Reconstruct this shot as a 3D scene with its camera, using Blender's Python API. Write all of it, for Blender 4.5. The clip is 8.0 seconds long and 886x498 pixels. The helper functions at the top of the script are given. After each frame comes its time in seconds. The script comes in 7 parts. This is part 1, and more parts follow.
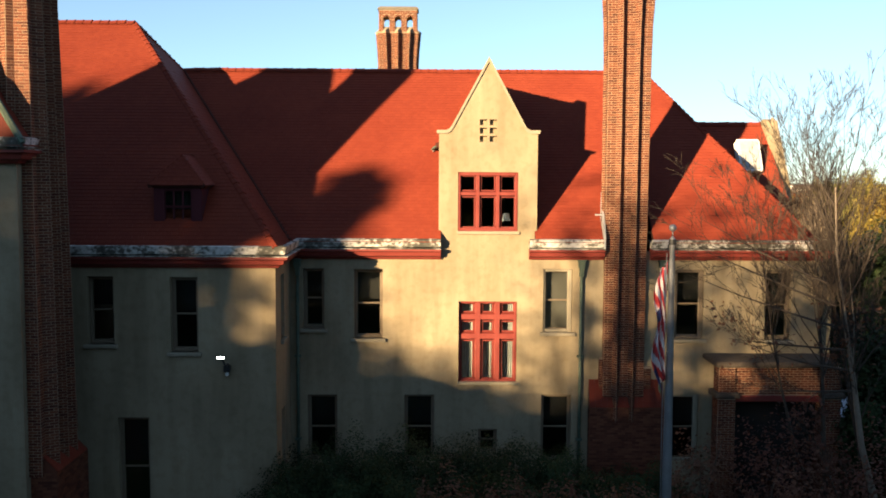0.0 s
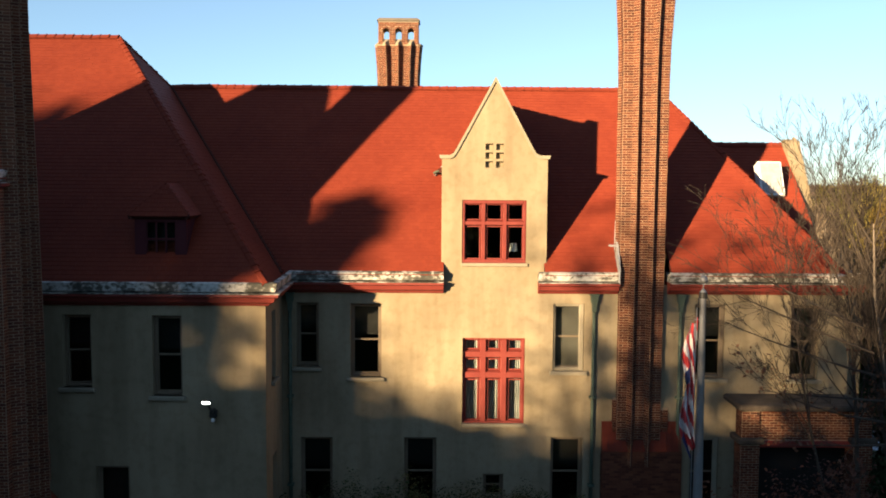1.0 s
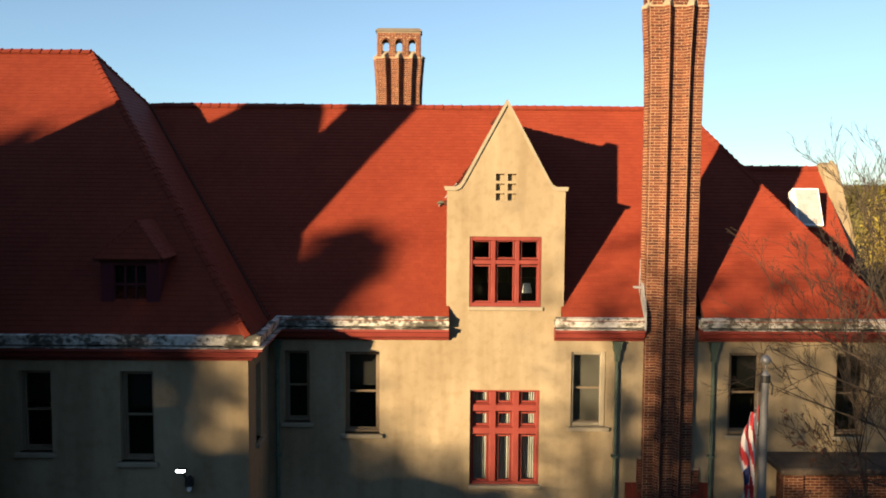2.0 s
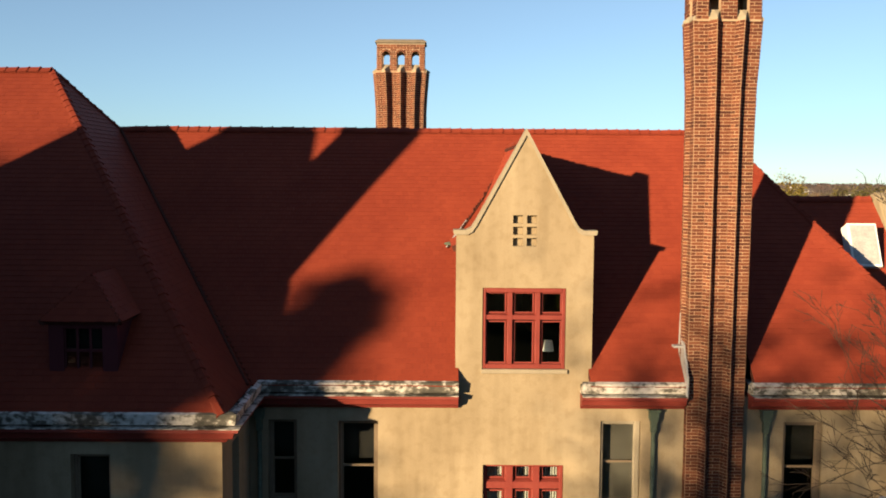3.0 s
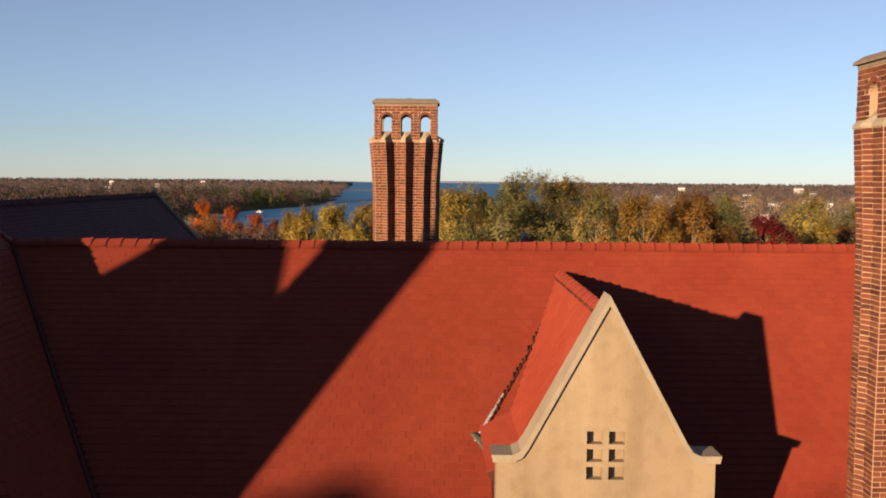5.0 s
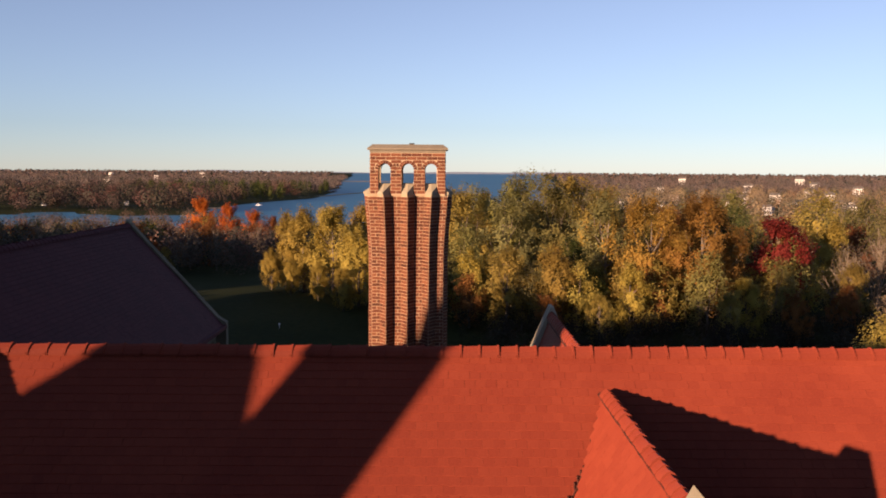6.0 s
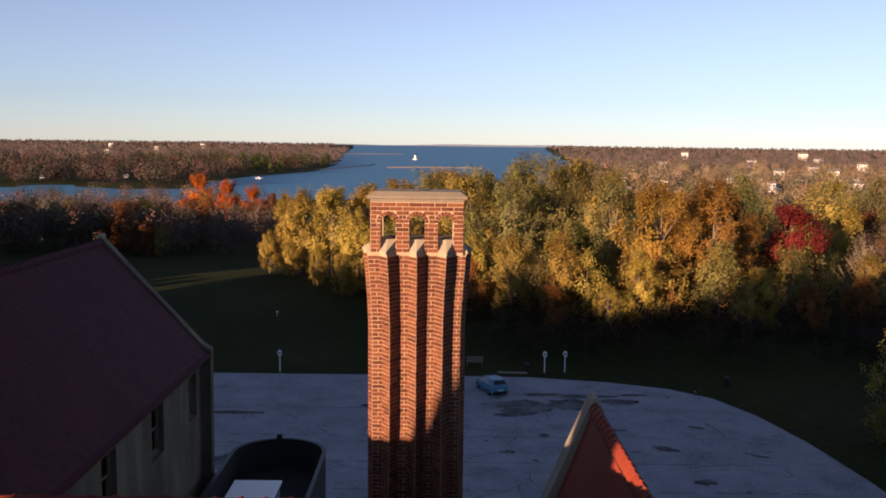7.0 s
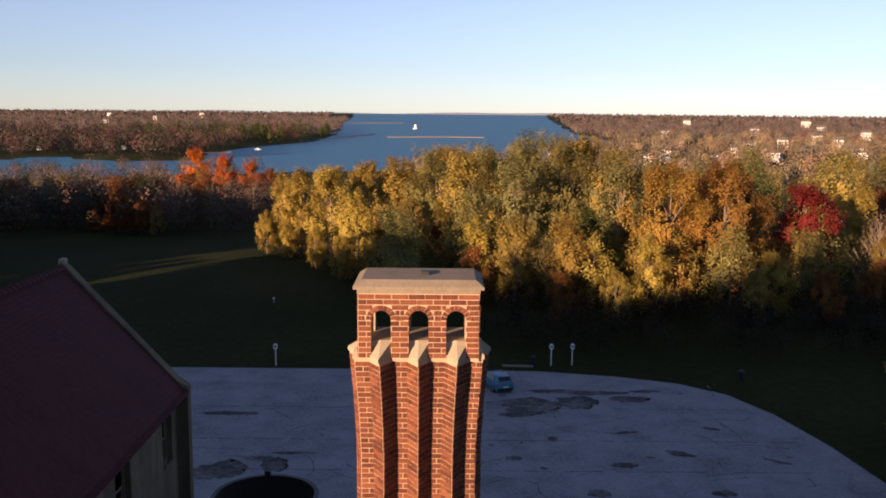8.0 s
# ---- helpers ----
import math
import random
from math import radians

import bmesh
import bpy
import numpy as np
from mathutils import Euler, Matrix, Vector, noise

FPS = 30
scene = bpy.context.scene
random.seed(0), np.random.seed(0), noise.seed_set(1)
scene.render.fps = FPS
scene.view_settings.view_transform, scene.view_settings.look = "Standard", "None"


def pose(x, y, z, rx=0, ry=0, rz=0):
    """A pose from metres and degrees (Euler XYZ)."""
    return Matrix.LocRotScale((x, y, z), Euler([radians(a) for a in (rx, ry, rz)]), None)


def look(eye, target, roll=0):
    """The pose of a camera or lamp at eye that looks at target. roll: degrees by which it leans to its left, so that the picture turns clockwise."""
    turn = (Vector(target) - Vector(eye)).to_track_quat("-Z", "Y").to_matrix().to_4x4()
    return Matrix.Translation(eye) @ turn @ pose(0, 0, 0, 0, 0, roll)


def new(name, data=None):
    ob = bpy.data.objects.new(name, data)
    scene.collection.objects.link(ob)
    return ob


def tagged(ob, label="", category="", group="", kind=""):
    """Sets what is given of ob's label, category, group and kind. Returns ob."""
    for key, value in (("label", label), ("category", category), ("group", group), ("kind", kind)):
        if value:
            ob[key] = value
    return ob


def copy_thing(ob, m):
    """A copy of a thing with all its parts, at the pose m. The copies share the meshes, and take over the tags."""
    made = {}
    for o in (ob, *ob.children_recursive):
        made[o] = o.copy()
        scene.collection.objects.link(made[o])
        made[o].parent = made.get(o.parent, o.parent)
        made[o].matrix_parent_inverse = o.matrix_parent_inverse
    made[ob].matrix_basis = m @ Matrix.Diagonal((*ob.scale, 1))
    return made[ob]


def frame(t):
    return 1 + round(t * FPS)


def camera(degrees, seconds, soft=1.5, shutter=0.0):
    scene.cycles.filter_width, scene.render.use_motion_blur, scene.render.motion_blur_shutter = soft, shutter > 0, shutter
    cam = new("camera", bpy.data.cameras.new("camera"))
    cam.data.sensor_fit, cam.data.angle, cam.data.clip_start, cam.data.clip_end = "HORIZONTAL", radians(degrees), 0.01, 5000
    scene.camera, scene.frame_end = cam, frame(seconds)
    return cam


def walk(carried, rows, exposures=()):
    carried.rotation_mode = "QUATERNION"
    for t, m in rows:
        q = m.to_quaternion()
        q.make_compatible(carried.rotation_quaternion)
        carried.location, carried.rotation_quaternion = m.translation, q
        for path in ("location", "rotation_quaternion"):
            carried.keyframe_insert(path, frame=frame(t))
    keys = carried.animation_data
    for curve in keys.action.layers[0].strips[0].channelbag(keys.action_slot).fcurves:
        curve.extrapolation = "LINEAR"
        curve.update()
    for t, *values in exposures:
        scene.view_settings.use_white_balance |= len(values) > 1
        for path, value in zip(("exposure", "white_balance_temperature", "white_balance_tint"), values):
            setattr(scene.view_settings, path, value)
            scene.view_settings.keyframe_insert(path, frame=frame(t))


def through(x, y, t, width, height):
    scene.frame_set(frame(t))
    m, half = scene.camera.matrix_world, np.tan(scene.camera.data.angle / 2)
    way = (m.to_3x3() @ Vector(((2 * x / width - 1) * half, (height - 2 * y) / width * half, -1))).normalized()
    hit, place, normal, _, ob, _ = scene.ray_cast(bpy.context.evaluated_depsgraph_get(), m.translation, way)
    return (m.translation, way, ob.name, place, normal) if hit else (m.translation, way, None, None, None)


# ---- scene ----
cam = camera(52.4, 8.0, soft=1.8)
PATH = [
    (0, (-1.102, -25.442, 9.058), (-1.081, -23.448, 8.904), 0.3),
    (0.5, (-1.094, -24.707, 9.386), (-1.075, -22.712, 9.234), 0.3),
    (1, (-1.155, -23.707, 9.789), (-1.135, -21.713, 9.636), 0.4),
    (2.5, (-1.28, -19.695, 11.014), (-1.264, -17.701, 10.86), 0.4),
    (3, (-1.34, -18.135, 11.482), (-1.328, -16.141, 11.325), 0.4),
    (3.3, (-1.4, -17.129, 11.806), (-1.387, -15.136, 11.645), 0.4),
    (3.5, (-1.441, -16.464, 11.984), (-1.427, -14.471, 11.827), 0.3),
    (3.7, (-1.468, -15.793, 12.194), (-1.456, -13.799, 12.042), 0.5),
    (4, (-1.5, -14.757, 12.61), (-1.491, -12.763, 12.455), 0.3),
    (4.5, (-1.592, -12.946, 13.239), (-1.585, -10.952, 13.086), 0.5),
    (5, (-1.708, -11.167, 13.923), (-1.7, -9.173, 13.766), 0.5),
    (5.2, (-1.729, -10.552, 14.177), (-1.723, -8.558, 14.021), 0.3),
    (6.3, (-1.978, -6.379, 15.715), (-1.967, -4.388, 15.522), 0.5),
    (6.5, (-2.034, -5.659, 15.944), (-2.026, -3.669, 15.74), 0.7),
    (7, (-2.159, -3.983, 16.611), (-2.152, -1.997, 16.372), 0.7),
    (7.5, (-2.231, -2.181, 17.244), (-2.225, -0.2, 16.971), 0.6),
    (8, (-2.271, -0.392, 17.863), (-2.265, 1.584, 17.555), 0.5),
]
walk(cam, [(t, look(eye, target, roll)) for t, eye, target, roll in PATH], exposures=[(0.0, 2.08, 6050, 2), (2.5, 1.58, 5950, 3), (3.5, 1.43, 6000, 5), (4.5, 1.21, 6100, 15), (8.0, 1.52, 6350, 28)])
from mathutils.geometry import tessellate_polygon

# ---------------------------------------------------------------- world, sun
SUN = Vector((0.82, 1.0, -0.21)).normalized()
world = bpy.data.worlds.new("world")
scene.world = world
world.use_nodes = True
wn = world.node_tree
sky = wn.nodes.new("ShaderNodeTexSky")
sky.sky_type = "NISHITA"
sky.sun_disc = False
sky.sun_elevation = math.asin(-SUN.z)
sky.sun_rotation = math.atan2(-SUN.x, -SUN.y)
sky.air_density, sky.dust_density, sky.ozone_density = 0.8, 0.0, 3.0
hsv = wn.nodes.new("ShaderNodeHueSaturation")
hsv.inputs["Saturation"].default_value = 0.68
wn.links.new(sky.outputs[0], hsv.inputs["Color"])
cool = wn.nodes.new("ShaderNodeMix")
cool.data_type, cool.blend_type = "RGBA", "MULTIPLY"
cool.inputs["Factor"].default_value = 1.0
cool.inputs["B"].default_value = (0.925, 0.97, 0.985, 1)
wn.links.new(hsv.outputs[0], cool.inputs["A"])
wn.links.new(cool.outputs["Result"], wn.nodes["Background"].inputs[0])
wn.nodes["Background"].inputs[1].default_value = 0.058
sun = new("sun", bpy.data.lights.new("sun", "SUN"))
sun.data.energy, sun.data.angle, sun.data.color = 5.0, radians(0.75), (1.0, 0.67, 0.37)
sun.matrix_world = Matrix.Translation((-60, -80, 60)) @ SUN.to_track_quat("-Z", "Y").to_matrix().to_4x4()


# ---------------------------------------------------------------- materials
def material(name, colours, rough=0.8, scale=1.5, fine=30.0, bump=0.25, depth=0.01, metal=0.0, vary=0.0, spec=0.3, stretch=(1, 1, 1), contrast=0.5):
    """colours: two to four base colours, mixed by two scales of noise. vary: how far single pieces differ."""
    m = bpy.data.materials.new(name)
    m.use_nodes = True
    t = m.node_tree
    n, ln = t.nodes, t.links
    p = n["Principled BSDF"]
    p.inputs["Roughness"].default_value = rough
    p.inputs["Metallic"].default_value = metal
    p.inputs["Specular IOR Level"].default_value = spec
    tc = n.new("ShaderNodeTexCoord")
    mp = n.new("ShaderNodeMapping")
    mp.inputs["Scale"].default_value = stretch
    ln.new(tc.outputs["Object"], mp.inputs[0])
    a = n.new("ShaderNodeTexNoise")
    a.inputs["Scale"].default_value, a.inputs["Detail"].default_value = scale, 6
    b = n.new("ShaderNodeTexNoise")
    b.inputs["Scale"].default_value, b.inputs["Detail"].default_value = fine, 4
    ln.new(mp.outputs[0], a.inputs[0])
    ln.new(mp.outputs[0], b.inputs[0])
    mix = n.new("ShaderNodeMath")
    mix.operation = "MULTIPLY_ADD"
    mix.inputs[1].default_value = 0.45
    ln.new(b.outputs[0], mix.inputs[0])
    sc = n.new("ShaderNodeMath")
    sc.operation = "MULTIPLY"
    sc.inputs[1].default_value = 0.55
    ln.new(a.outputs[0], sc.inputs[0])
    ln.new(sc.outputs[0], mix.inputs[2])
    last = mix.outputs[0]
    if vary:
        g, o = n.new("ShaderNodeNewGeometry"), n.new("ShaderNodeObjectInfo")
        s = n.new("ShaderNodeMath")
        s.operation = "ADD"
        ln.new(g.outputs["Random Per Island"], s.inputs[0])
        ln.new(o.outputs["Random"], s.inputs[1])
        fr = n.new("ShaderNodeMath")
        fr.operation = "FRACT"
        ln.new(s.outputs[0], fr.inputs[0])
        c = n.new("ShaderNodeMath")
        c.operation = "MULTIPLY_ADD"
        c.inputs[1].default_value = vary
        ln.new(fr.outputs[0], c.inputs[0])
        d = n.new("ShaderNodeMath")
        d.operation = "ADD"
        d.inputs[1].default_value = -vary / 2
        ln.new(last, d.inputs[0])
        ln.new(d.outputs[0], c.inputs[2])
        last = c.outputs[0]
    r = n.new("ShaderNodeValToRGB")
    e = r.color_ramp.elements
    lo, hi = 0.5 - contrast / 2, 0.5 + contrast / 2
    e[0].position, e[0].color = lo, (*colours[0], 1)
    e[1].position, e[1].color = hi, (*colours[-1], 1)
    for i, col in enumerate(colours[1:-1], 1):
        q = e.new(lo + (hi - lo) * i / (len(colours) - 1))
        q.color = (*col, 1)
    ln.new(last, r.inputs[0])
    ln.new(r.outputs[0], p.inputs["Base Color"])
    if bump:
        bp = n.new("ShaderNodeBump")
        bp.inputs["Strength"].default_value, bp.inputs["Distance"].default_value = bump, depth
        ln.new(b.outputs[0], bp.inputs["Height"])
        ln.new(bp.outputs[0], p.inputs["Normal"])
    return m


def streaked(m, dark=0.82):
    """Rain streaks and blotches on a wall: long upright stains over the paint."""
    t = m.node_tree
    n, ln = t.nodes, t.links
    tc = n.new("ShaderNodeTexCoord")
    ramp = [q for q in n if q.type == "VALTORGB"][0]
    last = ramp.outputs[0]
    for stretch, scale, lo, hi, deep in (((1, 1, 0.13), 2.2, 0.36, 0.56, dark), ((1, 1, 0.7), 0.6, 0.38, 0.60, dark), ((1, 1, 1), 5.0, 0.34, 0.52, 0.9)):
        mp, ns, rp, mx = n.new("ShaderNodeMapping"), n.new("ShaderNodeTexNoise"), n.new("ShaderNodeValToRGB"), n.new("ShaderNodeMix")
        mp.inputs["Scale"].default_value = stretch
        ns.inputs["Scale"].default_value, ns.inputs["Detail"].default_value = scale, 7
        ln.new(tc.outputs["Object"], mp.inputs[0])
        ln.new(mp.outputs[0], ns.inputs[0])
        e = rp.color_ramp.elements
        e[0].position, e[0].color = lo, (deep, deep * 0.98, deep * 0.95, 1)
        e[1].position, e[1].color = hi, (1, 1, 1, 1)
        ln.new(ns.outputs[0], rp.inputs[0])
        mx.data_type, mx.blend_type = "RGBA", "MULTIPLY"
        mx.inputs["Factor"].default_value = 1.0
        ln.new(last, mx.inputs["A"])
        ln.new(rp.outputs[0], mx.inputs["B"])
        last = mx.outputs["Result"]
    ln.new(last, n["Principled BSDF"].inputs["Base Color"])


def leafy(name, colours, through=0.45):
    """Foliage: colour varies from leaf to leaf and from tree to tree, and some light passes through."""
    m = material(name, colours, rough=0.7, scale=0.35, fine=2.2, bump=0, vary=0.17, spec=0.15, contrast=0.6)
    t = m.node_tree
    n, ln = t.nodes, t.links
    tr = n.new("ShaderNodeBsdfTranslucent")
    ramp = [q for q in n if q.type == "VALTORGB"][0]
    # one tree differs a little from the next
    oi, hs_, hm, vm = n.new("ShaderNodeObjectInfo"), n.new("ShaderNodeHueSaturation"), n.new("ShaderNodeMath"), n.new("ShaderNodeMath")
    hm.operation = vm.operation = "MULTIPLY_ADD"
    hm.inputs[1].default_value, hm.inputs[2].default_value = 0.022, 0.486
    vm.inputs[1].default_value, vm.inputs[2].default_value = 0.45, 0.75
    ln.new(oi.outputs["Random"], hm.inputs[0])
    ln.new(oi.outputs["Random"], vm.inputs[0])
    ln.new(hm.outputs[0], hs_.inputs["Hue"])
    ln.new(vm.outputs[0], hs_.inputs["Value"])
    ln.new(ramp.outputs[0], hs_.inputs["Color"])
    ln.new(hs_.outputs[0], tr.inputs[0])
    ln.new(hs_.outputs[0], n["Principled BSDF"].inputs["Base Color"])
    ms = n.new("ShaderNodeMixShader")
    ms.inputs[0].default_value = through
    ln.new(n["Principled BSDF"].outputs[0], ms.inputs[1])
    ln.new(tr.outputs[0], ms.inputs[2])
    ln.new(ms.outputs[0], n["Material Output"].inputs[0])
    return m


def glass(name, tint=(0.9, 0.95, 0.95)):
    m = bpy.data.materials.new(name)
    m.use_nodes = True
    t = m.node_tree
    n, ln = t.nodes, t.links
    tr, gl, fr, ms = n.new("ShaderNodeBsdfTransparent"), n.new("ShaderNodeBsdfGlossy"), n.new("ShaderNodeFresnel"), n.new("ShaderNodeMixShader")
    tr.inputs[0].default_value = (*tint, 1)
    gl.inputs["Roughness"].default_value = 0.03
    fr.inputs[0].default_value = 1.5
    ln.new(fr.outputs[0], ms.inputs[0])
    ln.new(tr.outputs[0], ms.inputs[1])
    ln.new(gl.outputs[0], ms.inputs[2])
    ln.new(ms.outputs[0], n["Material Output"].inputs[0])
    return m


STUCCO = material("stucco", [(0.238, 0.196, 0.125), (0.304, 0.250, 0.163), (0.34, 0.281, 0.186)], rough=0.9, scale=0.45, fine=60, bump=0.15, depth=0.006, contrast=0.55, stretch=(1, 1, 0.45))
COPING = material("coping_stone", [(0.19, 0.165, 0.115), (0.26, 0.228, 0.165), (0.31, 0.275, 0.205)], rough=0.9, scale=2.5, fine=40, bump=0.3)
TILE = material("clay_tile", [(0.128, 0.021, 0.0125), (0.168, 0.0315, 0.0168), (0.208, 0.042, 0.0215)], rough=0.62, scale=0.8, fine=45, bump=0.2, depth=0.004, vary=0.13, spec=0.12, contrast=0.6)
streaked(STUCCO)
TILE.node_tree.nodes["Principled BSDF"].inputs["Diffuse Roughness"].default_value = 1.0
TILE_BASE = material("tile_underlay", [(0.05, 0.015, 0.01), (0.07, 0.02, 0.012)], rough=0.9)
# clay tile darkened and purpled: the shade of sunless parts is in the colour
TILE_SHADED = material("shaded_tile", [(0.046, 0.0125, 0.0165), (0.064, 0.0165, 0.021), (0.080, 0.021, 0.025)], rough=0.75, scale=0.7, fine=30, bump=0.2, vary=0.2, spec=0.12)
BRICK = material("brick", [(0.055, 0.017, 0.010), (0.115, 0.037, 0.0185), (0.17, 0.062, 0.030)], rough=0.85, scale=3.0, fine=70, bump=0.5, depth=0.006, vary=0.55, contrast=0.7)
MORTAR = material("mortar", [(0.30, 0.212, 0.138), (0.41, 0.30, 0.20)], rough=0.95, scale=4, fine=80, bump=0.4)
RED = material("red_paint", [(0.125, 0.021, 0.017), (0.17, 0.03, 0.023), (0.21, 0.045, 0.033)], rough=0.55, scale=2.5, fine=25, bump=0.1, contrast=0.6)
GREYSASH = material("weathered_sash", [(0.12, 0.092, 0.062), (0.195, 0.15, 0.10)], rough=0.7, scale=4, fine=30, bump=0.1)
PEEL = material("peeling_white_paint", [(0.055, 0.053, 0.045), (0.10, 0.095, 0.078), (0.44, 0.425, 0.39), (0.60, 0.58, 0.55)], rough=0.7, scale=1.7, fine=9, bump=0.5, depth=0.012, contrast=0.24, stretch=(1, 1, 1.3))
COPPER = material("verdigris_copper", [(0.035, 0.050, 0.035), (0.080, 0.108, 0.078), (0.14, 0.175, 0.13)], rough=0.7, scale=3, fine=20, bump=0.2, contrast=0.6)
LEAD = material("lead_flashing", [(0.22, 0.22, 0.23), (0.48, 0.48, 0.48)], rough=0.6, scale=5, fine=25, bump=0.3)
# near-black that stands for the shade of unlit rooms behind the openings
DARK = material("unlit_room_black", [(0.012, 0.011, 0.010), (0.022, 0.02, 0.018)], rough=0.9, bump=0)
CURTAIN = material("white_curtain", [(0.25, 0.245, 0.225), (0.38, 0.37, 0.34)], rough=0.9, scale=3, fine=30, bump=0.1)
BLIND = material("grey_blind", [(0.07, 0.062, 0.05), (0.11, 0.098, 0.08)], rough=0.9, scale=3, fine=30, bump=0.1)
GLASS = glass("window_glass")
STEEL = material("galvanised_steel", [(0.17, 0.175, 0.185), (0.27, 0.275, 0.285)], rough=0.45, metal=0.35, scale=3, fine=30, bump=0.05)
BLACK = material("black_metal", [(0.015, 0.015, 0.016), (0.03, 0.03, 0.03)], rough=0.5, bump=0.05)
TAR = material("tar_roof", [(0.018, 0.017, 0.017), (0.035, 0.032, 0.03)], rough=0.9, scale=1.2, fine=20, bump=0.3)
# dark weathered stone, the trees' shade on the porch also in its colour
DARKSTONE = material("shade_dark_stone", [(0.035, 0.028, 0.022), (0.07, 0.055, 0.042), (0.11, 0.09, 0.07)], rough=0.95, scale=3, fine=30, bump=0.4)
SLAB = material("weathered_slab", [(0.11, 0.092, 0.07), (0.17, 0.145, 0.11), (0.21, 0.18, 0.14)], rough=0.9, scale=3, fine=30, bump=0.3)
# a darker, browner stucco for the rear range
DARKWALL = material("darker_stucco", [(0.11, 0.092, 0.062), (0.165, 0.138, 0.094), (0.20, 0.168, 0.116)], rough=0.9, scale=0.8, fine=40, bump=0.2, stretch=(1, 1, 0.35))
streaked(DARKWALL, 0.7)
WHITE = material("white_paint", [(0.70, 0.70, 0.69), (0.80, 0.80, 0.79)], rough=0.5, bump=0.05)
BARK = material("bark", [(0.07, 0.055, 0.042), (0.16, 0.13, 0.10)], rough=0.95, scale=4, fine=25, bump=0.6, depth=0.02, stretch=(1, 1, 0.3))
PALEBARK = material("pale_bark", [(0.09, 0.07, 0.05), (0.18, 0.145, 0.11), (0.24, 0.20, 0.155)], rough=0.95, scale=3, fine=25, bump=0.5, depth=0.015, stretch=(1, 1, 0.4))
ASPHALT = material("worn_asphalt", [(0.13, 0.138, 0.16), (0.225, 0.235, 0.265), (0.30, 0.31, 0.34)], rough=0.92, scale=0.45, fine=5, bump=0.3, depth=0.02, contrast=0.42)
PATCH = material("tar_patch", [(0.028, 0.028, 0.03), (0.05, 0.05, 0.053), (0.12, 0.12, 0.123), (0.21, 0.21, 0.212)], rough=0.85, scale=0.5, fine=3, bump=0.2, contrast=0.36)
CARPAINT = material("blue_car_paint", [(0.055, 0.21, 0.32), (0.065, 0.24, 0.36)], rough=0.25, spec=0.5, bump=0)
CARGLASS = material("dark_car_glass", [(0.012, 0.014, 0.016), (0.02, 0.022, 0.024)], rough=0.08, spec=0.6, bump=0)
RUBBER = material("rubber", [(0.015, 0.015, 0.015), (0.025, 0.025, 0.025)], rough=0.85, bump=0)
FLAGRED = material("flag_red", [(0.40, 0.03, 0.035), (0.48, 0.045, 0.05)], rough=0.8, bump=0)
FLAGWHITE = material("flag_white", [(0.62, 0.60, 0.60), (0.70, 0.68, 0.68)], rough=0.8, bump=0)
FLAGBLUE = material("flag_blue", [(0.02, 0.03, 0.11), (0.03, 0.045, 0.15)], rough=0.8, bump=0)
L_GOLD = leafy("leaves_gold", [(0.152, 0.131, 0.030), (0.305, 0.233, 0.051), (0.411, 0.316, 0.070), (0.395, 0.241, 0.044)])
L_DULL = leafy("leaves_dull_green", [(0.104, 0.099, 0.043), (0.184, 0.171, 0.067), (0.262, 0.234, 0.095)])
L_OAK = leafy("leaves_oak", [(0.120, 0.084, 0.022), (0.249, 0.151, 0.033), (0.341, 0.201, 0.044), (0.306, 0.123, 0.038)])
L_OLIVE = leafy("leaves_olive", [(0.109, 0.117, 0.043), (0.219, 0.203, 0.065), (0.349, 0.291, 0.084)])
L_OCHRE = leafy("leaves_ochre", [(0.124, 0.118, 0.032), (0.285, 0.233, 0.056), (0.393, 0.308, 0.070), (0.377, 0.203, 0.055)])
L_RUST = leafy("leaves_rust", [(0.11, 0.045, 0.018), (0.22, 0.09, 0.028), (0.30, 0.14, 0.045)])
L_ORANGE = leafy("leaves_orange", [(0.36, 0.11, 0.018), (0.52, 0.17, 0.025), (0.6, 0.24, 0.04)])
L_RED = leafy("leaves_red", [(0.075, 0.009, 0.011), (0.14, 0.016, 0.018), (0.19, 0.028, 0.026)])
L_GREEN = leafy("leaves_green", [(0.035, 0.05, 0.014), (0.07, 0.09, 0.024), (0.11, 0.115, 0.035)])
L_YEW = leafy("leaves_yew", [(0.014, 0.023, 0.010), (0.030, 0.048, 0.018), (0.048, 0.068, 0.026)], 0.15)
L_BROWN = leafy("leaves_brown", [(0.055, 0.028, 0.02), (0.125, 0.06, 0.038), (0.20, 0.10, 0.062)], 0.2)
L_TWIG = leafy("twigs", [(0.10, 0.07, 0.045), (0.17, 0.125, 0.08), (0.23, 0.17, 0.11)], 0.1)
# distance haze is painted in: greyed a little here, more in WOODS_FAR
WOODS = leafy("mixed_woods", [(0.075, 0.07, 0.048), (0.155, 0.118, 0.082), (0.175, 0.105, 0.068), (0.12, 0.105, 0.075), (0.21, 0.15, 0.09)], 0.2)
WOODS_FAR = leafy("haze_tinted_woods", [(0.078, 0.068, 0.066), (0.112, 0.086, 0.080), (0.132, 0.084, 0.074), (0.092, 0.084, 0.074), (0.14, 0.108, 0.092)], 0.2)
# near-black leaves: the shade at the wood's foot is painted into them
UNDERGROWTH_SHADED = leafy("undergrowth", [(0.016, 0.013, 0.009), (0.032, 0.022, 0.014), (0.055, 0.034, 0.020), (0.026, 0.026, 0.014)], 0.2)
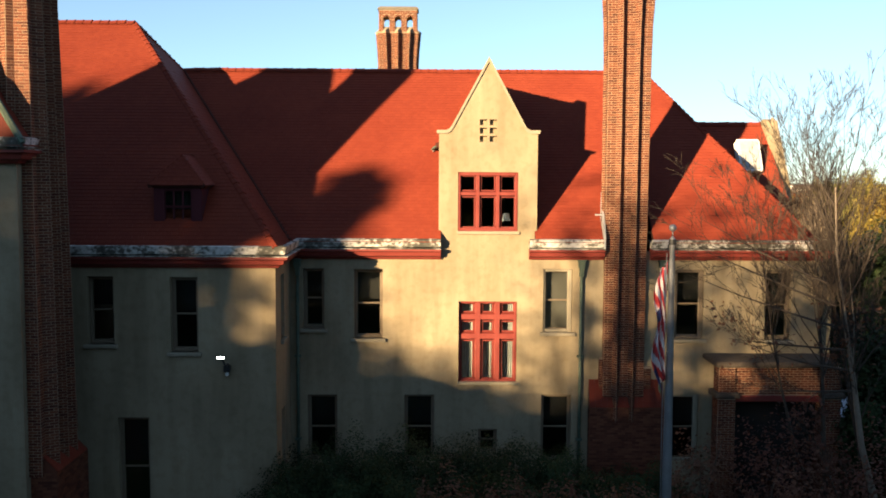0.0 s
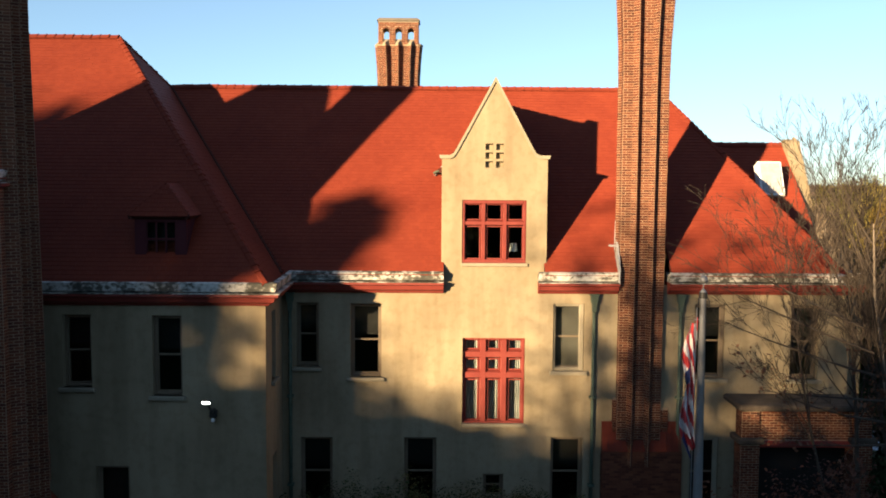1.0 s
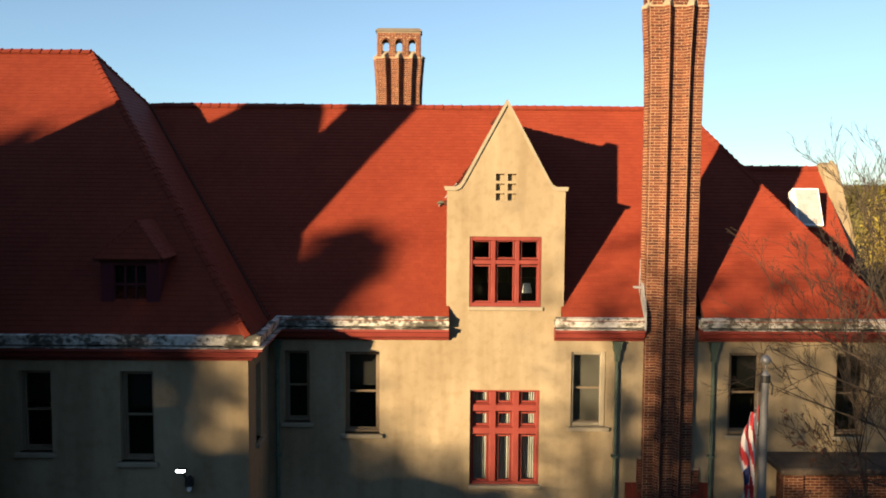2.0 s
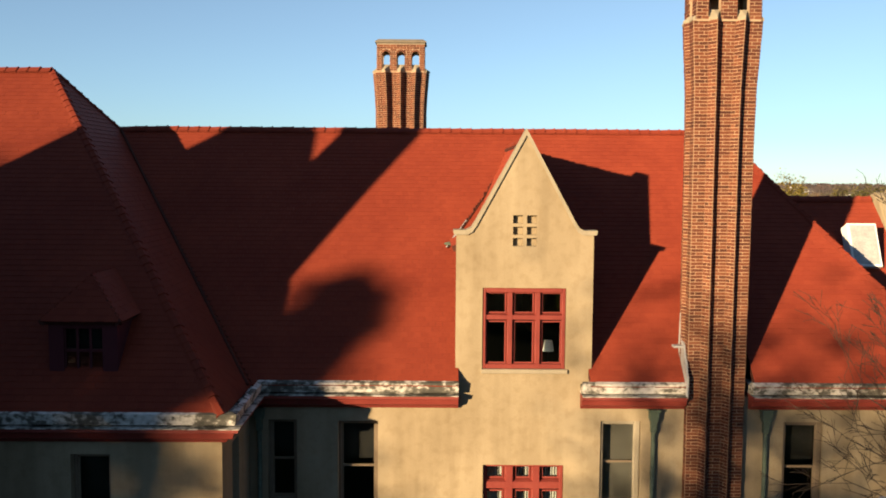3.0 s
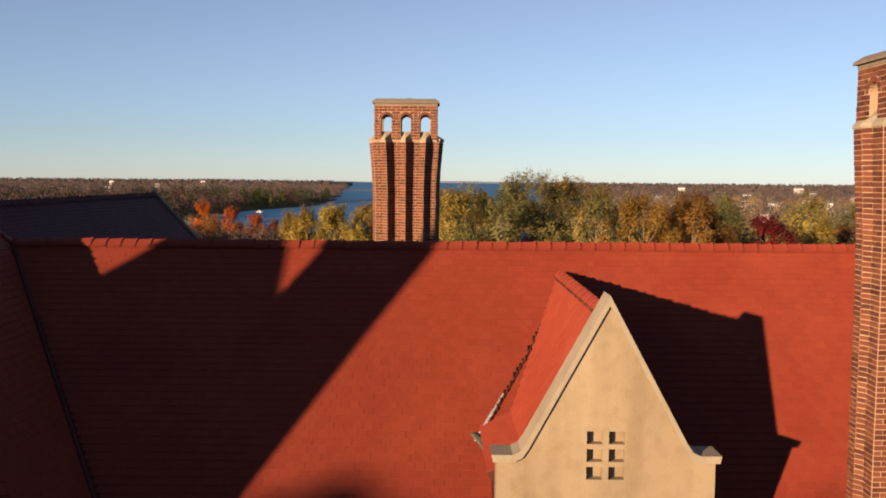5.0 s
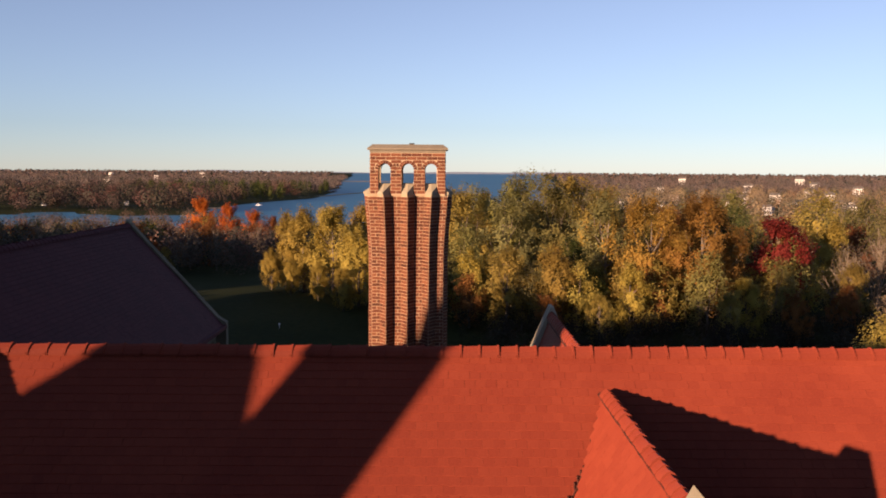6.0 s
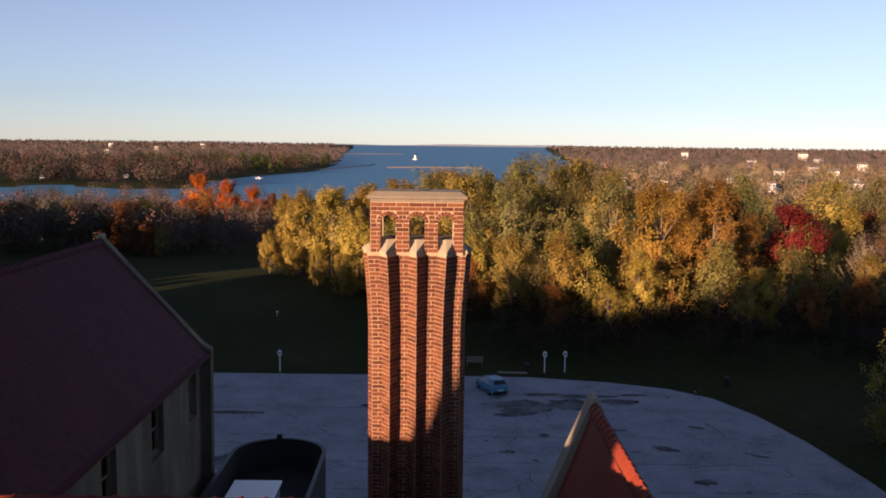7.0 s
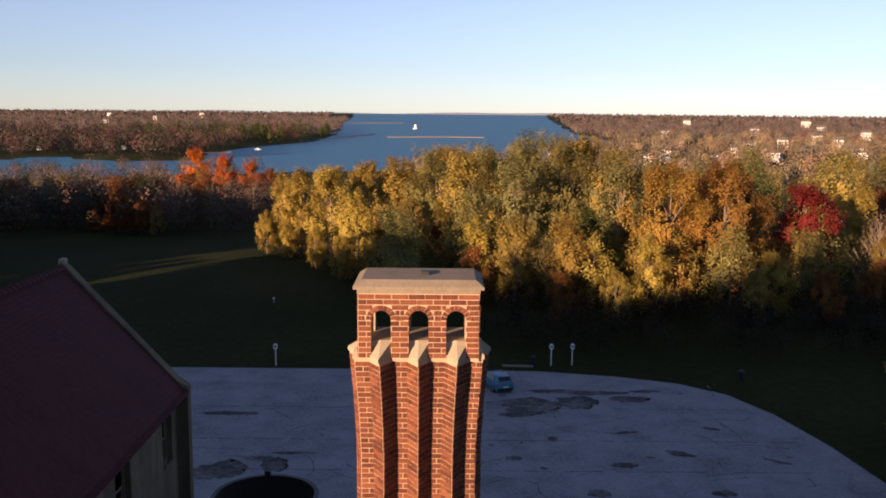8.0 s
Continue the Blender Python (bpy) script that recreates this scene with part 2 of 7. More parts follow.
WOODS_LEFT = leafy("russet_woods", [(0.032, 0.038, 0.026), (0.065, 0.055, 0.046), (0.095, 0.062, 0.054), (0.12, 0.055, 0.044), (0.045, 0.05, 0.034), (0.13, 0.092, 0.07)], 0.2)


# ---------------------------------------------------------------- builders
def mesh(name, verts, faces, mat, smooth=False):
    me = bpy.data.meshes.new(name)
    me.from_pydata([tuple(v) for v in verts], [], faces)
    for q in mat if isinstance(mat, (list, tuple)) else [mat]:
        me.materials.append(q)
    if smooth:
        me.polygons.foreach_set("use_smooth", [True] * len(me.polygons))
    me.update()
    return me


def part(name, bm, mat, parent=None, label="", smooth=False):
    """Links a bmesh, or a mesh, as one object under a thing."""
    if isinstance(bm, bpy.types.Mesh):
        me = bm
    else:
        bmesh.ops.recalc_face_normals(bm, faces=bm.faces)
        me = bpy.data.meshes.new(name)
        bm.to_mesh(me)
        bm.free()
        for q in mat if isinstance(mat, (list, tuple)) else [mat]:
            me.materials.append(q)
        if smooth:
            me.polygons.foreach_set("use_smooth", [True] * len(me.polygons))
    ob = new(name, me)
    if parent:
        ob.parent = parent
    if label:
        ob["label"] = label
    return ob


def thing(name, place=(0, 0, 0), label="", category="", group="", kind="", turn=0):
    ob = new(name)
    ob.empty_display_size = 0.2
    ob.matrix_basis = pose(*place, 0, 0, turn)
    return tagged(ob, label, category, group, kind)


def box(bm, x0, x1, y0, y1, z0, z1, bevel=0.0):
    made = bmesh.ops.create_cube(bm, size=1, matrix=Matrix.Translation(((x0 + x1) / 2, (y0 + y1) / 2, (z0 + z1) / 2)) @ Matrix.Diagonal((x1 - x0, y1 - y0, z1 - z0, 1)))
    if bevel:
        edges = {e for v in made["verts"] for e in v.link_edges}
        bmesh.ops.bevel(bm, geom=list(edges), offset=bevel, segments=1, affect="EDGES")
    return bm


def boxed(*a, **k):
    return box(bmesh.new(), *a, **k)


def tube(bm, pts, radii, sides=6, cap=True):
    rings = []
    for i, p in enumerate(pts):
        d = (Vector(pts[min(i + 1, len(pts) - 1)]) - Vector(pts[max(i - 1, 0)])).normalized()
        a = d.orthogonal().normalized() if abs(d.z) > 0.9 else d.cross(Vector((0, 0, 1))).normalized()
        b = d.cross(a)
        rings.append([bm.verts.new(Vector(p) + radii[i] * (math.cos(2 * math.pi * k / sides) * a + math.sin(2 * math.pi * k / sides) * b)) for k in range(sides)])
    for r, s in zip(rings, rings[1:]):
        for k in range(sides):
            bm.faces.new((r[k], r[(k + 1) % sides], s[(k + 1) % sides], s[k]))
    if cap:
        bm.faces.new(rings[0][::-1])
        bm.faces.new(rings[-1])
    return bm


def prism(bm, outline, z0, z1):
    lo = [bm.verts.new((x, y, z0)) for x, y in outline]
    hi = [bm.verts.new((x, y, z1)) for x, y in outline]
    bm.faces.new(lo[::-1])
    bm.faces.new(hi)
    for i in range(len(lo)):
        j = (i + 1) % len(lo)
        bm.faces.new((lo[i], lo[j], hi[j], hi[i]))
    return bm


def holed_wall(outer, holes, y0, y1):
    """An upright slab between y0 and y1 with an outline in x and z and openings through it."""
    bm = bmesh.new()
    loops = [[Vector((x, z, 0)) for x, z in loop] for loop in [outer, *holes]]
    flat = [v for loop in loops for v in loop]
    tris = tessellate_polygon(loops)
    sides = []
    for y in (y0, y1):
        vs = [bm.verts.new((v.x, y, v.y)) for v in flat]
        sides.append(vs)
        for t in tris:
            try:
                bm.faces.new([vs[i] for i in t])
            except ValueError:
                pass
    k = 0
    for loop in loops:
        n = len(loop)
        for i in range(n):
            j = (i + 1) % n
            bm.faces.new((sides[0][k + i], sides[0][k + j], sides[1][k + j], sides[1][k + i]))
        k += n
    bmesh.ops.dissolve_limit(bm, angle_limit=0.01, verts=bm.verts, edges=bm.edges)
    return bm


def rect(x0, x1, z0, z1):
    return [(x0, z0), (x1, z0), (x1, z1), (x0, z1)]


def profile_run(bm, pts, profile):
    """Sweeps a profile of (out, up) along a level line of points (x, y, z); out is to the right of the way."""
    rings = []
    n = len(pts)
    for i, p in enumerate(pts):
        p = Vector(p)
        d0 = (p - Vector(pts[i - 1])).normalized() if i else None
        d1 = (Vector(pts[i + 1]) - p).normalized() if i < n - 1 else None
        nrm = [Vector((d.y, -d.x, 0)) for d in (d0, d1) if d]
        m = sum(nrm, Vector()).normalized()
        m = m / max(0.3, m.dot(nrm[0]))
        rings.append([bm.verts.new(p + m * o + Vector((0, 0, u))) for o, u in profile])
    k = len(profile)
    for r, s in zip(rings, rings[1:]):
        for j in range(k):
            bm.faces.new((r[j], r[(j + 1) % k], s[(j + 1) % k], s[j]))
    bm.faces.new(rings[0][::-1])
    bm.faces.new(rings[-1])
    return bm


# ---------------------------------------------------------------- roof tiles
rng = np.random.default_rng(7)
TILE_W, TILE_E = 0.15, 0.135


def tile_boxes(o, u, v, cells):
    """Tiles as boxes: cells of (u0, u1, v0, v1) on the slope with origin o and unit axes u, v."""
    o, u, v = (np.array(a, float) for a in (o, u, v))
    n = np.cross(u, v)
    c = np.array(cells, float)
    k = len(c)
    lift = 0.019 + rng.normal(0, 0.0015, k)
    skew = rng.normal(0, 0.0015, k)
    verts = np.zeros((k, 8, 3))
    i = 0
    for top, (vv, up) in enumerate(((c[:, 2], lift), (c[:, 3] + 0.02, lift * 0 + 0.008))):
        for uu, sk in ((c[:, 0], -skew), (c[:, 1], skew)):
            base = o + np.outer(uu, u) + np.outer(vv + (sk if not top else 0), v)
            verts[:, i] = base + np.outer(up, n)
            verts[:, i + 1] = base + np.outer(up - 0.015, n)
            i += 2
    # 0 low-left top, 1 below it, 2 low-right top, 3 below, 4 high-left top, 5, 6 high-right top, 7
    quad = np.array([(0, 2, 6, 4), (1, 3, 2, 0), (1, 0, 4, 5), (2, 3, 7, 6)])
    faces = (quad[None] + 8 * np.arange(k)[:, None, None]).reshape(-1, 4)
    return verts.reshape(-1, 3), faces


def spans(poly, v):
    xs = []
    for (u0, v0), (u1, v1) in zip(poly, poly[1:] + poly[:1]):
        if (v0 <= v) != (v1 <= v):
            xs.append(u0 + (u1 - u0) * (v - v0) / (v1 - v0))
    xs.sort()
    return list(zip(xs[::2], xs[1::2]))


def slope(roof, o, u, v, poly, mat, single=None, name="tile_field"):
    """Covers a slope with courses of tiles. Those within single (u0, u1, v0, v1) are objects of their own."""
    o, u, v = Vector(o), Vector(u).normalized(), Vector(v).normalized()
    n = u.cross(v)
    bm = bmesh.new()
    top = [bm.verts.new(o + u * a + v * b + n * 0.004) for a, b in poly]
    low = [bm.verts.new(o + u * a + v * b - n * 0.12) for a, b in poly]
    bm.faces.new(top)
    bm.faces.new(low[::-1])
    for i in range(len(poly)):
        j = (i + 1) % len(poly)
        bm.faces.new((low[i], low[j], top[j], top[i]))
    part("roof_deck", bm, TILE_BASE, roof)
    rows = int(max(b for a, b in poly) / TILE_E) + 1
    cells, apart = [], []
    for r in range(rows):
        v0 = r * TILE_E
        for a, b in spans(poly, v0 + TILE_E * 0.5):
            e = math.floor(a / TILE_W) * TILE_W + (TILE_W / 2 if r % 2 else 0)
            if e > a:
                e -= TILE_W
            while e < b:
                lo, hi = max(e, a), min(e + TILE_W, b)
                if hi - lo > 0.02:
                    gap = 0.0035 if random.random() < 0.22 else 0.0008
                    cell = (lo + 0.0008, hi - gap, v0 - 0.01 + random.gauss(0, 0.0025), v0 + TILE_E)
                    full = hi - lo > TILE_W * 0.98
                    if single and full and single[0] < lo and hi < single[1] and single[2] <= v0 < single[3] and len(apart) < 300:
                        apart.append(cell)
                    else:
                        cells.append(cell)
                e += TILE_W
    vs, fs = tile_boxes(o, u, v, cells)
    tagged(part(name, mesh(name, vs, fs.tolist(), mat), None, roof), kind="stuff")
    if apart:
        vs, fs = tile_boxes((0, 0, 0), (1, 0, 0), (0, 1, 0), [(0, TILE_W - 0.002, 0, TILE_E + 0.01)])
        me = mesh("tile", vs, fs.tolist(), mat)
        m = Matrix((u, v, n)).transposed().to_4x4()
        for c in apart:
            t = part("tile", me, None, roof)
            t.matrix_basis = Matrix.Translation(o + u * c[0] + v * c[2] + n * random.gauss(0, 0.001)) @ m @ pose(0, 0, 0, 0, 0, random.gauss(0, 0.3))


def cap_mesh(length, mat, wide=0.15, drop=0.12):
    """One ridge tile: a rounded saddle, thicker at its lap."""
    bm = bmesh.new()
    arc = [(-wide, -drop), (-wide * 0.72, -drop * 0.5), (-wide * 0.36, -0.022), (0, 0), (wide * 0.36, -0.022), (wide * 0.72, -drop * 0.5), (wide, -drop)]
    rings = []
    for y, up in ((0, 0.034), (0.03, 0.034), (0.032, 0.020), (length, 0.012), (length, -0.01), (0, -0.01)):
        rings.append([bm.verts.new((a * (1 + up * 2), y, b + up)) for a, b in arc])
    for r, s in zip(rings, rings[1:] + rings[:1]):
        for i in range(len(arc) - 1):
            bm.faces.new((r[i], r[i + 1], s[i + 1], s[i]))
    bmesh.ops.recalc_face_normals(bm, faces=bm.faces)
    me = bpy.data.meshes.new("ridge_tile")
    bm.to_mesh(me)
    bm.free()
    me.materials.append(mat)
    return me


def ridge(roof, a, b, me, step=0.27, up=(0, 0, 1)):
    a, b = Vector(a), Vector(b)
    d = (b - a).normalized()
    x = d.cross(Vector(up)).normalized()
    z = x.cross(d)
    m = Matrix((x, d, z)).transposed().to_4x4()
    for i in range(int((b - a).length / step)):
        t = part("ridge_tile", me, None, roof)
        t.matrix_basis = Matrix.Translation(a + d * step * i + z * random.gauss(0.012, 0.004)) @ m @ pose(0, 0, 0, random.gauss(0, 0.7), random.gauss(0, 0.8), random.gauss(0, 0.6))


# ---------------------------------------------------------------- brickwork
COURSE, BRICK_L = 0.067, 0.205


def courses(outline_at, z0, z1, closed=True):
    """Bricks round an outline that may change with height: rows of (corner, along, length, out, z)."""
    out = []
    for k in range(int((z1 - z0) / COURSE)):
        z = z0 + k * COURSE
        pts = [Vector((x, y, 0)) for x, y in outline_at(z + COURSE / 2)]
        n = len(pts)
        for i in range(n if closed else n - 1):
            a, b = pts[i], pts[(i + 1) % n]
            length = (b - a).length
            d = (b - a) / length
            cuts = [0.0]
            e = BRICK_L if (k + i) % 2 else BRICK_L / 2
            while e < length - 0.06:
                cuts.append(e)
                e += BRICK_L
            cuts.append(length)
            for s, t in zip(cuts, cuts[1:]):
                out.append((a + d * (s + 0.0075), d, t - s - 0.015, Vector((d.y, -d.x, 0)), z))
    return out


def brick_field(rows):
    """All the bricks of rows as boxes standing proud of the mortar."""
    k = len(rows)
    a = np.array([r[0] for r in rows])
    d = np.array([r[1] for r in rows])
    n = np.array([r[3] for r in rows])
    ln = np.array([r[2] for r in rows])
    z = np.array([r[4] for r in rows])
    proud = 0.009 + rng.normal(0, 0.0018, k)
    h = COURSE - 0.0115 + rng.normal(0, 0.0012, k)
    tilt = rng.normal(0, 0.0012, k)
    vs = np.zeros((k, 8, 3))
    i = 0
    for s, sg in ((0.0, 1), (1.0, -1)):
        for up in (0.0, 1.0):
            for o in (0.0, 1.0):
                p = a + d * (ln * s)[:, None] + n * ((proud if o else 0 * proud - 0.02))[:, None]
                p[:, 2] = z + 0.005 + h * up + tilt * sg
                vs[:, i] = p
                i += 1
    # i = 4 s + 2 up + o
    quad = np.array([(1, 5, 7, 3), (3, 7, 6, 2), (0, 4, 5, 1), (0, 1, 3, 2), (4, 6, 7, 5)])
    faces = (quad[None] + 8 * np.arange(k)[:, None, None]).reshape(-1, 4)
    return vs.reshape(-1, 3), faces


def loft(bm, outline_at, levels):
    rings = [[bm.verts.new((x, y, z)) for x, y in outline_at(z)] for z in levels]
    n = len(rings[0])
    for r, s in zip(rings, rings[1:]):
        for i in range(n):
            j = (i + 1) % n
            bm.faces.new((r[i], r[j], s[j], s[i]))
    bm.faces.new(rings[0][::-1])
    bm.faces.new(rings[-1])
    return bm


# ---------------------------------------------------------------- ground, court, water
def smooth(a, b, x):
    t = np.clip((x - a) / (b - a), 0, 1)
    return t * t * (3 - 2 * t)


def height(x, y):
    """Level of the land: the front lawn, the lower court behind the house, then down to the shores."""
    x, y = np.asarray(x, float), np.asarray(y, float)
    z = -3.5 * smooth(9, 13.5, y)
    z = z - 7.3 * smooth(115, 290, y)
    near = 470 + 0.45 * np.clip(x, -400, 0) + 1.6 * np.clip(x, 0, 400) - y
    right = x - 0.112 * y - 12 - np.maximum(0, 3000 - y) * 0.014
    # the far shore, by bearing: a creek, a marsh, a spit, then a wooded point and the headland
    bearing = x / np.maximum(y, 1.0)
    shore = np.interp(bearing, [-0.48, -0.46, -0.41, -0.39, -0.27, -0.24, -0.21, -0.178, -0.14, -0.1155, -0.108, -0.098, -0.09], [470, 498, 500, 458, 460, 588, 640, 690, 770, 1010, 1700, 2600, 9000])
    left = (y - shore - 7 * np.sin(x / 31) - 4 * np.sin(x / 13)) * 0.6
    land = np.maximum(np.maximum(near, right), left)
    bank = -13.0 + np.clip(land * 0.05, -3, 6) + np.where(y > 600, (40 + 9 * np.sin(x / 410 + 1) + 6 * np.sin(x / 173)) * smooth(900, 3400, y), 0) * (land > 0)
    return np.where(y > 330, np.minimum(z, np.where(land > 0, np.maximum(bank, -12.9), bank)), z)


def sheet(xs, ys, z):
    gx, gy = np.meshgrid(xs, ys)
    vs = np.stack([gx, gy, z(gx, gy)], -1).reshape(-1, 3)
    w = len(xs)
    fs = [(j * w + i, j * w + i + 1, (j + 1) * w + i + 1, (j + 1) * w + i) for j in range(len(ys) - 1) for i in range(w - 1)]
    return vs, fs


def spread(lo, hi, fine, n):
    t = np.linspace(-1, 1, n)
    s = np.sinh(t * 5) / np.sinh(5)
    return fine + np.where(s < 0, (fine - lo) * s, (hi - fine) * s)


gx = np.unique(np.concatenate([np.linspace(-60, 60, 41), np.linspace(-700, 700, 71), spread(-4900, 4900, 0, 61)]))
gy = np.unique(np.concatenate([np.linspace(-60, 130, 77), np.linspace(130, 1500, 101), np.linspace(-900, -60, 12), np.linspace(1500, 4900, 30)]))
vs, fs = sheet(gx, gy, height)
GROUNDMAT = material("meadow_and_shore", [(0.012, 0.016, 0.006), (0.024, 0.030, 0.010), (0.044, 0.046, 0.018)], rough=0.95, scale=0.05, fine=1.6, bump=0.4, depth=0.06, spec=0.04)
ground = new("ground", mesh("ground", vs, fs, GROUNDMAT, True))
tagged(ground, "dark mown grass falling away to a wooded shore", "ground", kind="structure")

WATER = bpy.data.materials.new("sea_water")
WATER.use_nodes = True
wt = WATER.node_tree
wp = wt.nodes["Principled BSDF"]
wp.inputs["Base Color"].default_value = (0.034, 0.145, 0.27, 1)
wp.inputs["Roughness"].default_value = 0.5
wp.inputs["Specular IOR Level"].default_value = 0.12
wnz = wt.nodes.new("ShaderNodeTexNoise")
wnz.inputs["Scale"].default_value, wnz.inputs["Detail"].default_value = 0.25, 5
wb = wt.nodes.new("ShaderNodeBump")
wb.inputs["Strength"].default_value, wb.inputs["Distance"].default_value = 0.8, 0.5
wtc = wt.nodes.new("ShaderNodeTexCoord")
wt.links.new(wtc.outputs["Object"], wnz.inputs[0])
wt.links.new(wnz.outputs[0], wb.inputs["Height"])
wt.links.new(wb.outputs[0], wp.inputs["Normal"])
vs, fs = sheet(np.linspace(-4900, 4900, 3), np.linspace(335, 4950, 3), lambda x, y: 0 * x - 12)
tagged(new("water", mesh("water", vs, fs, WATER)), "rippled deep blue water of a tidal inlet and open sound", "water", kind="structure")

SAND = material("sand", [(0.30, 0.23, 0.16), (0.42, 0.33, 0.23)], rough=0.95, scale=0.05, fine=0.8, bump=0.2)


def spit(name, pts, wide, label):
    bm = bmesh.new()
    a, b = [], []
    for i, (x, y) in enumerate(pts):
        w = wide * (0.35 + 0.65 * math.sin(math.pi * (i + 0.5) / len(pts)))
        a.append(bm.verts.new((x, y - w, -12.2)))
        b.append((bm.verts.new((x, y, -11.1)), bm.verts.new((x, y + w, -12.2))))
    for i in range(len(pts) - 1):
        bm.faces.new((a[i], a[i + 1], b[i + 1][0], b[i][0]))
        bm.faces.new((b[i][0], b[i + 1][0], b[i + 1][1], b[i][1]))
    tagged(part(name, bm, SAND), label, "sandbank", kind="structure")


spit("sand_spit", [(-300, 1830), (-230, 1815), (-150, 1825), (-80, 1845)], 32, "long pale sand spit at the mouth of the inlet")
spit("sand_spit", [(-128, 800), (-112, 860), (-98, 930), (-84, 990), (-78, 1040)], 9, "low muddy sand bar off the wooded point")
spit("sand_spit", [(-58, 935), (-25, 950), (8, 956), (42, 948)], 9, "low sand island in the inlet")
spit("sand_spit", [(-215, 540), (-190, 556), (-160, 578), (-139, 590)], 5, "narrow tidal beach at the end of the marsh")

# the coast across the sound, low, the haze of distance painted into its colour
r_ = np.random.default_rng(5)
xs = np.linspace(-1500, 1500, 121)
rise = 7 + 3.5 * np.sin(xs / 260) + 2 * np.sin(xs / 97 + 1) + r_.uniform(0, 0.8, 121)
vs = [(x, y, -12.5 + h * q) for y, q in ((4700, 0.0), (4740, 0.8), (4800, 1.0), (4880, 0.0)) for x, h in zip(xs, rise)]
HAZED = material("haze_tinted_coast", [(0.27, 0.31, 0.37), (0.32, 0.36, 0.42)], rough=1.0, scale=0.004, fine=0.03, bump=0)
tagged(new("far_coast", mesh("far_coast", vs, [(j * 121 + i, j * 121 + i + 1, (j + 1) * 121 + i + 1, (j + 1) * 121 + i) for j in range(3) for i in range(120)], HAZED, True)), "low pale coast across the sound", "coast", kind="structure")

# the court: one worn sheet with a curved outer kerb line
court = thing("court", (0, 0, 0), "wide worn asphalt parking court, cracked and patched", "court", kind="structure")
curve = [(24.4, 14)] + [(24.4, 40), (23.9, 48), (23.0, 55), (21.6, 61), (19.6, 65.5), (16.6, 68.2), (12, 70.0), (6, 71.3), (-5, 71.7), (-30, 71.7), (-48, 71.5), (-48, 14)]
bm = bmesh.new()
prism(bm, curve, -3.62, -3.45)
part("paving", bm, ASPHALT, court)
PAVELINE = material("court_joint", [(0.03, 0.03, 0.03), (0.055, 0.055, 0.055)], rough=0.95, bump=0)
random.seed(5)
bm = bmesh.new()
for k in range(80):
    x, y = random.uniform(-20, 20), random.uniform(34, 68)
    a = random.choice((0, 0, 0, 1.57, 1.5, 0.9, -0.7)) + random.gauss(0, 0.12)
    n = random.randint(3, 7)
    pts = [(x, y)]
    for i in range(n):
        a += random.gauss(0, 0.22)
        pts.append((min(pts[-1][0] + 0.6 * math.cos(a), 19.5), min(pts[-1][1] + 0.6 * math.sin(a), 69)))
    for (x0, y0), (x1, y1) in zip(pts, pts[1:]):
        w = random.uniform(0.010, 0.032)
        dx, dy = x1 - x0, y1 - y0
        ln = math.hypot(dx, dy)
        ox, oy = -dy / ln * w, dx / ln * w
        bm.faces.new([bm.verts.new((px, py, -3.445)) for px, py in ((x0 - ox, y0 - oy), (x1 - ox, y1 - oy), (x1 + ox, y1 + oy), (x0 + ox, y0 + oy))])
for y in (62.0, 55.6, 50.6, 46.0):
    for k in range(60):
        x0 = -26 + 0.78 * k
        if random.random() < 0.8:
            bm.faces.new([bm.verts.new((px, py, -3.444)) for px, py in ((x0, y - 0.03), (x0 + 0.8, y - 0.03 + random.gauss(0, 0.015)), (x0 + 0.8, y + 0.03), (x0, y + 0.025))])
tagged(part("cracks", bm, PAVELINE, court), "dark cracks and seams", kind="stuff")


def blotch(x, y, rx, ry, seed, name="tar_patch", turn=0.0):
    """A ragged flat patch of tar or damp on the court."""
    r = random.Random(seed)
    bm = bmesh.new()
    n = 44
    q, vs = 0.9, []
    for i in range(n):
        a = 2 * math.pi * i / n
        q = 0.55 * q + 0.45 * r.uniform(0.62, 1.22) + (r.uniform(-0.25, 0.25) if r.random() < 0.25 else 0)
        px, py = rx * q * math.cos(a), ry * q * math.sin(a)
        vs.append(bm.verts.new((x + px * math.cos(turn) - py * math.sin(turn), y + px * math.sin(turn) + py * math.cos(turn), -3.441 + 0.0015 * (seed % 7))))
    bm.faces.new(vs)
    bmesh.ops.triangulate(bm, faces=bm.faces)
    part(name, bm, PATCH, court)


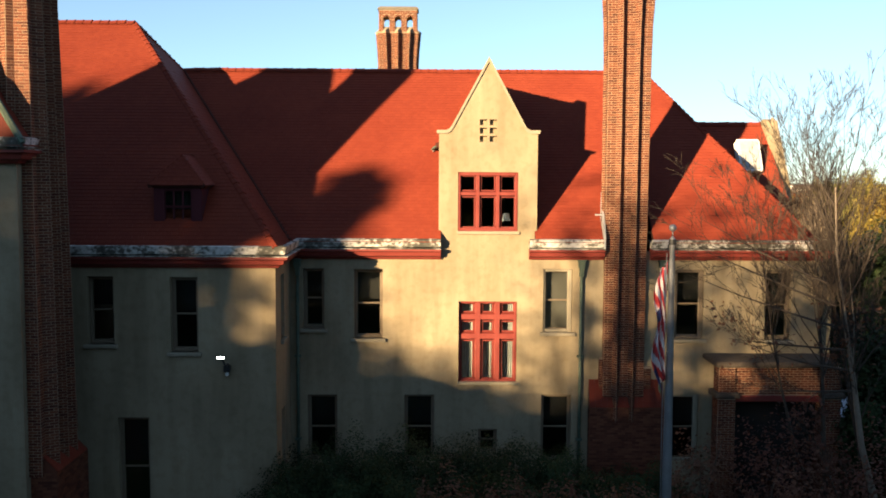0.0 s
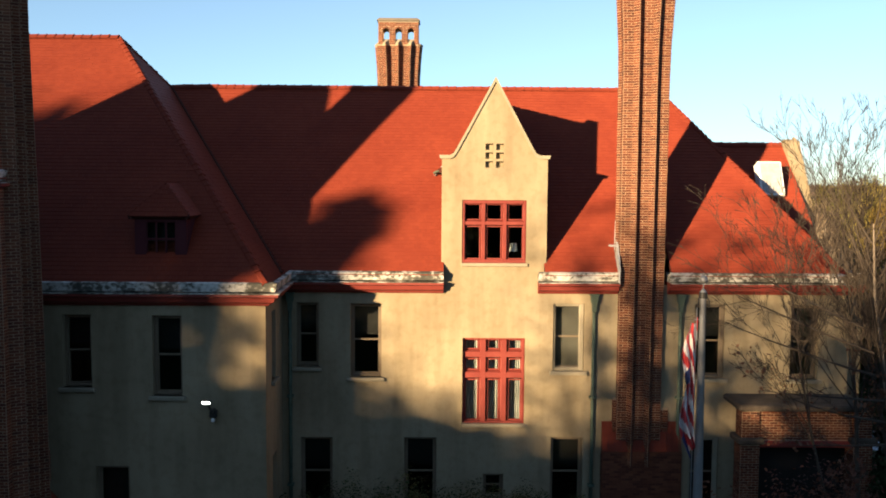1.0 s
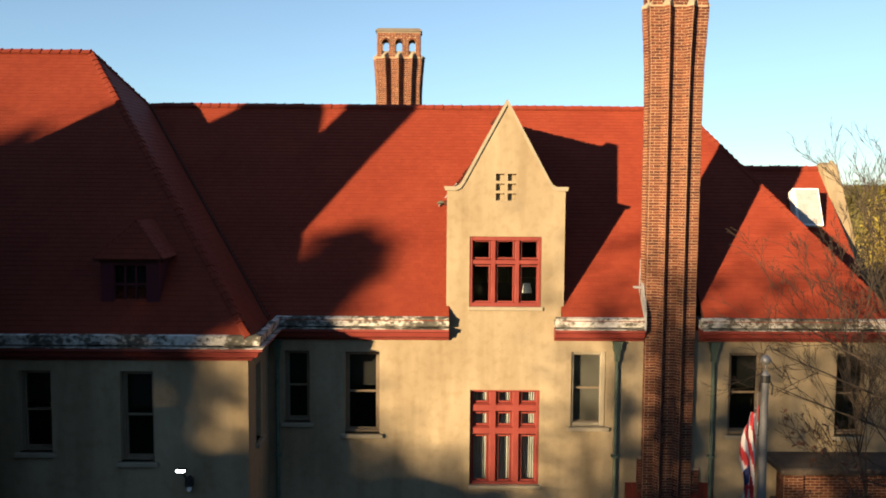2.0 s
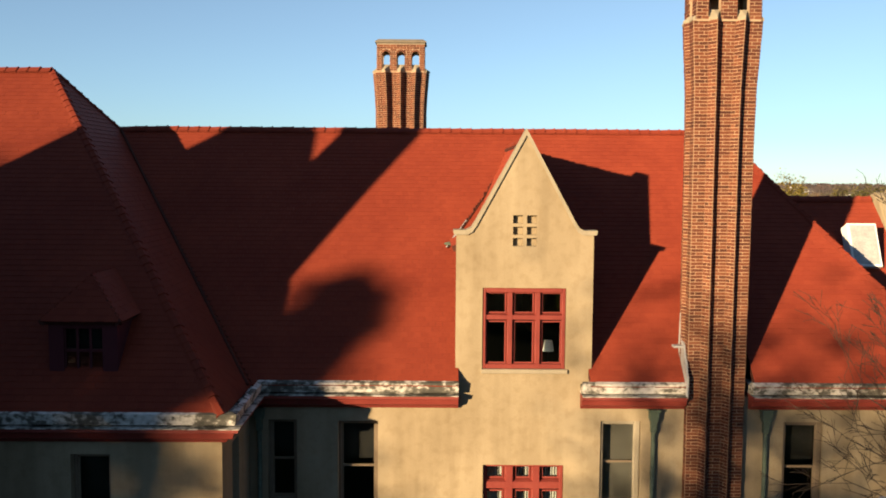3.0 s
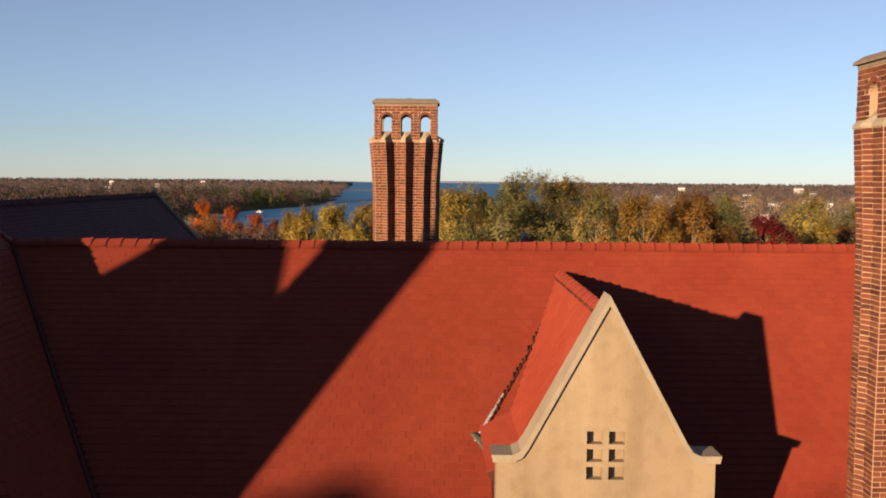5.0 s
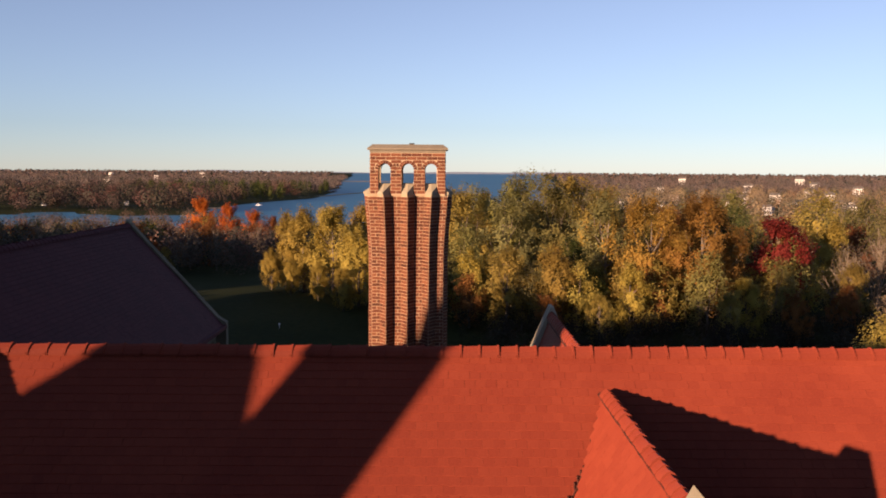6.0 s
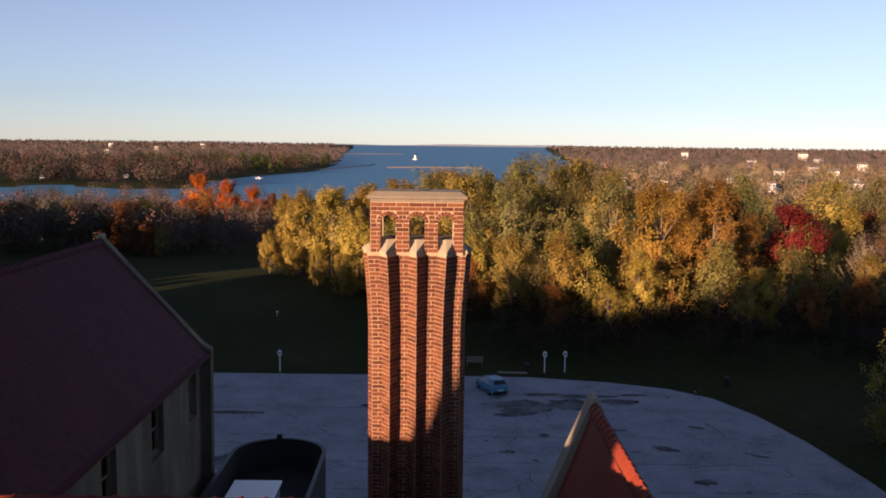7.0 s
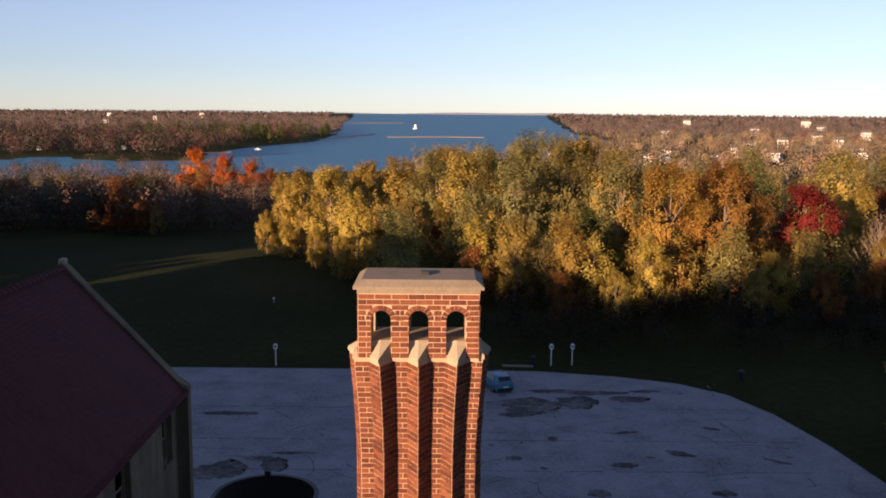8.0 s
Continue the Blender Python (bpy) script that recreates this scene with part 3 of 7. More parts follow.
for i, (x, y, rx, ry, a) in enumerate(((-15.3, 50.4, 1.75, 1.5, 0.5), (-12.2, 51.3, 0.95, 1.25, 0.2), (-11.2, 53.2, 1.5, 0.3, 0), (-13.4, 52.3, 0.9, 0.35, 0), (4.6, 62.6, 2.6, 1.9, 0), (8.0, 63.4, 1.9, 1.5, 0.2), (9.8, 65.6, 2.6, 0.55, 0.1), (11.9, 64.2, 1.5, 0.8, 0), (6.6, 66.0, 2.2, 0.5, 0), (13.6, 66.2, 1.3, 0.4, 0), (3.2, 60.6, 1.2, 0.5, 0),
                                (12.9, 53.5, 1.0, 0.42, -0.5), (9.0, 51.6, 0.9, 0.5, 0), (6.8, 47.5, 0.7, 0.6, 0), (-5.5, 62.5, 2.2, 1.0, 0), (13.8, 47.6, 0.8, 0.5, 0), (-17.0, 60.5, 2.4, 0.4, 0), (10.2, 57.2, 0.9, 0.25, 0.2), (16.2, 58.0, 0.7, 0.3, -0.4), (2.4, 52.6, 0.5, 0.4, 0), (-6.9, 57.4, 0.6, 0.25, 0.5), (18.6, 52.4, 0.9, 0.25, -0.6), (5.2, 56.0, 0.35, 0.5, 0))):
    blotch(x, y, rx, ry, 3 * i + 1, turn=a)
r_ = random.Random(12)
for i in range(34):
    blotch(r_.uniform(-18, 20), r_.uniform(42, 68), r_.uniform(0.08, 0.5), r_.uniform(0.05, 0.16), 200 + i, "crack_patch", r_.choice([0, 0, 1.57, 0.4, -0.6]))

# ---------------------------------------------------------------- the house: walls
XL, XR = -5.05, 9.95
DX = 0.43


def arched_gable(dx, half, z_sh, z_top, z_low):
    """Outline of the shouldered gable: flat shoulders, a swept foot and straight slopes."""
    right = [(half, z_sh), (half - 0.20, z_sh), (half - 0.30, z_sh + 0.05), (half - 0.38, z_sh + 0.16), (0.03, z_top)]
    return [(dx - half, z_low), (dx + half, z_low)] + [(dx + a, b) for a, b in right] + [(dx - a, b) for a, b in reversed(right)]


WIN2 = [(-4.80, -4.20, 4.80, 6.53), (-3.36, -2.54, 4.53, 6.51), (2.03, 2.86, 4.72, 6.53), (5.80, 6.62, 4.54, 6.53), (8.38, 9.14, 4.52, 6.52)]
WIN1 = [(-4.70, -3.84, 0.95, 2.89), (-1.92, -1.06, 0.95, 2.90), (2.01, 2.88, 0.95, 2.91), (5.74, 6.54, 0.95, 2.92)]
LONG = (-0.38, 1.29, 3.27, 5.60)
DORM = (-0.42, 1.28, 7.60, 9.27)
SMALL = (0.20, 0.75, 1.20, 1.90)
holes = [rect(*w) for w in WIN2 + WIN1 + [LONG, SMALL]]
front = part("wall_front", holed_wall(rect(XL - 0.35, XR, -0.3, 7.05), holes, 0.0, 0.4), STUCCO)
tagged(front, "cream stucco house front, sunlit and stained below the sills", "wall", kind="structure")
vents = [rect(DX + sx, DX + sx + 0.205, z, z + 0.165) for sx in (-0.25, 0.03) for z in (10.12, 10.35, 10.58)]
gable = part("wall_gable", holed_wall(arched_gable(DX, 1.39, 10.38, 12.33, 7.05), [rect(*DORM)] + vents, 0.0, 0.34), STUCCO)
tagged(gable, "shouldered cream stucco dormer gable with six small vent holes", "gable", kind="structure")
part("vent_lining", boxed(DX - 0.30, DX + 0.28, 0.13, 0.16, 10.08, 10.80), STUCCO, gable, "stucco lining of the vents")
# coping along the gable's slopes
bm = bmesh.new()
for s in (-1, 1):
    line = [(1.44, 10.40), (1.17, 10.40), (1.07, 10.45), (0.99, 10.57), (0.0, 12.40)]
    lo = [(DX + s * a, b - 0.05) for a, b in line]
    hi = [(DX + s * a + s * 0.02, b + 0.045) for a, b in line[:-1]] + [(DX, 12.48)]
    for (a0, b0), (a1, b1), (c0, d0), (c1, d1) in zip(lo, lo[1:], hi, hi[1:]):
        q = [bm.verts.new(p) for p in ((a0, -0.045, b0), (a1, -0.045, b1), (c1, -0.045, d1), (c0, -0.045, d0))]
        r = [bm.verts.new(p) for p in ((a0, 0.40, b0), (a1, 0.40, b1), (c1, 0.40, d1), (c0, 0.40, d0))]
        bm.faces.new(q)
        bm.faces.new(r[::-1])
        for i in range(4):
            bm.faces.new((q[i], q[(i + 1) % 4], r[(i + 1) % 4], r[i]))
part("coping", bm, COPING, gable, "pale stone coping")

wing = part("wall_wing", holed_wall(rect(-10.75, -5.17, -0.3, 7.0), [rect(-10.02, -9.33, 4.77, 6.53), rect(-7.88, -7.17, 4.57, 6.52), rect(-9.29, -8.48, 0.15, 2.84)], -2.35, -1.95), STUCCO)
tagged(wing, "shaded cream stucco wall of the projecting wing", "wall", kind="structure")
bm = holed_wall(rect(-1.95, 0.0, -0.3, 7.0), [rect(-1.55, -1.0, 4.75, 6.5), rect(-1.55, -1.0, 0.9, 2.85)], 0.0, 0.35)
bmesh.ops.transform(bm, matrix=Matrix(((0, -1, 0, -5.17), (1, 0, 0, 0), (0, 0, 1, 0), (0, 0, 0, 1))), verts=bm.verts)
tagged(part("wall_wing_side", bm, STUCCO), "narrow return wall of the wing in cream stucco", "wall", kind="structure")

for nm, dims, lab in (("wall_back", (-16, XR, 11.2, 11.6, -3.6, 7.1), "plain stucco rear wall"), ("wall_east", (XR - 0.4, XR, 0.4, 11.2, -3.6, 7.05), "plain stucco end wall"), ("wall_west", (-16, -15.6, 5.0, 11.2, -3.6, 7.1), "plain stucco end wall of the wing")):
    tagged(part(nm, boxed(*dims), STUCCO), lab, "wall", kind="structure")
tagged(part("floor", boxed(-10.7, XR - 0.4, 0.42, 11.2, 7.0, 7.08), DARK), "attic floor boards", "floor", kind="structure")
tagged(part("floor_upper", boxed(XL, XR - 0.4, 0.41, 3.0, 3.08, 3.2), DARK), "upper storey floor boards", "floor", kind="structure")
tagged(part("wall_inner", boxed(-10.7, XR - 0.4, 3.0, 3.1, -0.3, 6.98), DARK), "inner partition wall, painted near-black as room shade", "wall", kind="structure")

# ---------------------------------------------------------------- roofs
CAP = cap_mesh(0.29, TILE)
EAVE_Y, EAVE_Z, RID_Y, RID_Z = -0.30, 7.31, 5.32, 12.71
up = Vector((0, RID_Y - EAVE_Y, RID_Z - EAVE_Z))
SL = up.length
roof_main = thing("roof_main", (0, 0, 0), "steep red clay tile roof, sunlit with long evening shadows", "roof", kind="structure")
HIPX, HIPE = 5.95, 9.75
# front slope: left valley, dormer cut, right hip; u runs along x from -10
uo = -10.0
dv = lambda y: (y - EAVE_Y) / (RID_Y - EAVE_Y) * SL
poly = [(-5.05 - uo, 0), (-0.90 - uo, 0), (-0.90 - uo, dv(2.2)), (DX - uo, dv(4.3)), (1.76 - uo, dv(2.2)), (1.76 - uo, 0), (3.72 - uo, 0), (3.72 - uo, dv(0.45)), (5.10 - uo, dv(0.45)), (5.10 - uo, 0), (HIPE - uo, 0), (HIPX - uo, SL), (-9.55 - uo, SL)]
slope(roof_main, (uo, EAVE_Y, EAVE_Z), (1, 0, 0), up, poly, TILE, single=(-4.4 - uo, -0.2 - uo, dv(3.6), SL))
# rear slope
slope(roof_main, (10.0, 11.75, EAVE_Z - 0.55), (-1, 0, 0), (0, RID_Y - 11.75, RID_Z - EAVE_Z + 0.55), [(0.2, 0), (20, 0), (19.4, Vector((0, 6.43, 5.93)).length), (10 - HIPX, Vector((0, 6.43, 5.93)).length)], TILE)
# right hip face
hl = Vector((HIPE - HIPX, 0, RID_Z - EAVE_Z)).length
slope(roof_main, (HIPE, EAVE_Y, EAVE_Z), (0, 1, 0), (HIPX - HIPE, 0, RID_Z - EAVE_Z), [(0, 0), (12.2, 0), (RID_Y - EAVE_Y, hl)], TILE)
ridge(roof_main, (HIPX + 0.05, RID_Y, RID_Z + 0.03), (-9.4, RID_Y, RID_Z + 0.03), CAP)
ridge(roof_main, (HIPE, EAVE_Y, EAVE_Z + 0.03), (HIPX, RID_Y, RID_Z + 0.03), cap_mesh(0.24, TILE, 0.11, 0.08), step=0.22)

# wing roof: ridge along x, hipped towards the main roof
W_EY, W_EZ, W_RY, W_RZ = -2.62, 7.30, 4.05, 14.04
HX, HEX = -10.72, -5.08
roof_wing = thing("roof_wing", (0, 0, 0), "steep red clay tile hipped roof, mostly in shadow", "roof", kind="structure")
wl = Vector((0, W_RY - W_EY, W_RZ - W_EZ)).length
dw = lambda y: (y - W_EY) / (W_RY - W_EY) * wl
slope(roof_wing, (-16, W_EY, W_EZ), (1, 0, 0), (0, W_RY - W_EY, W_RZ - W_EZ), [(0, 0), (16 + HEX, 0), (16 + HX, wl), (0, wl)], TILE)
he = Vector((HX - HEX, 0, W_RZ - W_EZ))
slope(roof_wing, (HEX, W_EY, W_EZ), (0, 1, 0), he, [(0, 0), (12.4, 0), (W_RY - W_EY + 0.01, he.length)], TILE)
slope(roof_wing, (HEX, W_RY + 6.67, W_EZ), (-1, 0, 0), (0, -6.67, W_RZ - W_EZ), [(0, 0), (11, 0), (11, wl), (HEX - HX, wl)], TILE)
ridge(roof_wing, (HX, W_RY, W_RZ + 0.03), (-16, W_RY, W_RZ + 0.03), CAP)
HCAP = cap_mesh(0.24, TILE, 0.11, 0.085)
ridge(roof_wing, (HEX, W_EY, W_EZ + 0.02), (HX, W_RY, W_RZ + 0.03), HCAP, step=0.22)
ridge(roof_wing, (HEX, W_RY + 6.67, W_EZ + 0.02), (HX, W_RY, W_RZ + 0.03), HCAP, step=0.22)
# valley between the wing's hip and the main front slope
bm = bmesh.new()
tube(bm, [(-5.1, -0.5, 7.36), (-9.5, 5.25, 12.66)], [0.04, 0.04], 6)
part("valley_flashing", bm, TILE_BASE, roof_wing)

# dormer roof with a swept foot, front and rear
def dormer_roof(name, dx, y0, y1, label, flip=1):
    r = thing(name, (0, 0, 0), label, "roof", kind="structure")
    half, zr = 0.98, 12.26
    for s in (-1, 1):
        v = Vector((-s * half, 0, zr - 10.28))
        L = v.length
        back = abs(y1 - y0)
        cut = back - (zr - 10.28) / (RID_Z - EAVE_Z) * (RID_Y - EAVE_Y)
        u = Vector((0, -s * 1.0, 0)) * -1
        # u along y; the slope's normal must point outwards
        if s < 0:
            o = Vector((dx - half, y1, 10.28)) if y1 > y0 else Vector((dx - half, y0, 10.28))
            far = y1 > y0
            pol = [(back - cut, 0), (back, 0), (back, L), (0, L)] if far else [(0, 0), (cut, 0), (back, L), (0, L)]
            slope(r, o, (0, -1, 0), v, pol, TILE)
            w = Vector((0.50, 0, 0.20))
            slope(r, o - w, (0, -1, 0), w, [(back - cut + 0.15 if far else 0, 0), (back if far else cut - 0.15, 0), (back if far else cut, w.length), (back - cut if far else 0, w.length)], TILE)
        else:
            o = Vector((dx + half, y0, 10.28)) if y1 > y0 else Vector((dx + half, y1, 10.28))
            far = y1 > y0
            pol = [(0, 0), (cut, 0), (back, L), (0, L)] if far else [(back - cut, 0), (back, 0), (back, L), (0, L)]
            slope(r, o, (0, 1, 0), v, pol, TILE)
            w = Vector((-0.50, 0, 0.20))
            slope(r, o - w, (0, 1, 0), w, [(0 if far else back - cut + 0.15, 0), (cut - 0.15 if far else back, 0), (cut if far else back, w.length), (0 if far else back - cut, w.length)], TILE)
    ridge(r, (dx, y0, zr + 0.03), (dx, y1 - (0.1 if y1 > y0 else -0.1), zr + 0.03), cap_mesh(0.24, TILE, 0.1, 0.11), step=0.215)
    return r


dr = dormer_roof("roof_dormer", DX, 0.34, 4.80, "small steep red tile dormer roof with swept eaves")
# cheeks, soffit boards and the ragged copper valleys of the dormer
for s in (-1, 1):
    bm = bmesh.new()
    x = DX + s * 1.26
    pts = [(0.30, 7.3), (2.45, 10.05), (0.30, 10.15)]
    a = [bm.verts.new((x - 0.06, y, z)) for y, z in pts]
    b = [bm.verts.new((x + 0.06, y, z)) for y, z in pts]
    bm.faces.new(a)
    bm.faces.new(b[::-1])
    for i in range(3):
        bm.faces.new((a[i], a[(i + 1) % 3], b[(i + 1) % 3], b[i]))
    part("cheek", bm, TILE_BASE, dr, "dark dormer side cheek")
random.seed(3)
for s in (-1, 1):
    # a dark open joint with ragged tile edges, and a pale metal strip at its foot
    line = [(DX + s * (1.50 * (1 - t) ** 1.2 + 0.04), 2.35 + 2.3 * t, 9.90 + 2.185 * t) for t in [i / 30 for i in range(31)]]
    bm = bmesh.new()
    tube(bm, line, [0.016] * 31, 5)
    for (x, y, z) in line[3:]:
        for k in range(2):
            q, w = random.uniform(-0.05, 0.05), random.uniform(0.004, 0.010)
            box(bm, x + s * 0.02 - w, x + s * 0.02 + w, y + q - 0.02, y + q + 0.02, z + q * 0.95 - 0.02, z + q * 0.95 + random.uniform(0.02, 0.055))
    part("valley_joint", bm, TILE_BASE, dr, "dark ragged valley joint")
    bm = bmesh.new()
    for (x, y, z), (x2, y2, z2) in zip(line[:8], line[1:9]):
        w = random.uniform(0.015, 0.035)
        tube(bm, [(x + s * 0.03, y, z + 0.02), (x2 + s * 0.03, y2, z2 + 0.02)], [w, w * 0.8], 4)
    part("valley_flashing", bm, LEAD, dr, "torn grey metal flashing")
bm = bmesh.new()
tube(bm, [(DX - 1.30, 0.36, 10.08), (DX - 1.52, 2.05, 10.02), (DX - 1.60, 2.50, 9.98)], [0.035, 0.045, 0.03], 5)
part("eaves_gutter", bm, COPPER, dr, "small verdigris dormer gutter")

# rear dormer gable
rear = part("wall_rear_gable", holed_wall(arched_gable(0.29, 1.39, 10.2, 12.68, 6.5), [], 9.60, 10.0), COPING)
tagged(rear, "rear dormer gable with a broad stone coping", "gable", kind="structure")
rear_roof = dormer_roof("roof_rear_dormer", 0.31, 9.60, 5.6, "small red tile roof of the rear dormer")
rear_roof.location, rear_roof.scale = (0.0, 0, -1.92), (0.9, 1, 1.178)
for s in (-1, 1):
    part("cheek", boxed(0.31 + s * 1.05 - 0.06, 0.31 + s * 1.05 + 0.06, 7.6, 9.58, 6.6, 10.2), TILE_BASE, rear)

# lower wing to the right, with a skylight and a stucco end parapet
roof_low = thing("roof_low", (0, 0, 0), "lower red tile roof with an end parapet", "roof", kind="structure")
ll = Vector((0, 5.6, 5.3)).length
slope(roof_low, (6.0, 0.1, 5.72), (1, 0, 0), (0, 5.6, 5.3), [(0.6, 2.0), (4.15, 2.0), (4.15, ll), (0, ll)], TILE)
slope(roof_low, (10.15, 11.3, 5.72), (-1, 0, 0), (0, -5.6, 5.3), [(0, 0), (4.0, 0), (4.0, ll), (0, ll)], TILE)
ridge(roof_low, (10.1, 5.7, 11.05), (6.6, 5.7, 11.05), CAP)
bm = holed_wall([(3.8, 8.5), (4.15, 9.3), (5.3, 11.08), (5.6, 11.2), (5.9, 11.1), (8.2, 8.9), (8.2, 7.4), (3.8, 7.4)], [], -0.19, 0.19)
bmesh.ops.transform(bm, matrix=Matrix(((0, -1, 0, 10.33), (1, 0, 0, 0), (0, 0, 1, 0), (0, 0, 0, 1))), verts=bm.verts)
bmesh.ops.bevel(bm, geom=bm.edges[:], offset=0.05, segments=2, affect="EDGES")
tagged(part("end_parapet", bm, STUCCO), "rounded cream stucco parapet on the roof's end", "parapet", kind="structure")
tagged(part("wall_low", boxed(9.96, 10.56, 0.6, 11.2, -3.5, 6.9), STUCCO), "plain stucco end wall of the lower wing", "wall", kind="structure")
sk = thing("skylight", (0, 0, 0), "white framed roof skylight standing on the tiles", "skylight")
q = Matrix.Translation((8.85, 4.12, 9.92)) @ pose(0, 0, 0, 66)
bm = boxed(0, 0.74, -0.62, 0.52, -0.25, 0.10, bevel=0.015)
bmesh.ops.transform(bm, matrix=q, verts=bm.verts)
part("kerb", bm, WHITE, sk)
bm = boxed(0.06, 0.68, -0.56, 0.46, 0.09, 0.115)
bmesh.ops.transform(bm, matrix=q, verts=bm.verts)
part("pane", bm, LEAD, sk, "milky pane")


# ---------------------------------------------------------------- gutters and cornices
G_PROFILE = [(0.0, 0.0), (0.0, -0.24), (0.42, -0.24), (0.56, -0.20), (0.60, 0.0), (0.50, 0.03), (0.46, -0.10)]
C_PROFILE = [(0.0, -0.25), (0.0, -0.56), (0.36, -0.56), (0.40, -0.50), (0.50, -0.46), (0.54, -0.35), (0.63, -0.32), (0.63, -0.25)]


def eaves(name, pts, label):
    g = thing(name, (0, 0, 0), label, "eaves", group="eaves", kind="structure")
    part("box_gutter", profile_run(bmesh.new(), pts, G_PROFILE), PEEL, g, "white box gutter with peeling paint")
    part("cornice", profile_run(bmesh.new(), pts, C_PROFILE), RED, g, "red painted cornice")
    bm = bmesh.new()
    profile_run(bm, pts, [(0.40, -0.242), (0.40, -0.262), (0.65, -0.262), (0.66, -0.242)])
    part("drip_strip", bm, PEEL, g)
    return g


Z = 7.37
eaves("eaves", [(-10.7, -2.06, Z - 0.04), (-5.44, -2.06, Z - 0.04), (-5.44, 0.28, Z), (-0.90, 0.28, Z)], "white peeling gutter over a red cornice round the wing")
eaves("eaves", [(1.60, 0.28, Z), (3.72, 0.28, Z)], "short white gutter over a red cornice beside the chimney")
eaves("eaves", [(5.05, 0.28, Z), (9.70, 0.28, Z), (9.70, 3.0, Z)], "white peeling gutter over a red cornice by the tree")
# lead step flashing where roof and chimney meet
fl = thing("chimney_flashing", (0, 0, 0), "white lead flashing stepped up beside the brick chimney", "flashing")
bm = holed_wall([(-0.36, 7.10), (-0.36, 7.52), (-0.30, 7.60), (-0.24, 7.80), (-0.12, 7.90), (-0.02, 8.12), (0.14, 8.20), (0.16, 8.72), (0.30, 8.74), (0.36, 8.0), (0.1, 7.5), (-0.3, 7.08)], [], -0.02, 0.02)
bmesh.ops.transform(bm, matrix=Matrix(((0, -1, 0, 3.70), (1, 0, 0, 0), (0, 0, 1, 0), (0, 0, 0, 1))), verts=bm.verts)
box(bm, 3.50, 3.68, 0.0, 0.2, 8.06, 8.10)
part("lead_sheet", bm, LEAD, fl)


def downpipe(x, label):
    p = thing("downpipe", (x, -0.085, 0), label, "downpipe", group="downpipes")
    bm = bmesh.new()
    tube(bm, [(0, 0, 0.1), (0, 0, 6.35)], [0.047, 0.047], 10)
    part("pipe", bm, COPPER, p, smooth=True)
    bm = bmesh.new()
    for q, za, zb in ((0.118, 6.765, 6.81), (0.092, 6.60, 6.765), (0.076, 6.555, 6.60), (0.058, 6.33, 6.555)):
        prism(bm, [(-q, -q), (q, -q), (q, q), (-q, q)], za, zb)
    part("hopper", bm, COPPER, p, "square verdigris hopper head")
    for z in (1.6, 4.0):
        part("bracket", boxed(-0.085, 0.085, -0.06, 0.083, z, z + 0.06), COPPER, p)
    return p


downpipe(3.10, "verdigris copper downpipe with a square hopper beside the chimney")
downpipe(5.40, "verdigris copper downpipe with a square hopper behind the flagpole")
downpipe(-4.95, "dark copper downpipe in the corner of the wing")


# ---------------------------------------------------------------- windows
count = [0]


def window(x0, x1, z0, z1, y, label, sill=True, mat=None, m=None, rail=0.5, shade=None):
    """A double-hung sash in a deep reveal, with a moulded architrave and a sill."""
    count[0] += 1
    w = thing(f"window_{count[0]}", (0, 0, 0), label, "window", kind="structure")
    mat = mat or GREYSASH
    yy = y + 0.16
    f = 0.055
    bm = bmesh.new()
    for a in ((x0, x0 + f, z0, z1), (x1 - f, x1, z0, z1)):
        box(bm, a[0], a[1], yy, yy + 0.10, a[2], a[3], 0.008)
    box(bm, x0 + f, x1 - f, yy, yy + 0.10, z1 - f, z1, 0.008)
    box(bm, x0 + f, x1 - f, yy - 0.01, yy + 0.10, z0, z0 + f, 0.008)
    part("window_frame", bm, mat, w)
    zm = z0 + (z1 - z0) * rail
    for nm, za, zb, dy in (("upper_sash", zm - 0.02, z1 - f, 0.03), ("lower_sash", z0 + f, zm + 0.02, 0.065)):
        bm = bmesh.new()
        box(bm, x0 + f, x0 + f + 0.04, yy + dy, yy + dy + 0.035, za, zb)
        box(bm, x1 - f - 0.04, x1 - f, yy + dy, yy + dy + 0.035, za, zb)
        box(bm, x0 + f + 0.04, x1 - f - 0.04, yy + dy, yy + dy + 0.035, za, za + 0.045)
        box(bm, x0 + f + 0.04, x1 - f - 0.04, yy + dy, yy + dy + 0.035, zb - 0.045, zb)
        s = part(nm, bm, mat, w)
        g = part("pane", boxed(x0 + f + 0.03, x1 - f - 0.03, yy + dy + 0.013, yy + dy + 0.019, za + 0.03, zb - 0.03), GLASS, s)
        g.visible_shadow = False
    if sill:
        part("window_sill", boxed(x0 - 0.09, x1 + 0.09, y - 0.10, y + 0.15, z0 - 0.10, z0, 0.012), COPING, w, "stucco sill")
    if shade:
        part("blind", boxed(x0 + f, x1 - f, yy + 0.16, yy + 0.17, z0 + f, z1 - f), shade, w, "drawn grey blind")
    else:
        # no real blind: an added near-black sheet for the room's darkness
        part("blind", boxed(x0 + f, x1 - f, yy + 0.22, yy + 0.23, zm + 0.1, z1 - f), DARK, w, "near-black sheet standing for the unlit room")
    if m is not None:
        w.matrix_basis = m
    return w


for i, q in enumerate(WIN2):
    window(*q, 0.0, ("narrow" if i == 0 else "tall") + (" sash window with a cream moulded frame" if i == 2 else " sash window with a weathered brown frame" if i == 3 else " dark sash window in a stucco reveal") + " and sill", shade=BLIND if i == 2 else None)
for q in WIN1:
    window(*q, 0.0, "dark ground floor sash window in a deep reveal", sill=False)
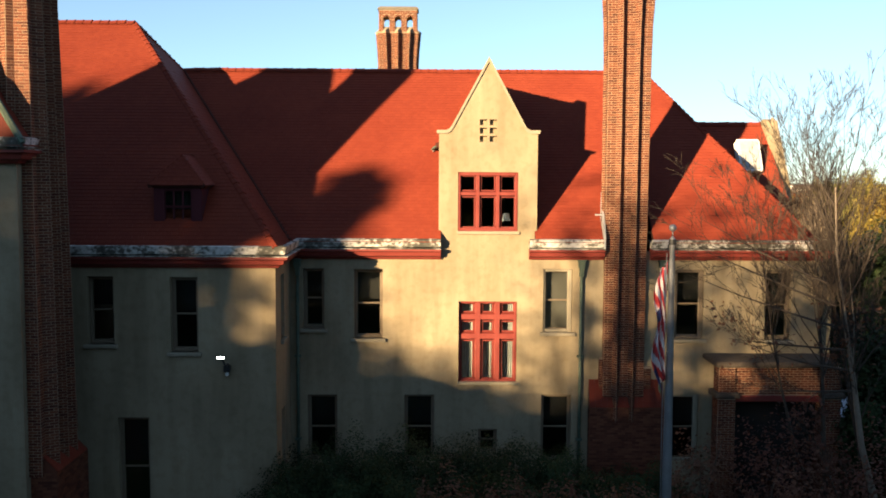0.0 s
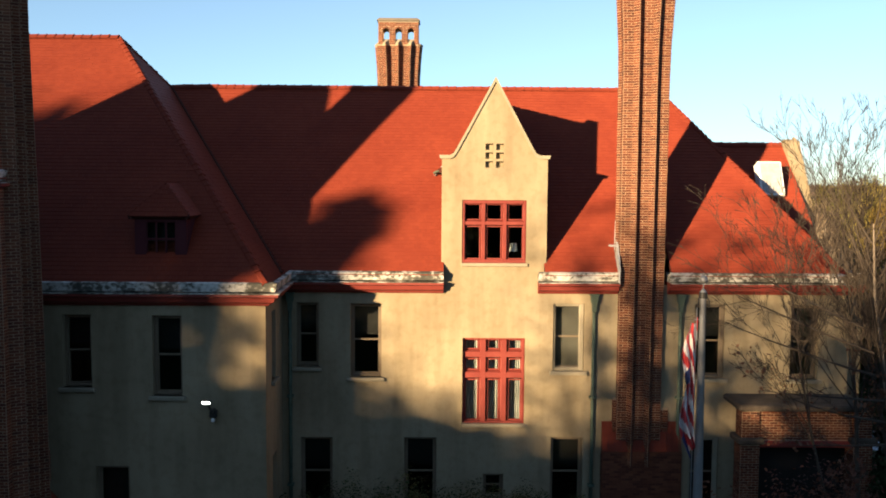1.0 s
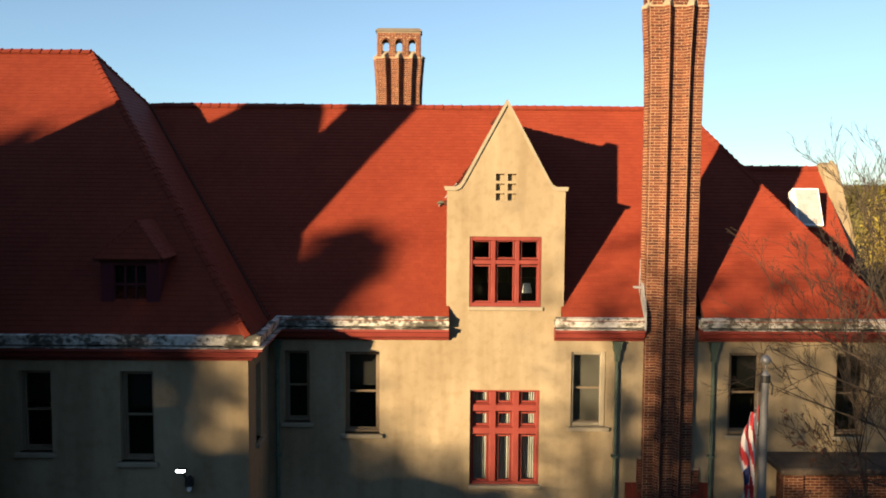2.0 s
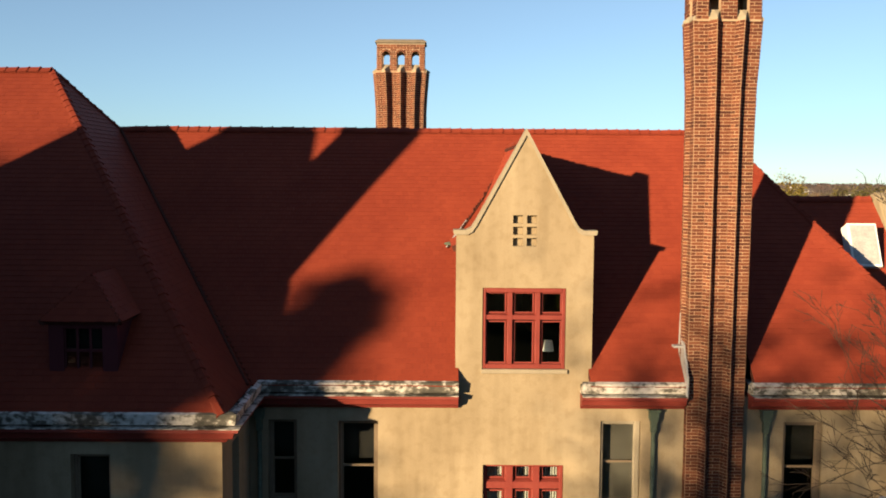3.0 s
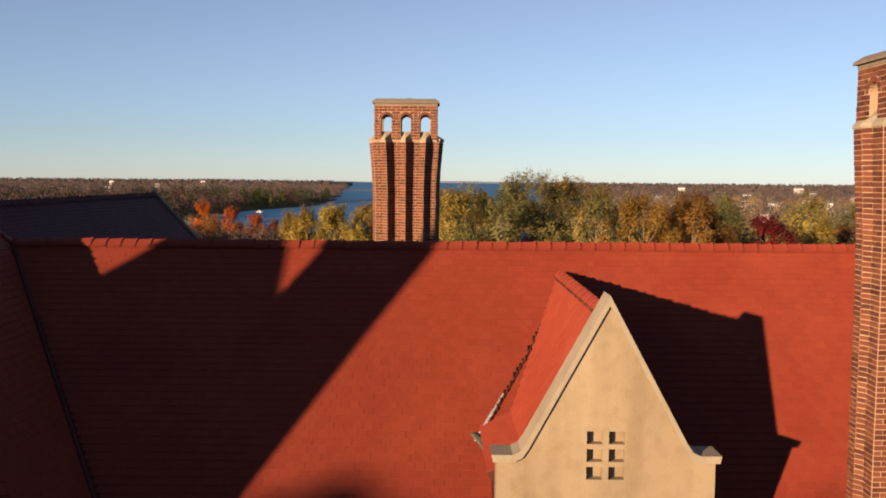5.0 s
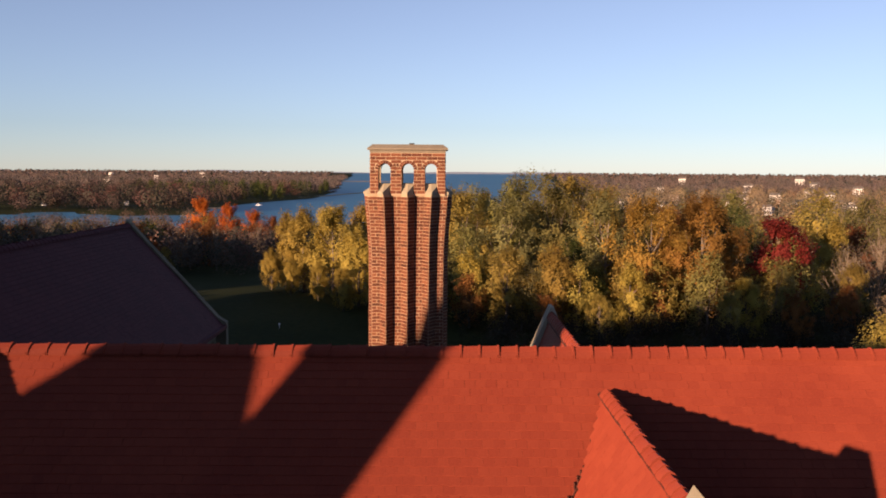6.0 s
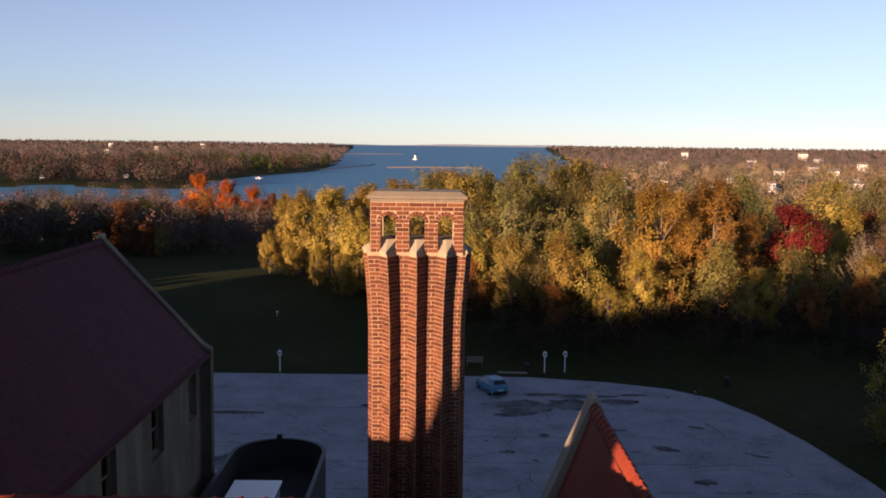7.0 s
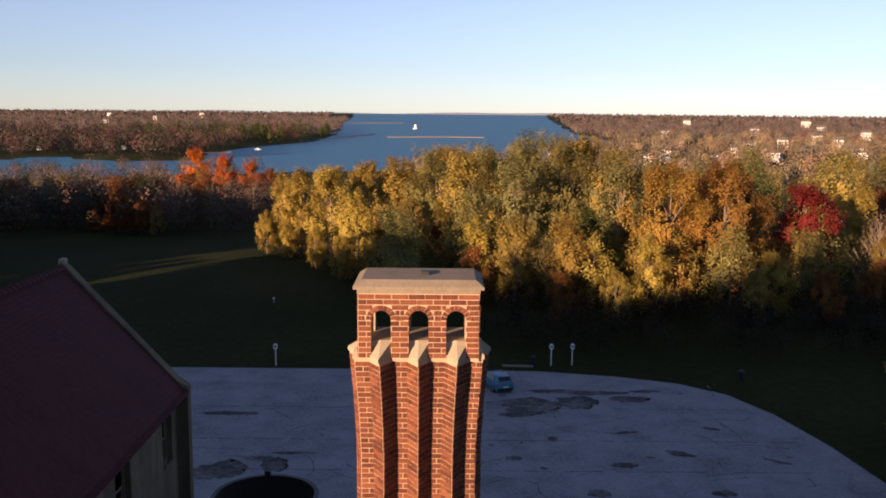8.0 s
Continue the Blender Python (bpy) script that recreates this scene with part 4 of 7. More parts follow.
window(*SMALL, 0.0, "small dark basement light low in the wall", sill=False)
window(-10.02, -9.33, 4.77, 6.53, -2.35, "shaded sash window in the wing")
window(-7.88, -7.17, 4.57, 6.52, -2.35, "shaded sash window in the wing")
window(-9.29, -8.48, 0.15, 2.84, -2.35, "tall dark sash window at the wing's foot", sill=False)
turned = Matrix(((0, -1, 0, -5.17), (1, 0, 0, 0), (0, 0, 1, 0), (0, 0, 0, 1)))
window(-1.55, -1.0, 4.75, 6.5, 0.0, "narrow sash window in the wing's return", m=turned)
window(-1.55, -1.0, 0.9, 2.85, 0.0, "narrow sash window low in the wing's return", m=turned)
# architraves: cream, but WIN2[3] in brown, tree shade put into its colour
for q, mat in ((WIN2[2], COPING), (WIN2[3], GREYSASH), (WIN1[3], COPING)):
    bm = bmesh.new()
    x0, x1, z0, z1 = q
    for a in ((x1 - 0.13, x1 - 0.002, z0 + 0.002, z1 - 0.002), (x0 + 0.002, x0 + 0.07, z0 + 0.002, z1 - 0.002)):
        box(bm, a[0], a[1], 0.05, 0.155, a[2], a[3], 0.02)
    box(bm, x0 + 0.07, x1 - 0.13, 0.05, 0.155, z1 - 0.08, z1 - 0.002, 0.015)
    box(bm, x0 + 0.07, x1 - 0.13, 0.05, 0.155, z0 + 0.002, z0 + 0.09, 0.015)
    part("architrave", bm, mat, bpy.data.objects["wall_front"], "moulded stucco architrave")


def mullioned(x0, x1, z0, z1, y, transoms, label, heavy, thick, rail=0.10, recess=0.045, deep=0.13, e=0.028):
    """The red three-light window: chamfered mullions and transoms, a pane in each light."""
    count[0] += 1
    w = thing(f"window_{count[0]}", (0, 0, 0), label, "window", kind="structure")
    f = 0.075
    ya, yb = y + recess, y + recess + deep

    def bar(bm, a, b, c, d, ins):
        # a bar with splayed sides: narrow in front, broad behind
        lo = [bm.verts.new(p) for p in ((a, yb, c), (b, yb, c), (b, yb, d), (a, yb, d))]
        i = ins
        if (b - a) < (d - c):
            hi = [bm.verts.new(p) for p in ((a + i, ya, c), (b - i, ya, c), (b - i, ya, d), (a + i, ya, d))]
        else:
            hi = [bm.verts.new(p) for p in ((a, ya, c + i), (b, ya, c + i), (b, ya, d - i), (a, ya, d - i))]
        bm.faces.new(lo[::-1])
        bm.faces.new(hi)
        for k in range(4):
            bm.faces.new((lo[k], lo[(k + 1) % 4], hi[(k + 1) % 4], hi[k]))

    bm = bmesh.new()
    for a in ((x0 + 0.002, x0 + f, z0 + 0.002, z1 - 0.002), (x1 - f, x1 - 0.002, z0 + 0.002, z1 - 0.002)):
        box(bm, a[0], a[1], ya - 0.02, yb, a[2], a[3], 0.012)
    for a in ((x0 + f, x1 - f, z1 - rail, z1 - 0.002), (x0 + f, x1 - f, z0 + 0.002, z0 + rail)):
        box(bm, a[0], a[1], ya - 0.021, yb, a[2], a[3], 0.012)
    part("window_frame", bm, RED, w, "red painted frame")
    lw = (x1 - x0) / 3
    for k in (1, 2):
        bm = bmesh.new()
        bar(bm, x0 + lw * k - heavy, x0 + lw * k + heavy, z0 + rail, z1 - rail, heavy * 0.45)
        part("mullion", bm, RED, w)
    for zt in transoms:
        bm = bmesh.new()
        bar(bm, x0 + f, x1 - f, zt - thick, zt + thick, thick * 0.45)
        t = part("transom", bm, RED, w)
        t.location.y = 0.004
    levels = [z0 + rail] + list(transoms) + [z1 - rail]
    for k in range(3):
        for j in range(len(levels) - 1):
            xa = x0 + lw * k + (f if k == 0 else heavy)
            xb = x0 + lw * (k + 1) - (f if k == 2 else heavy)
            za = levels[j] + (0 if j == 0 else thick)
            zb = levels[j + 1] - (0 if j == len(levels) - 2 else thick)
            bm = bmesh.new()
            for q in ((xa, xa + e, za, zb), (xb - e, xb, za, zb), (xa + e, xb - e, za, za + e), (xa + e, xb - e, zb - e, zb)):
                box(bm, q[0], q[1], yb - 0.06, yb - 0.02, q[2], q[3])
            c = part("casement", bm, RED, w)
            g = part("pane", boxed(xa + e - 0.005, xb - e + 0.005, yb - 0.043, yb - 0.037, za + e - 0.005, zb - e + 0.005), GLASS, c)
            g.visible_shadow = False
    part("window_sill", boxed(x0 - 0.02, x1 + 0.05, y - 0.055, y + recess + 0.02, z0 - 0.085, z0 + 0.004, 0.012), COPING, w, "stone sill")
    return w


mullioned(*DORM, 0.0, [8.66], "red painted three-light dormer window with one transom", 0.076, 0.078)
mullioned(*LONG, 0.0, [4.58, 5.14], "tall red painted nine-light window with heavy mullions", 0.118, 0.125, rail=0.06, recess=0.10, deep=0.15, e=0.03)
# what shows behind the panes
rooms = thing("curtain", (0, 0, 0), "pleated white curtains behind the tall red window", "curtain")
bm = bmesh.new()
for a, b in ((-0.30, 0.10), (0.28, 0.62), (0.86, 1.20)):
    n = 24
    v = [[bm.verts.new((a + (b - a) * i / n, 0.44 + 0.025 * math.sin(i * 1.5), z)) for i in range(n + 1)] for z in (3.2, 5.5)]
    for i in range(n):
        bm.faces.new((v[0][i], v[0][i + 1], v[1][i + 1], v[1][i]))
cu = part("cloth", bm, CURTAIN, rooms)
sol = cu.modifiers.new("thick", "SOLIDIFY")
sol.thickness = 0.004
tagged(part("window_shelf", boxed(-0.5, 1.4, 0.34, 0.75, 7.52, 7.60), DARK), "dark shelf inside the dormer window", "shelf")
lamp = thing("desk_lamp", (1.0, 0.55, 7.60), "small white lamp on the shelf inside the dormer window", "lamp")
bm = bmesh.new()
tube(bm, [(0, 0, 0), (0, 0, 0.02), (0, 0, 0.03), (0, 0, 0.3)], [0.07, 0.07, 0.012, 0.012], 10)
part("stand", bm, BLACK, lamp)
bm = bmesh.new()
tube(bm, [(0, 0, 0.28), (0, 0, 0.50)], [0.12, 0.08], 12)
part("shade", bm, WHITE, lamp, "white cloth shade")


# ---------------------------------------------------------------- small hipped dormer in the wing's roof
sd = thing("roof_dormer_small", (0, 0, 0), "small shaded dormer with a tiled hood and six panes", "dormer", kind="structure")
SX0, SX1, SY = -8.40, -7.16, -2.0
bm = holed_wall(rect(SX0, SX1, 7.86, 9.02), [rect(-8.13, -7.43, 8.02, 8.86)], SY, SY + 0.12)
part("front", bm, TILE_SHADED, sd, "red boarded front, darkened in colour for its shade")
for x in (SX0, SX1 - 0.08):
    bm = bmesh.new()
    pts = [(SY + 0.12, 7.9), (SY + 1.2, 9.02), (SY + 0.12, 9.02)]
    a = [bm.verts.new((x, y, z)) for y, z in pts]
    b = [bm.verts.new((x + 0.08, y, z)) for y, z in pts]
    bm.faces.new(a)
    bm.faces.new(b[::-1])
    for i in range(3):
        bm.faces.new((a[i], a[(i + 1) % 3], b[(i + 1) % 3], b[i]))
    part("cheek", bm, TILE_SHADED, sd)
for i in range(3):
    for j in range(2):
        x0, z0 = -8.13 + 0.7 / 3 * i, 8.02 + 0.42 * j
        bm = bmesh.new()
        for q in ((x0, x0 + 0.022, z0, z0 + 0.42), (x0 + 0.7 / 3 - 0.022, x0 + 0.7 / 3, z0, z0 + 0.42), (x0 + 0.022, x0 + 0.7 / 3 - 0.022, z0, z0 + 0.025), (x0 + 0.022, x0 + 0.7 / 3 - 0.022, z0 + 0.395, z0 + 0.42)):
            box(bm, q[0], q[1], SY + 0.04, SY + 0.08, q[2], q[3])
        fr = part("casement", bm, TILE_SHADED, sd)
        g = part("pane", boxed(x0 + 0.02, x0 + 0.7 / 3 - 0.02, SY + 0.057, SY + 0.063, z0 + 0.02, z0 + 0.40), GLASS, fr)
        g.visible_shadow = False
# added near-black sheet for the unlit room
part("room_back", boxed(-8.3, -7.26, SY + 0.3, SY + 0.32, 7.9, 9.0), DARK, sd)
part("sill", boxed(SX0 - 0.1, SX1 + 0.1, SY - 0.10, SY + 0.14, 7.79, 7.86), LEAD, sd, "pale lead sill")
xm = (SX0 + SX1) / 2
hw = (SX1 - SX0) / 2 + 0.12
for s in (-1, 1):
    v = Vector((-s * hw, 0, 0.78))
    if s < 0:
        slope(sd, (xm - hw, SY + 2.4, 9.0), (0, -1, 0), v, [(0.9, 0), (2.55, 0), (1.9, v.length), (0, v.length)], TILE, name="hood_tiles")
    else:
        slope(sd, (xm + hw, SY - 0.15, 9.0), (0, 1, 0), v, [(0, 0), (1.65, 0), (2.55, v.length), (0.65, v.length)], TILE, name="hood_tiles")
sd.location = (0.04, 0, -0.12)
v = Vector((0, 0.65, 0.78))
slope(sd, (xm - hw, SY - 0.15, 9.0), (1, 0, 0), v, [(0, 0), (2 * hw, 0), (hw, v.length)], TILE, name="hood_tiles")


# ---------------------------------------------------------------- chimneys
def chimney(name, x, y, turn, widths, z_base, z_sh, label, singles=0, base=None, tall=0.80, D=0.50, ribs=3):
    """A tall stack of clustered flues: flat strips between sharp ribs, a flared head, an arcaded lantern and a slab."""
    ch = thing(name, (x, y, 0), label, "chimney", group="tall brick chimneys", turn=turn)
    R, P, PS = 0.18, 0.145, 0.06

    def wide(z):
        return float(np.interp(z, [a for a, b in widths], [b for a, b in widths]))

    def outline(z, shrink=0.0):
        k = wide(z)
        pts, hx = [], 0.5
        hd = D / 2

        def run(p, q, n, pk, first):
            # strips and ribs along one side, in the order flat, rib, flat
            out = []
            d = Vector((q[0] - p[0], q[1] - p[1]))
            L = d.length
            d /= L
            nn = Vector((d.y, -d.x))
            f = (L - n * R) / (n + 1)
            pos = 0.0
            for i in range(n):
                pos += f
                out.append((p[0] + d.x * pos, p[1] + d.y * pos))
                out.append((p[0] + d.x * (pos + R * 0.5) + nn.x * pk, p[1] + d.y * (pos + R * 0.5) + nn.y * pk))
                pos += R
                out.append((p[0] + d.x * pos, p[1] + d.y * pos))
            return out

        c = [(-hx, -hd), (hx, -hd), (hx, hd), (-hx, hd)]
        for i in range(4):
            pts.append(c[i])
            pts += run(c[i], c[(i + 1) % 4], ribs if i % 2 == 0 else 1, P if i % 2 == 0 else PS, i)
        return [(a * (k - shrink), b * (k - shrink)) for a, b in pts]

    levels = sorted({z_base, z_sh, *[a for a, b in widths if z_base < a < z_sh]})
    part("shaft", loft(bmesh.new(), lambda z: outline(z), levels), MORTAR, ch, "pale mortar core")
    # lantern
    k = wide(z_sh)
    tall = COURSE * round((tall - 0.025) / COURSE) + 0.028
    lx, ly, lz = 0.465 * k, (D / 2 + 0.03) * k, z_sh + tall
    aw, sw, spring = 0.122, 0.135, tall - 0.335
    centres = [-lx + 2 * lx * q for q in ((0.19, 0.50, 0.81) if ribs == 3 else (0.28, 0.72))]

    def arch(c, w=aw, extra=0.0):
        z0 = z_sh + 0.06
        top = z_sh + spring
        return [(c - w, z0), (c + w, z0)] + [(c + (w + extra) * math.cos(a), top + (w + extra) * math.sin(a)) for a in [math.pi * i / 10 for i in range(11)]]

    lan = bmesh.new()
    walls = []
    for s in (-1, 1):
        b = holed_wall(rect(-lx, lx, z_sh - 0.02, lz), [arch(c) for c in centres], 0, 0.17)
        bmesh.ops.transform(b, matrix=Matrix.Translation((0, -ly if s < 0 else ly - 0.17, 0)), verts=b.verts)
        walls.append(b)
        b = holed_wall(rect(-ly + 0.17, ly - 0.17, z_sh - 0.02, lz), [arch(0, sw)], 0, 0.17)
        bmesh.ops.transform(b, matrix=Matrix.Translation((lx if s > 0 else -lx + 0.17, 0, 0)) @ Matrix.Rotation(math.pi / 2, 4, "Z"), verts=b.verts)
        walls.append(b)
    tmp = bpy.data.meshes.new("tmp")
    for b in walls:
        b.to_mesh(tmp)
        lan.from_mesh(tmp)
        b.free()
    bpy.data.meshes.remove(tmp)
    part("lantern", lan, MORTAR, ch, "arcaded brick lantern")
    # sloping mortar washes between the flared head and the lantern
    bm = bmesh.new()
    o = outline(z_sh)
    lo = [bm.verts.new((a * 1.025, b * 1.025, z_sh + 0.0)) for a, b in o]
    md = [bm.verts.new((a * 1.02, b * 1.02, z_sh + 0.05)) for a, b in o]
    hi = [bm.verts.new((max(-lx + 0.1, min(lx - 0.1, a)), max(-ly + 0.1, min(ly - 0.1, b)), z_sh + 0.22)) for a, b in o]
    for r, s in ((lo, md), (md, hi)):
        for i in range(len(o)):
            j = (i + 1) % len(o)
            bm.faces.new((r[i], r[j], s[j], s[i]))
    bm.faces.new(hi)
    part("wash", bm, COPING, ch, "pale mortar weathering")
    # slab
    bm = bmesh.new()
    a, b = lx + 0.055, ly + 0.055
    rings = []
    for q, z in ((-0.045, lz), (-0.045, lz + 0.05), (0.0, lz + 0.055), (0.0, lz + 0.09), (-0.10, lz + 0.165)):
        rings.append([bm.verts.new((sx * (a + q), sy * (b + q), z)) for sx, sy in ((-1, -1), (1, -1), (1, 1), (-1, 1))])
    for r, s in zip(rings, rings[1:]):
        for i in range(4):
            bm.faces.new((r[i], r[(i + 1) % 4], s[(i + 1) % 4], s[i]))
    bm.faces.new(rings[0][::-1])
    bm.faces.new(rings[-1])
    part("cap", bm, SLAB, ch, "bevelled stone cap slab")
    part("pot_stub", boxed(0.02, 0.12, -0.1, 0.1, lz + 0.15, lz + 0.20), BLACK, ch, "dark vent stub")
    # bricks
    rows = courses(lambda z: outline(z), z_base, z_sh)
    box_out = [(-lx, -ly), (lx, -ly), (lx, ly), (-lx, ly)]
    for r in courses(lambda z: box_out, z_sh + 0.02, lz - 0.005):
        c = r[0] + r[1] * r[2] / 2
        front_side = abs(r[1].x) > 0.5
        hit = False
        for cc, w in ([(q, aw) for q in centres] if front_side else [(0.0, sw)]):
            e = (c.x if front_side else c.y) - cc
            zz = r[4] + COURSE / 2 - z_sh
            reach = w + 0.068 if zz > spring - 0.02 else w
            if zz > spring - 0.02:
                if math.hypot(max(0, abs(e) - r[2] / 2), zz - spring) < reach:
                    hit = True
                    for q in range(8):
                        st = r[0] + r[1] * (r[2] * q / 8 + 0.001)
                        pc = st + r[1] * r[2] / 16
                        if all(math.hypot((pc.x if front_side else pc.y) - c2, zz - spring) > w + 0.074 for c2 in (centres if front_side else [0.0])):
                            rows.append((st, r[1], r[2] / 8 - 0.002, r[3], r[4]))
                    break
            elif abs(e) < w + r[2] / 2 - 0.004:
                # keep what is left of the brick beside the opening
                lo_, hi_ = (c.x if front_side else c.y) - r[2] / 2, (c.x if front_side else c.y) + r[2] / 2
                left, right = (cc - w) - lo_, hi_ - (cc + w)
                sgn = r[1].x if front_side else r[1].y
                if left > 0.014:
                    st = r[0] if sgn > 0 else r[0] + r[1] * (r[2] - left)
                    rows.append((st, r[1], left, r[3], r[4]))
                if right > 0.014:
                    st = r[0] + r[1] * (r[2] - right) if sgn > 0 else r[0]
                    rows.append((st, r[1], right, r[3], r[4]))
                hit = True
        if not hit:
            rows.append(r)
    apart = []
    if singles:
        cand = sorted([i for i, r in enumerate(rows) if r[3].y < -0.2 and 0.06 < r[2]], key=lambda i: -rows[i][4])[:singles]
        chosen = set(cand)
        apart = [rows[i] for i in cand]
        rows = [r for i, r in enumerate(rows) if i not in chosen]
    vs, fs = brick_field(rows)
    tagged(part("brickwork", mesh("brickwork", vs, fs.tolist(), BRICK), None, ch), kind="stuff")
    if apart:
        bm = boxed(0, 1, -0.009, 0.02, 0, COURSE - 0.011)
        me = bpy.data.meshes.new("brick")
        bmesh.ops.recalc_face_normals(bm, faces=bm.faces)
        bm.to_mesh(me)
        bm.free()
        me.materials.append(BRICK)
        for st, d, ln, nn, z in apart:
            b = part("brick", me, None, ch)
            b.matrix_basis = Matrix.Translation((st.x, st.y, z + 0.005)) @ Matrix.Rotation(math.atan2(d.y, d.x), 4, "Z") @ Matrix.Diagonal((ln, 1, 1, 1)) @ pose(0, random.gauss(0, 0.002), 0)
    # voussoirs round the arches
    vo = []
    for s in (-1, 1):
        for cc in centres:
            for i in range(9):
                vo.append((Matrix.Translation((cc, s * ly, z_sh + spring)), math.pi * (i + 0.5) / 9, s))
        for i in range(9):
            vo.append((Matrix.Translation((s * lx, 0, z_sh + spring)) @ Matrix.Rotation(math.pi / 2, 4, "Z"), math.pi * (i + 0.5) / 9, -2 * s))
    bm = bmesh.new()
    for m, a, s in vo:
        ra = sw if abs(s) > 1 else aw
        s = s / abs(s)
        r0, r1, da = ra, ra + 0.064, math.pi / 9 * 0.41
        pts = [(r0 * math.cos(a - da), r0 * math.sin(a - da)), (r0 * math.cos(a + da), r0 * math.sin(a + da)), (r1 * math.cos(a + da), r1 * math.sin(a + da)), (r1 * math.cos(a - da), r1 * math.sin(a - da))]
        f = [bm.verts.new(m @ Vector((px, s * 0.010, pz))) for px, pz in pts]
        g = [bm.verts.new(m @ Vector((px, -s * 0.05, pz))) for px, pz in pts]
        bm.faces.new(f)
        for i in range(4):
            bm.faces.new((f[i], f[(i + 1) % 4], g[(i + 1) % 4], g[i]))
    tagged(part("arch_bricks", bm, BRICK, ch), kind="stuff")
    if base:
        # a broad foot: the shaft's ribs die into tiled weatherings that slope back and step in
        w, d0, d1, zt, zs = base
        c0 = 0.10
        core = bmesh.new()
        sec = [(d0, -0.3), (d0, zt), (d1 - 0.2, zs), (d1, zs), (d1, -0.3)]
        a = [core.verts.new((c0 - w, py, pz)) for py, pz in sec]
        b = [core.verts.new((c0 + w, py, pz)) for py, pz in sec]
        core.faces.new(a)
        core.faces.new(b[::-1])
        for i in range(5):
            core.faces.new((a[i], a[(i + 1) % 5], b[(i + 1) % 5], b[i]))
        part("base_core", core, BRICK, ch)
        vs, fs = brick_field(courses(lambda z: [(c0 - w, d0), (c0 + w, d0), (c0 + w, d1), (c0 - w, d1)], 0.0, zt))
        tagged(part("base_brickwork", mesh("base_brickwork", vs, fs.tolist(), BRICK), None, ch), kind="stuff")
        o = Vector((c0 - w, d0 - 0.02, zt + 0.01))
        v = Vector((0, d1 - 0.2 - d0, zs - zt))
        vs, fs = tile_boxes(o, (1, 0, 0), v.normalized(), [(0.17 * i, 0.17 * i + 0.164, 0.19 * j - 0.01, 0.19 * j + 0.19) for i in range(int(2 * w / 0.17)) for j in range(int(v.length / 0.19) + 1)])
        tagged(part("weathering", mesh("weathering", vs, fs.tolist(), TILE), None, ch, "sloping red tiled shoulder of the chimney foot"), kind="stuff")
        for x0, x1, zz in ((c0 - w + 0.28, -0.40, zs + 0.52), (0.55, 0.80, zs + 0.25)):
            part("step_core", boxed(x0 + 0.01, x1 - 0.01, d0 + 0.16, d1, zs - 0.55, zz - 0.01), MORTAR, ch)
            vs, fs = brick_field(courses(lambda z: [(x0, d0 + 0.15), (x1, d0 + 0.15), (x1, d1), (x0, d1)], zs - 0.55, zz))
            tagged(part("step_brickwork", mesh("step_brickwork", vs, fs.tolist(), BRICK), None, ch), kind="stuff")
    return ch


chimney("chimney", -2.53, 10.82, 0, [(6, 1.44), (13.55, 1.44), (14.1, 1.49), (14.80, 1.60)], 9.0, 14.80, "red brick chimney with three sharp ribs and an arcaded lantern", singles=300)
chimney("chimney", 4.33, 0.17, 0, [(0, 1.15), (6.2, 1.16), (9, 1.18), (12.4, 1.20), (13.3, 1.23), (14.60, 1.37)], 2.2, 14.60, "tall red brick chimney stack rising from the house front", base=(1.06, -0.40, 0.12, 2.60, 3.50), tall=0.74, D=0.57, ribs=2)
chimney("chimney", -10.60, -4.28, 90, [(0, 1.84), (6.0, 1.72), (9.7, 1.6), (13.0, 1.44), (15.6, 1.44), (16.8, 1.6)], 2.2, 16.80, "tall red brick chimney against the big wing, half shaded", base=(0.92, -0.86, 0.40, 2.3, 3.4), D=0.62)

# ---------------------------------------------------------------- the big wing beside the camera's start
LWX, LWY = -10.12, -5.35
tagged(part("wall_big_wing", boxed(-16.8, -10.34, LWY, LWY + 0.4, -0.3, 9.45), STUCCO), "tall shaded stucco wall of the big wing", "wall", kind="structure")
tagged(part("wall_big_wing_side", boxed(-10.95, -10.55, LWY + 0.4, -3.75, -0.3, 9.45), STUCCO), "side wall of the big wing in shade", "wall", kind="structure")
tagged(part("wall_big_wing_far", boxed(-16.8, -16.4, LWY + 0.4, -1.9, -0.3, 9.45), STUCCO), "far side wall of the big wing", "wall", kind="structure")
big = thing("roof_big_wing", (0, 0, 0), "steep red tile roof of the big wing with copper verges", "roof", kind="structure")
e0, ez, rx, rz = LWX + 0.07, 9.75, -13.95, 16.2
fr = 0.6
rv = Vector((rx - e0, 0, rz - ez))
slope(big, (e0, LWY - 0.3, ez), (0, 1, 0), rv, [(0, 0), (2.25, 0), (fr + 0.5, rv.length), (fr, rv.length)], TILE)
fx = -17.0
lv = Vector((rx - fx, 0, rz - ez))
slope(big, (fx, LWY + 1.95, ez), (0, -1, 0), lv, [(0, 0), (2.25, 0), (2.25 - fr, lv.length), (1.75 - fr, lv.length)], TILE)
bv = Vector((0, fr + 0.5 - 2.25, rz - ez))
slope(big, (e0, LWY + 1.95, ez), (-1, 0, 0), bv, [(0, 0), (e0 - fx, 0), (e0 - rx, bv.length)], TILE)
fv = Vector((0, fr, rz - ez))
slope(big, (fx, LWY - 0.3, ez), (1, 0, 0), fv, [(0, 0), (e0 - fx, 0), (rx - fx, fv.length)], TILE)
ridge(big, (rx, LWY - 0.3 + fr, rz), (rx, LWY + 0.4 + fr, rz), CAP)
bm = bmesh.new()
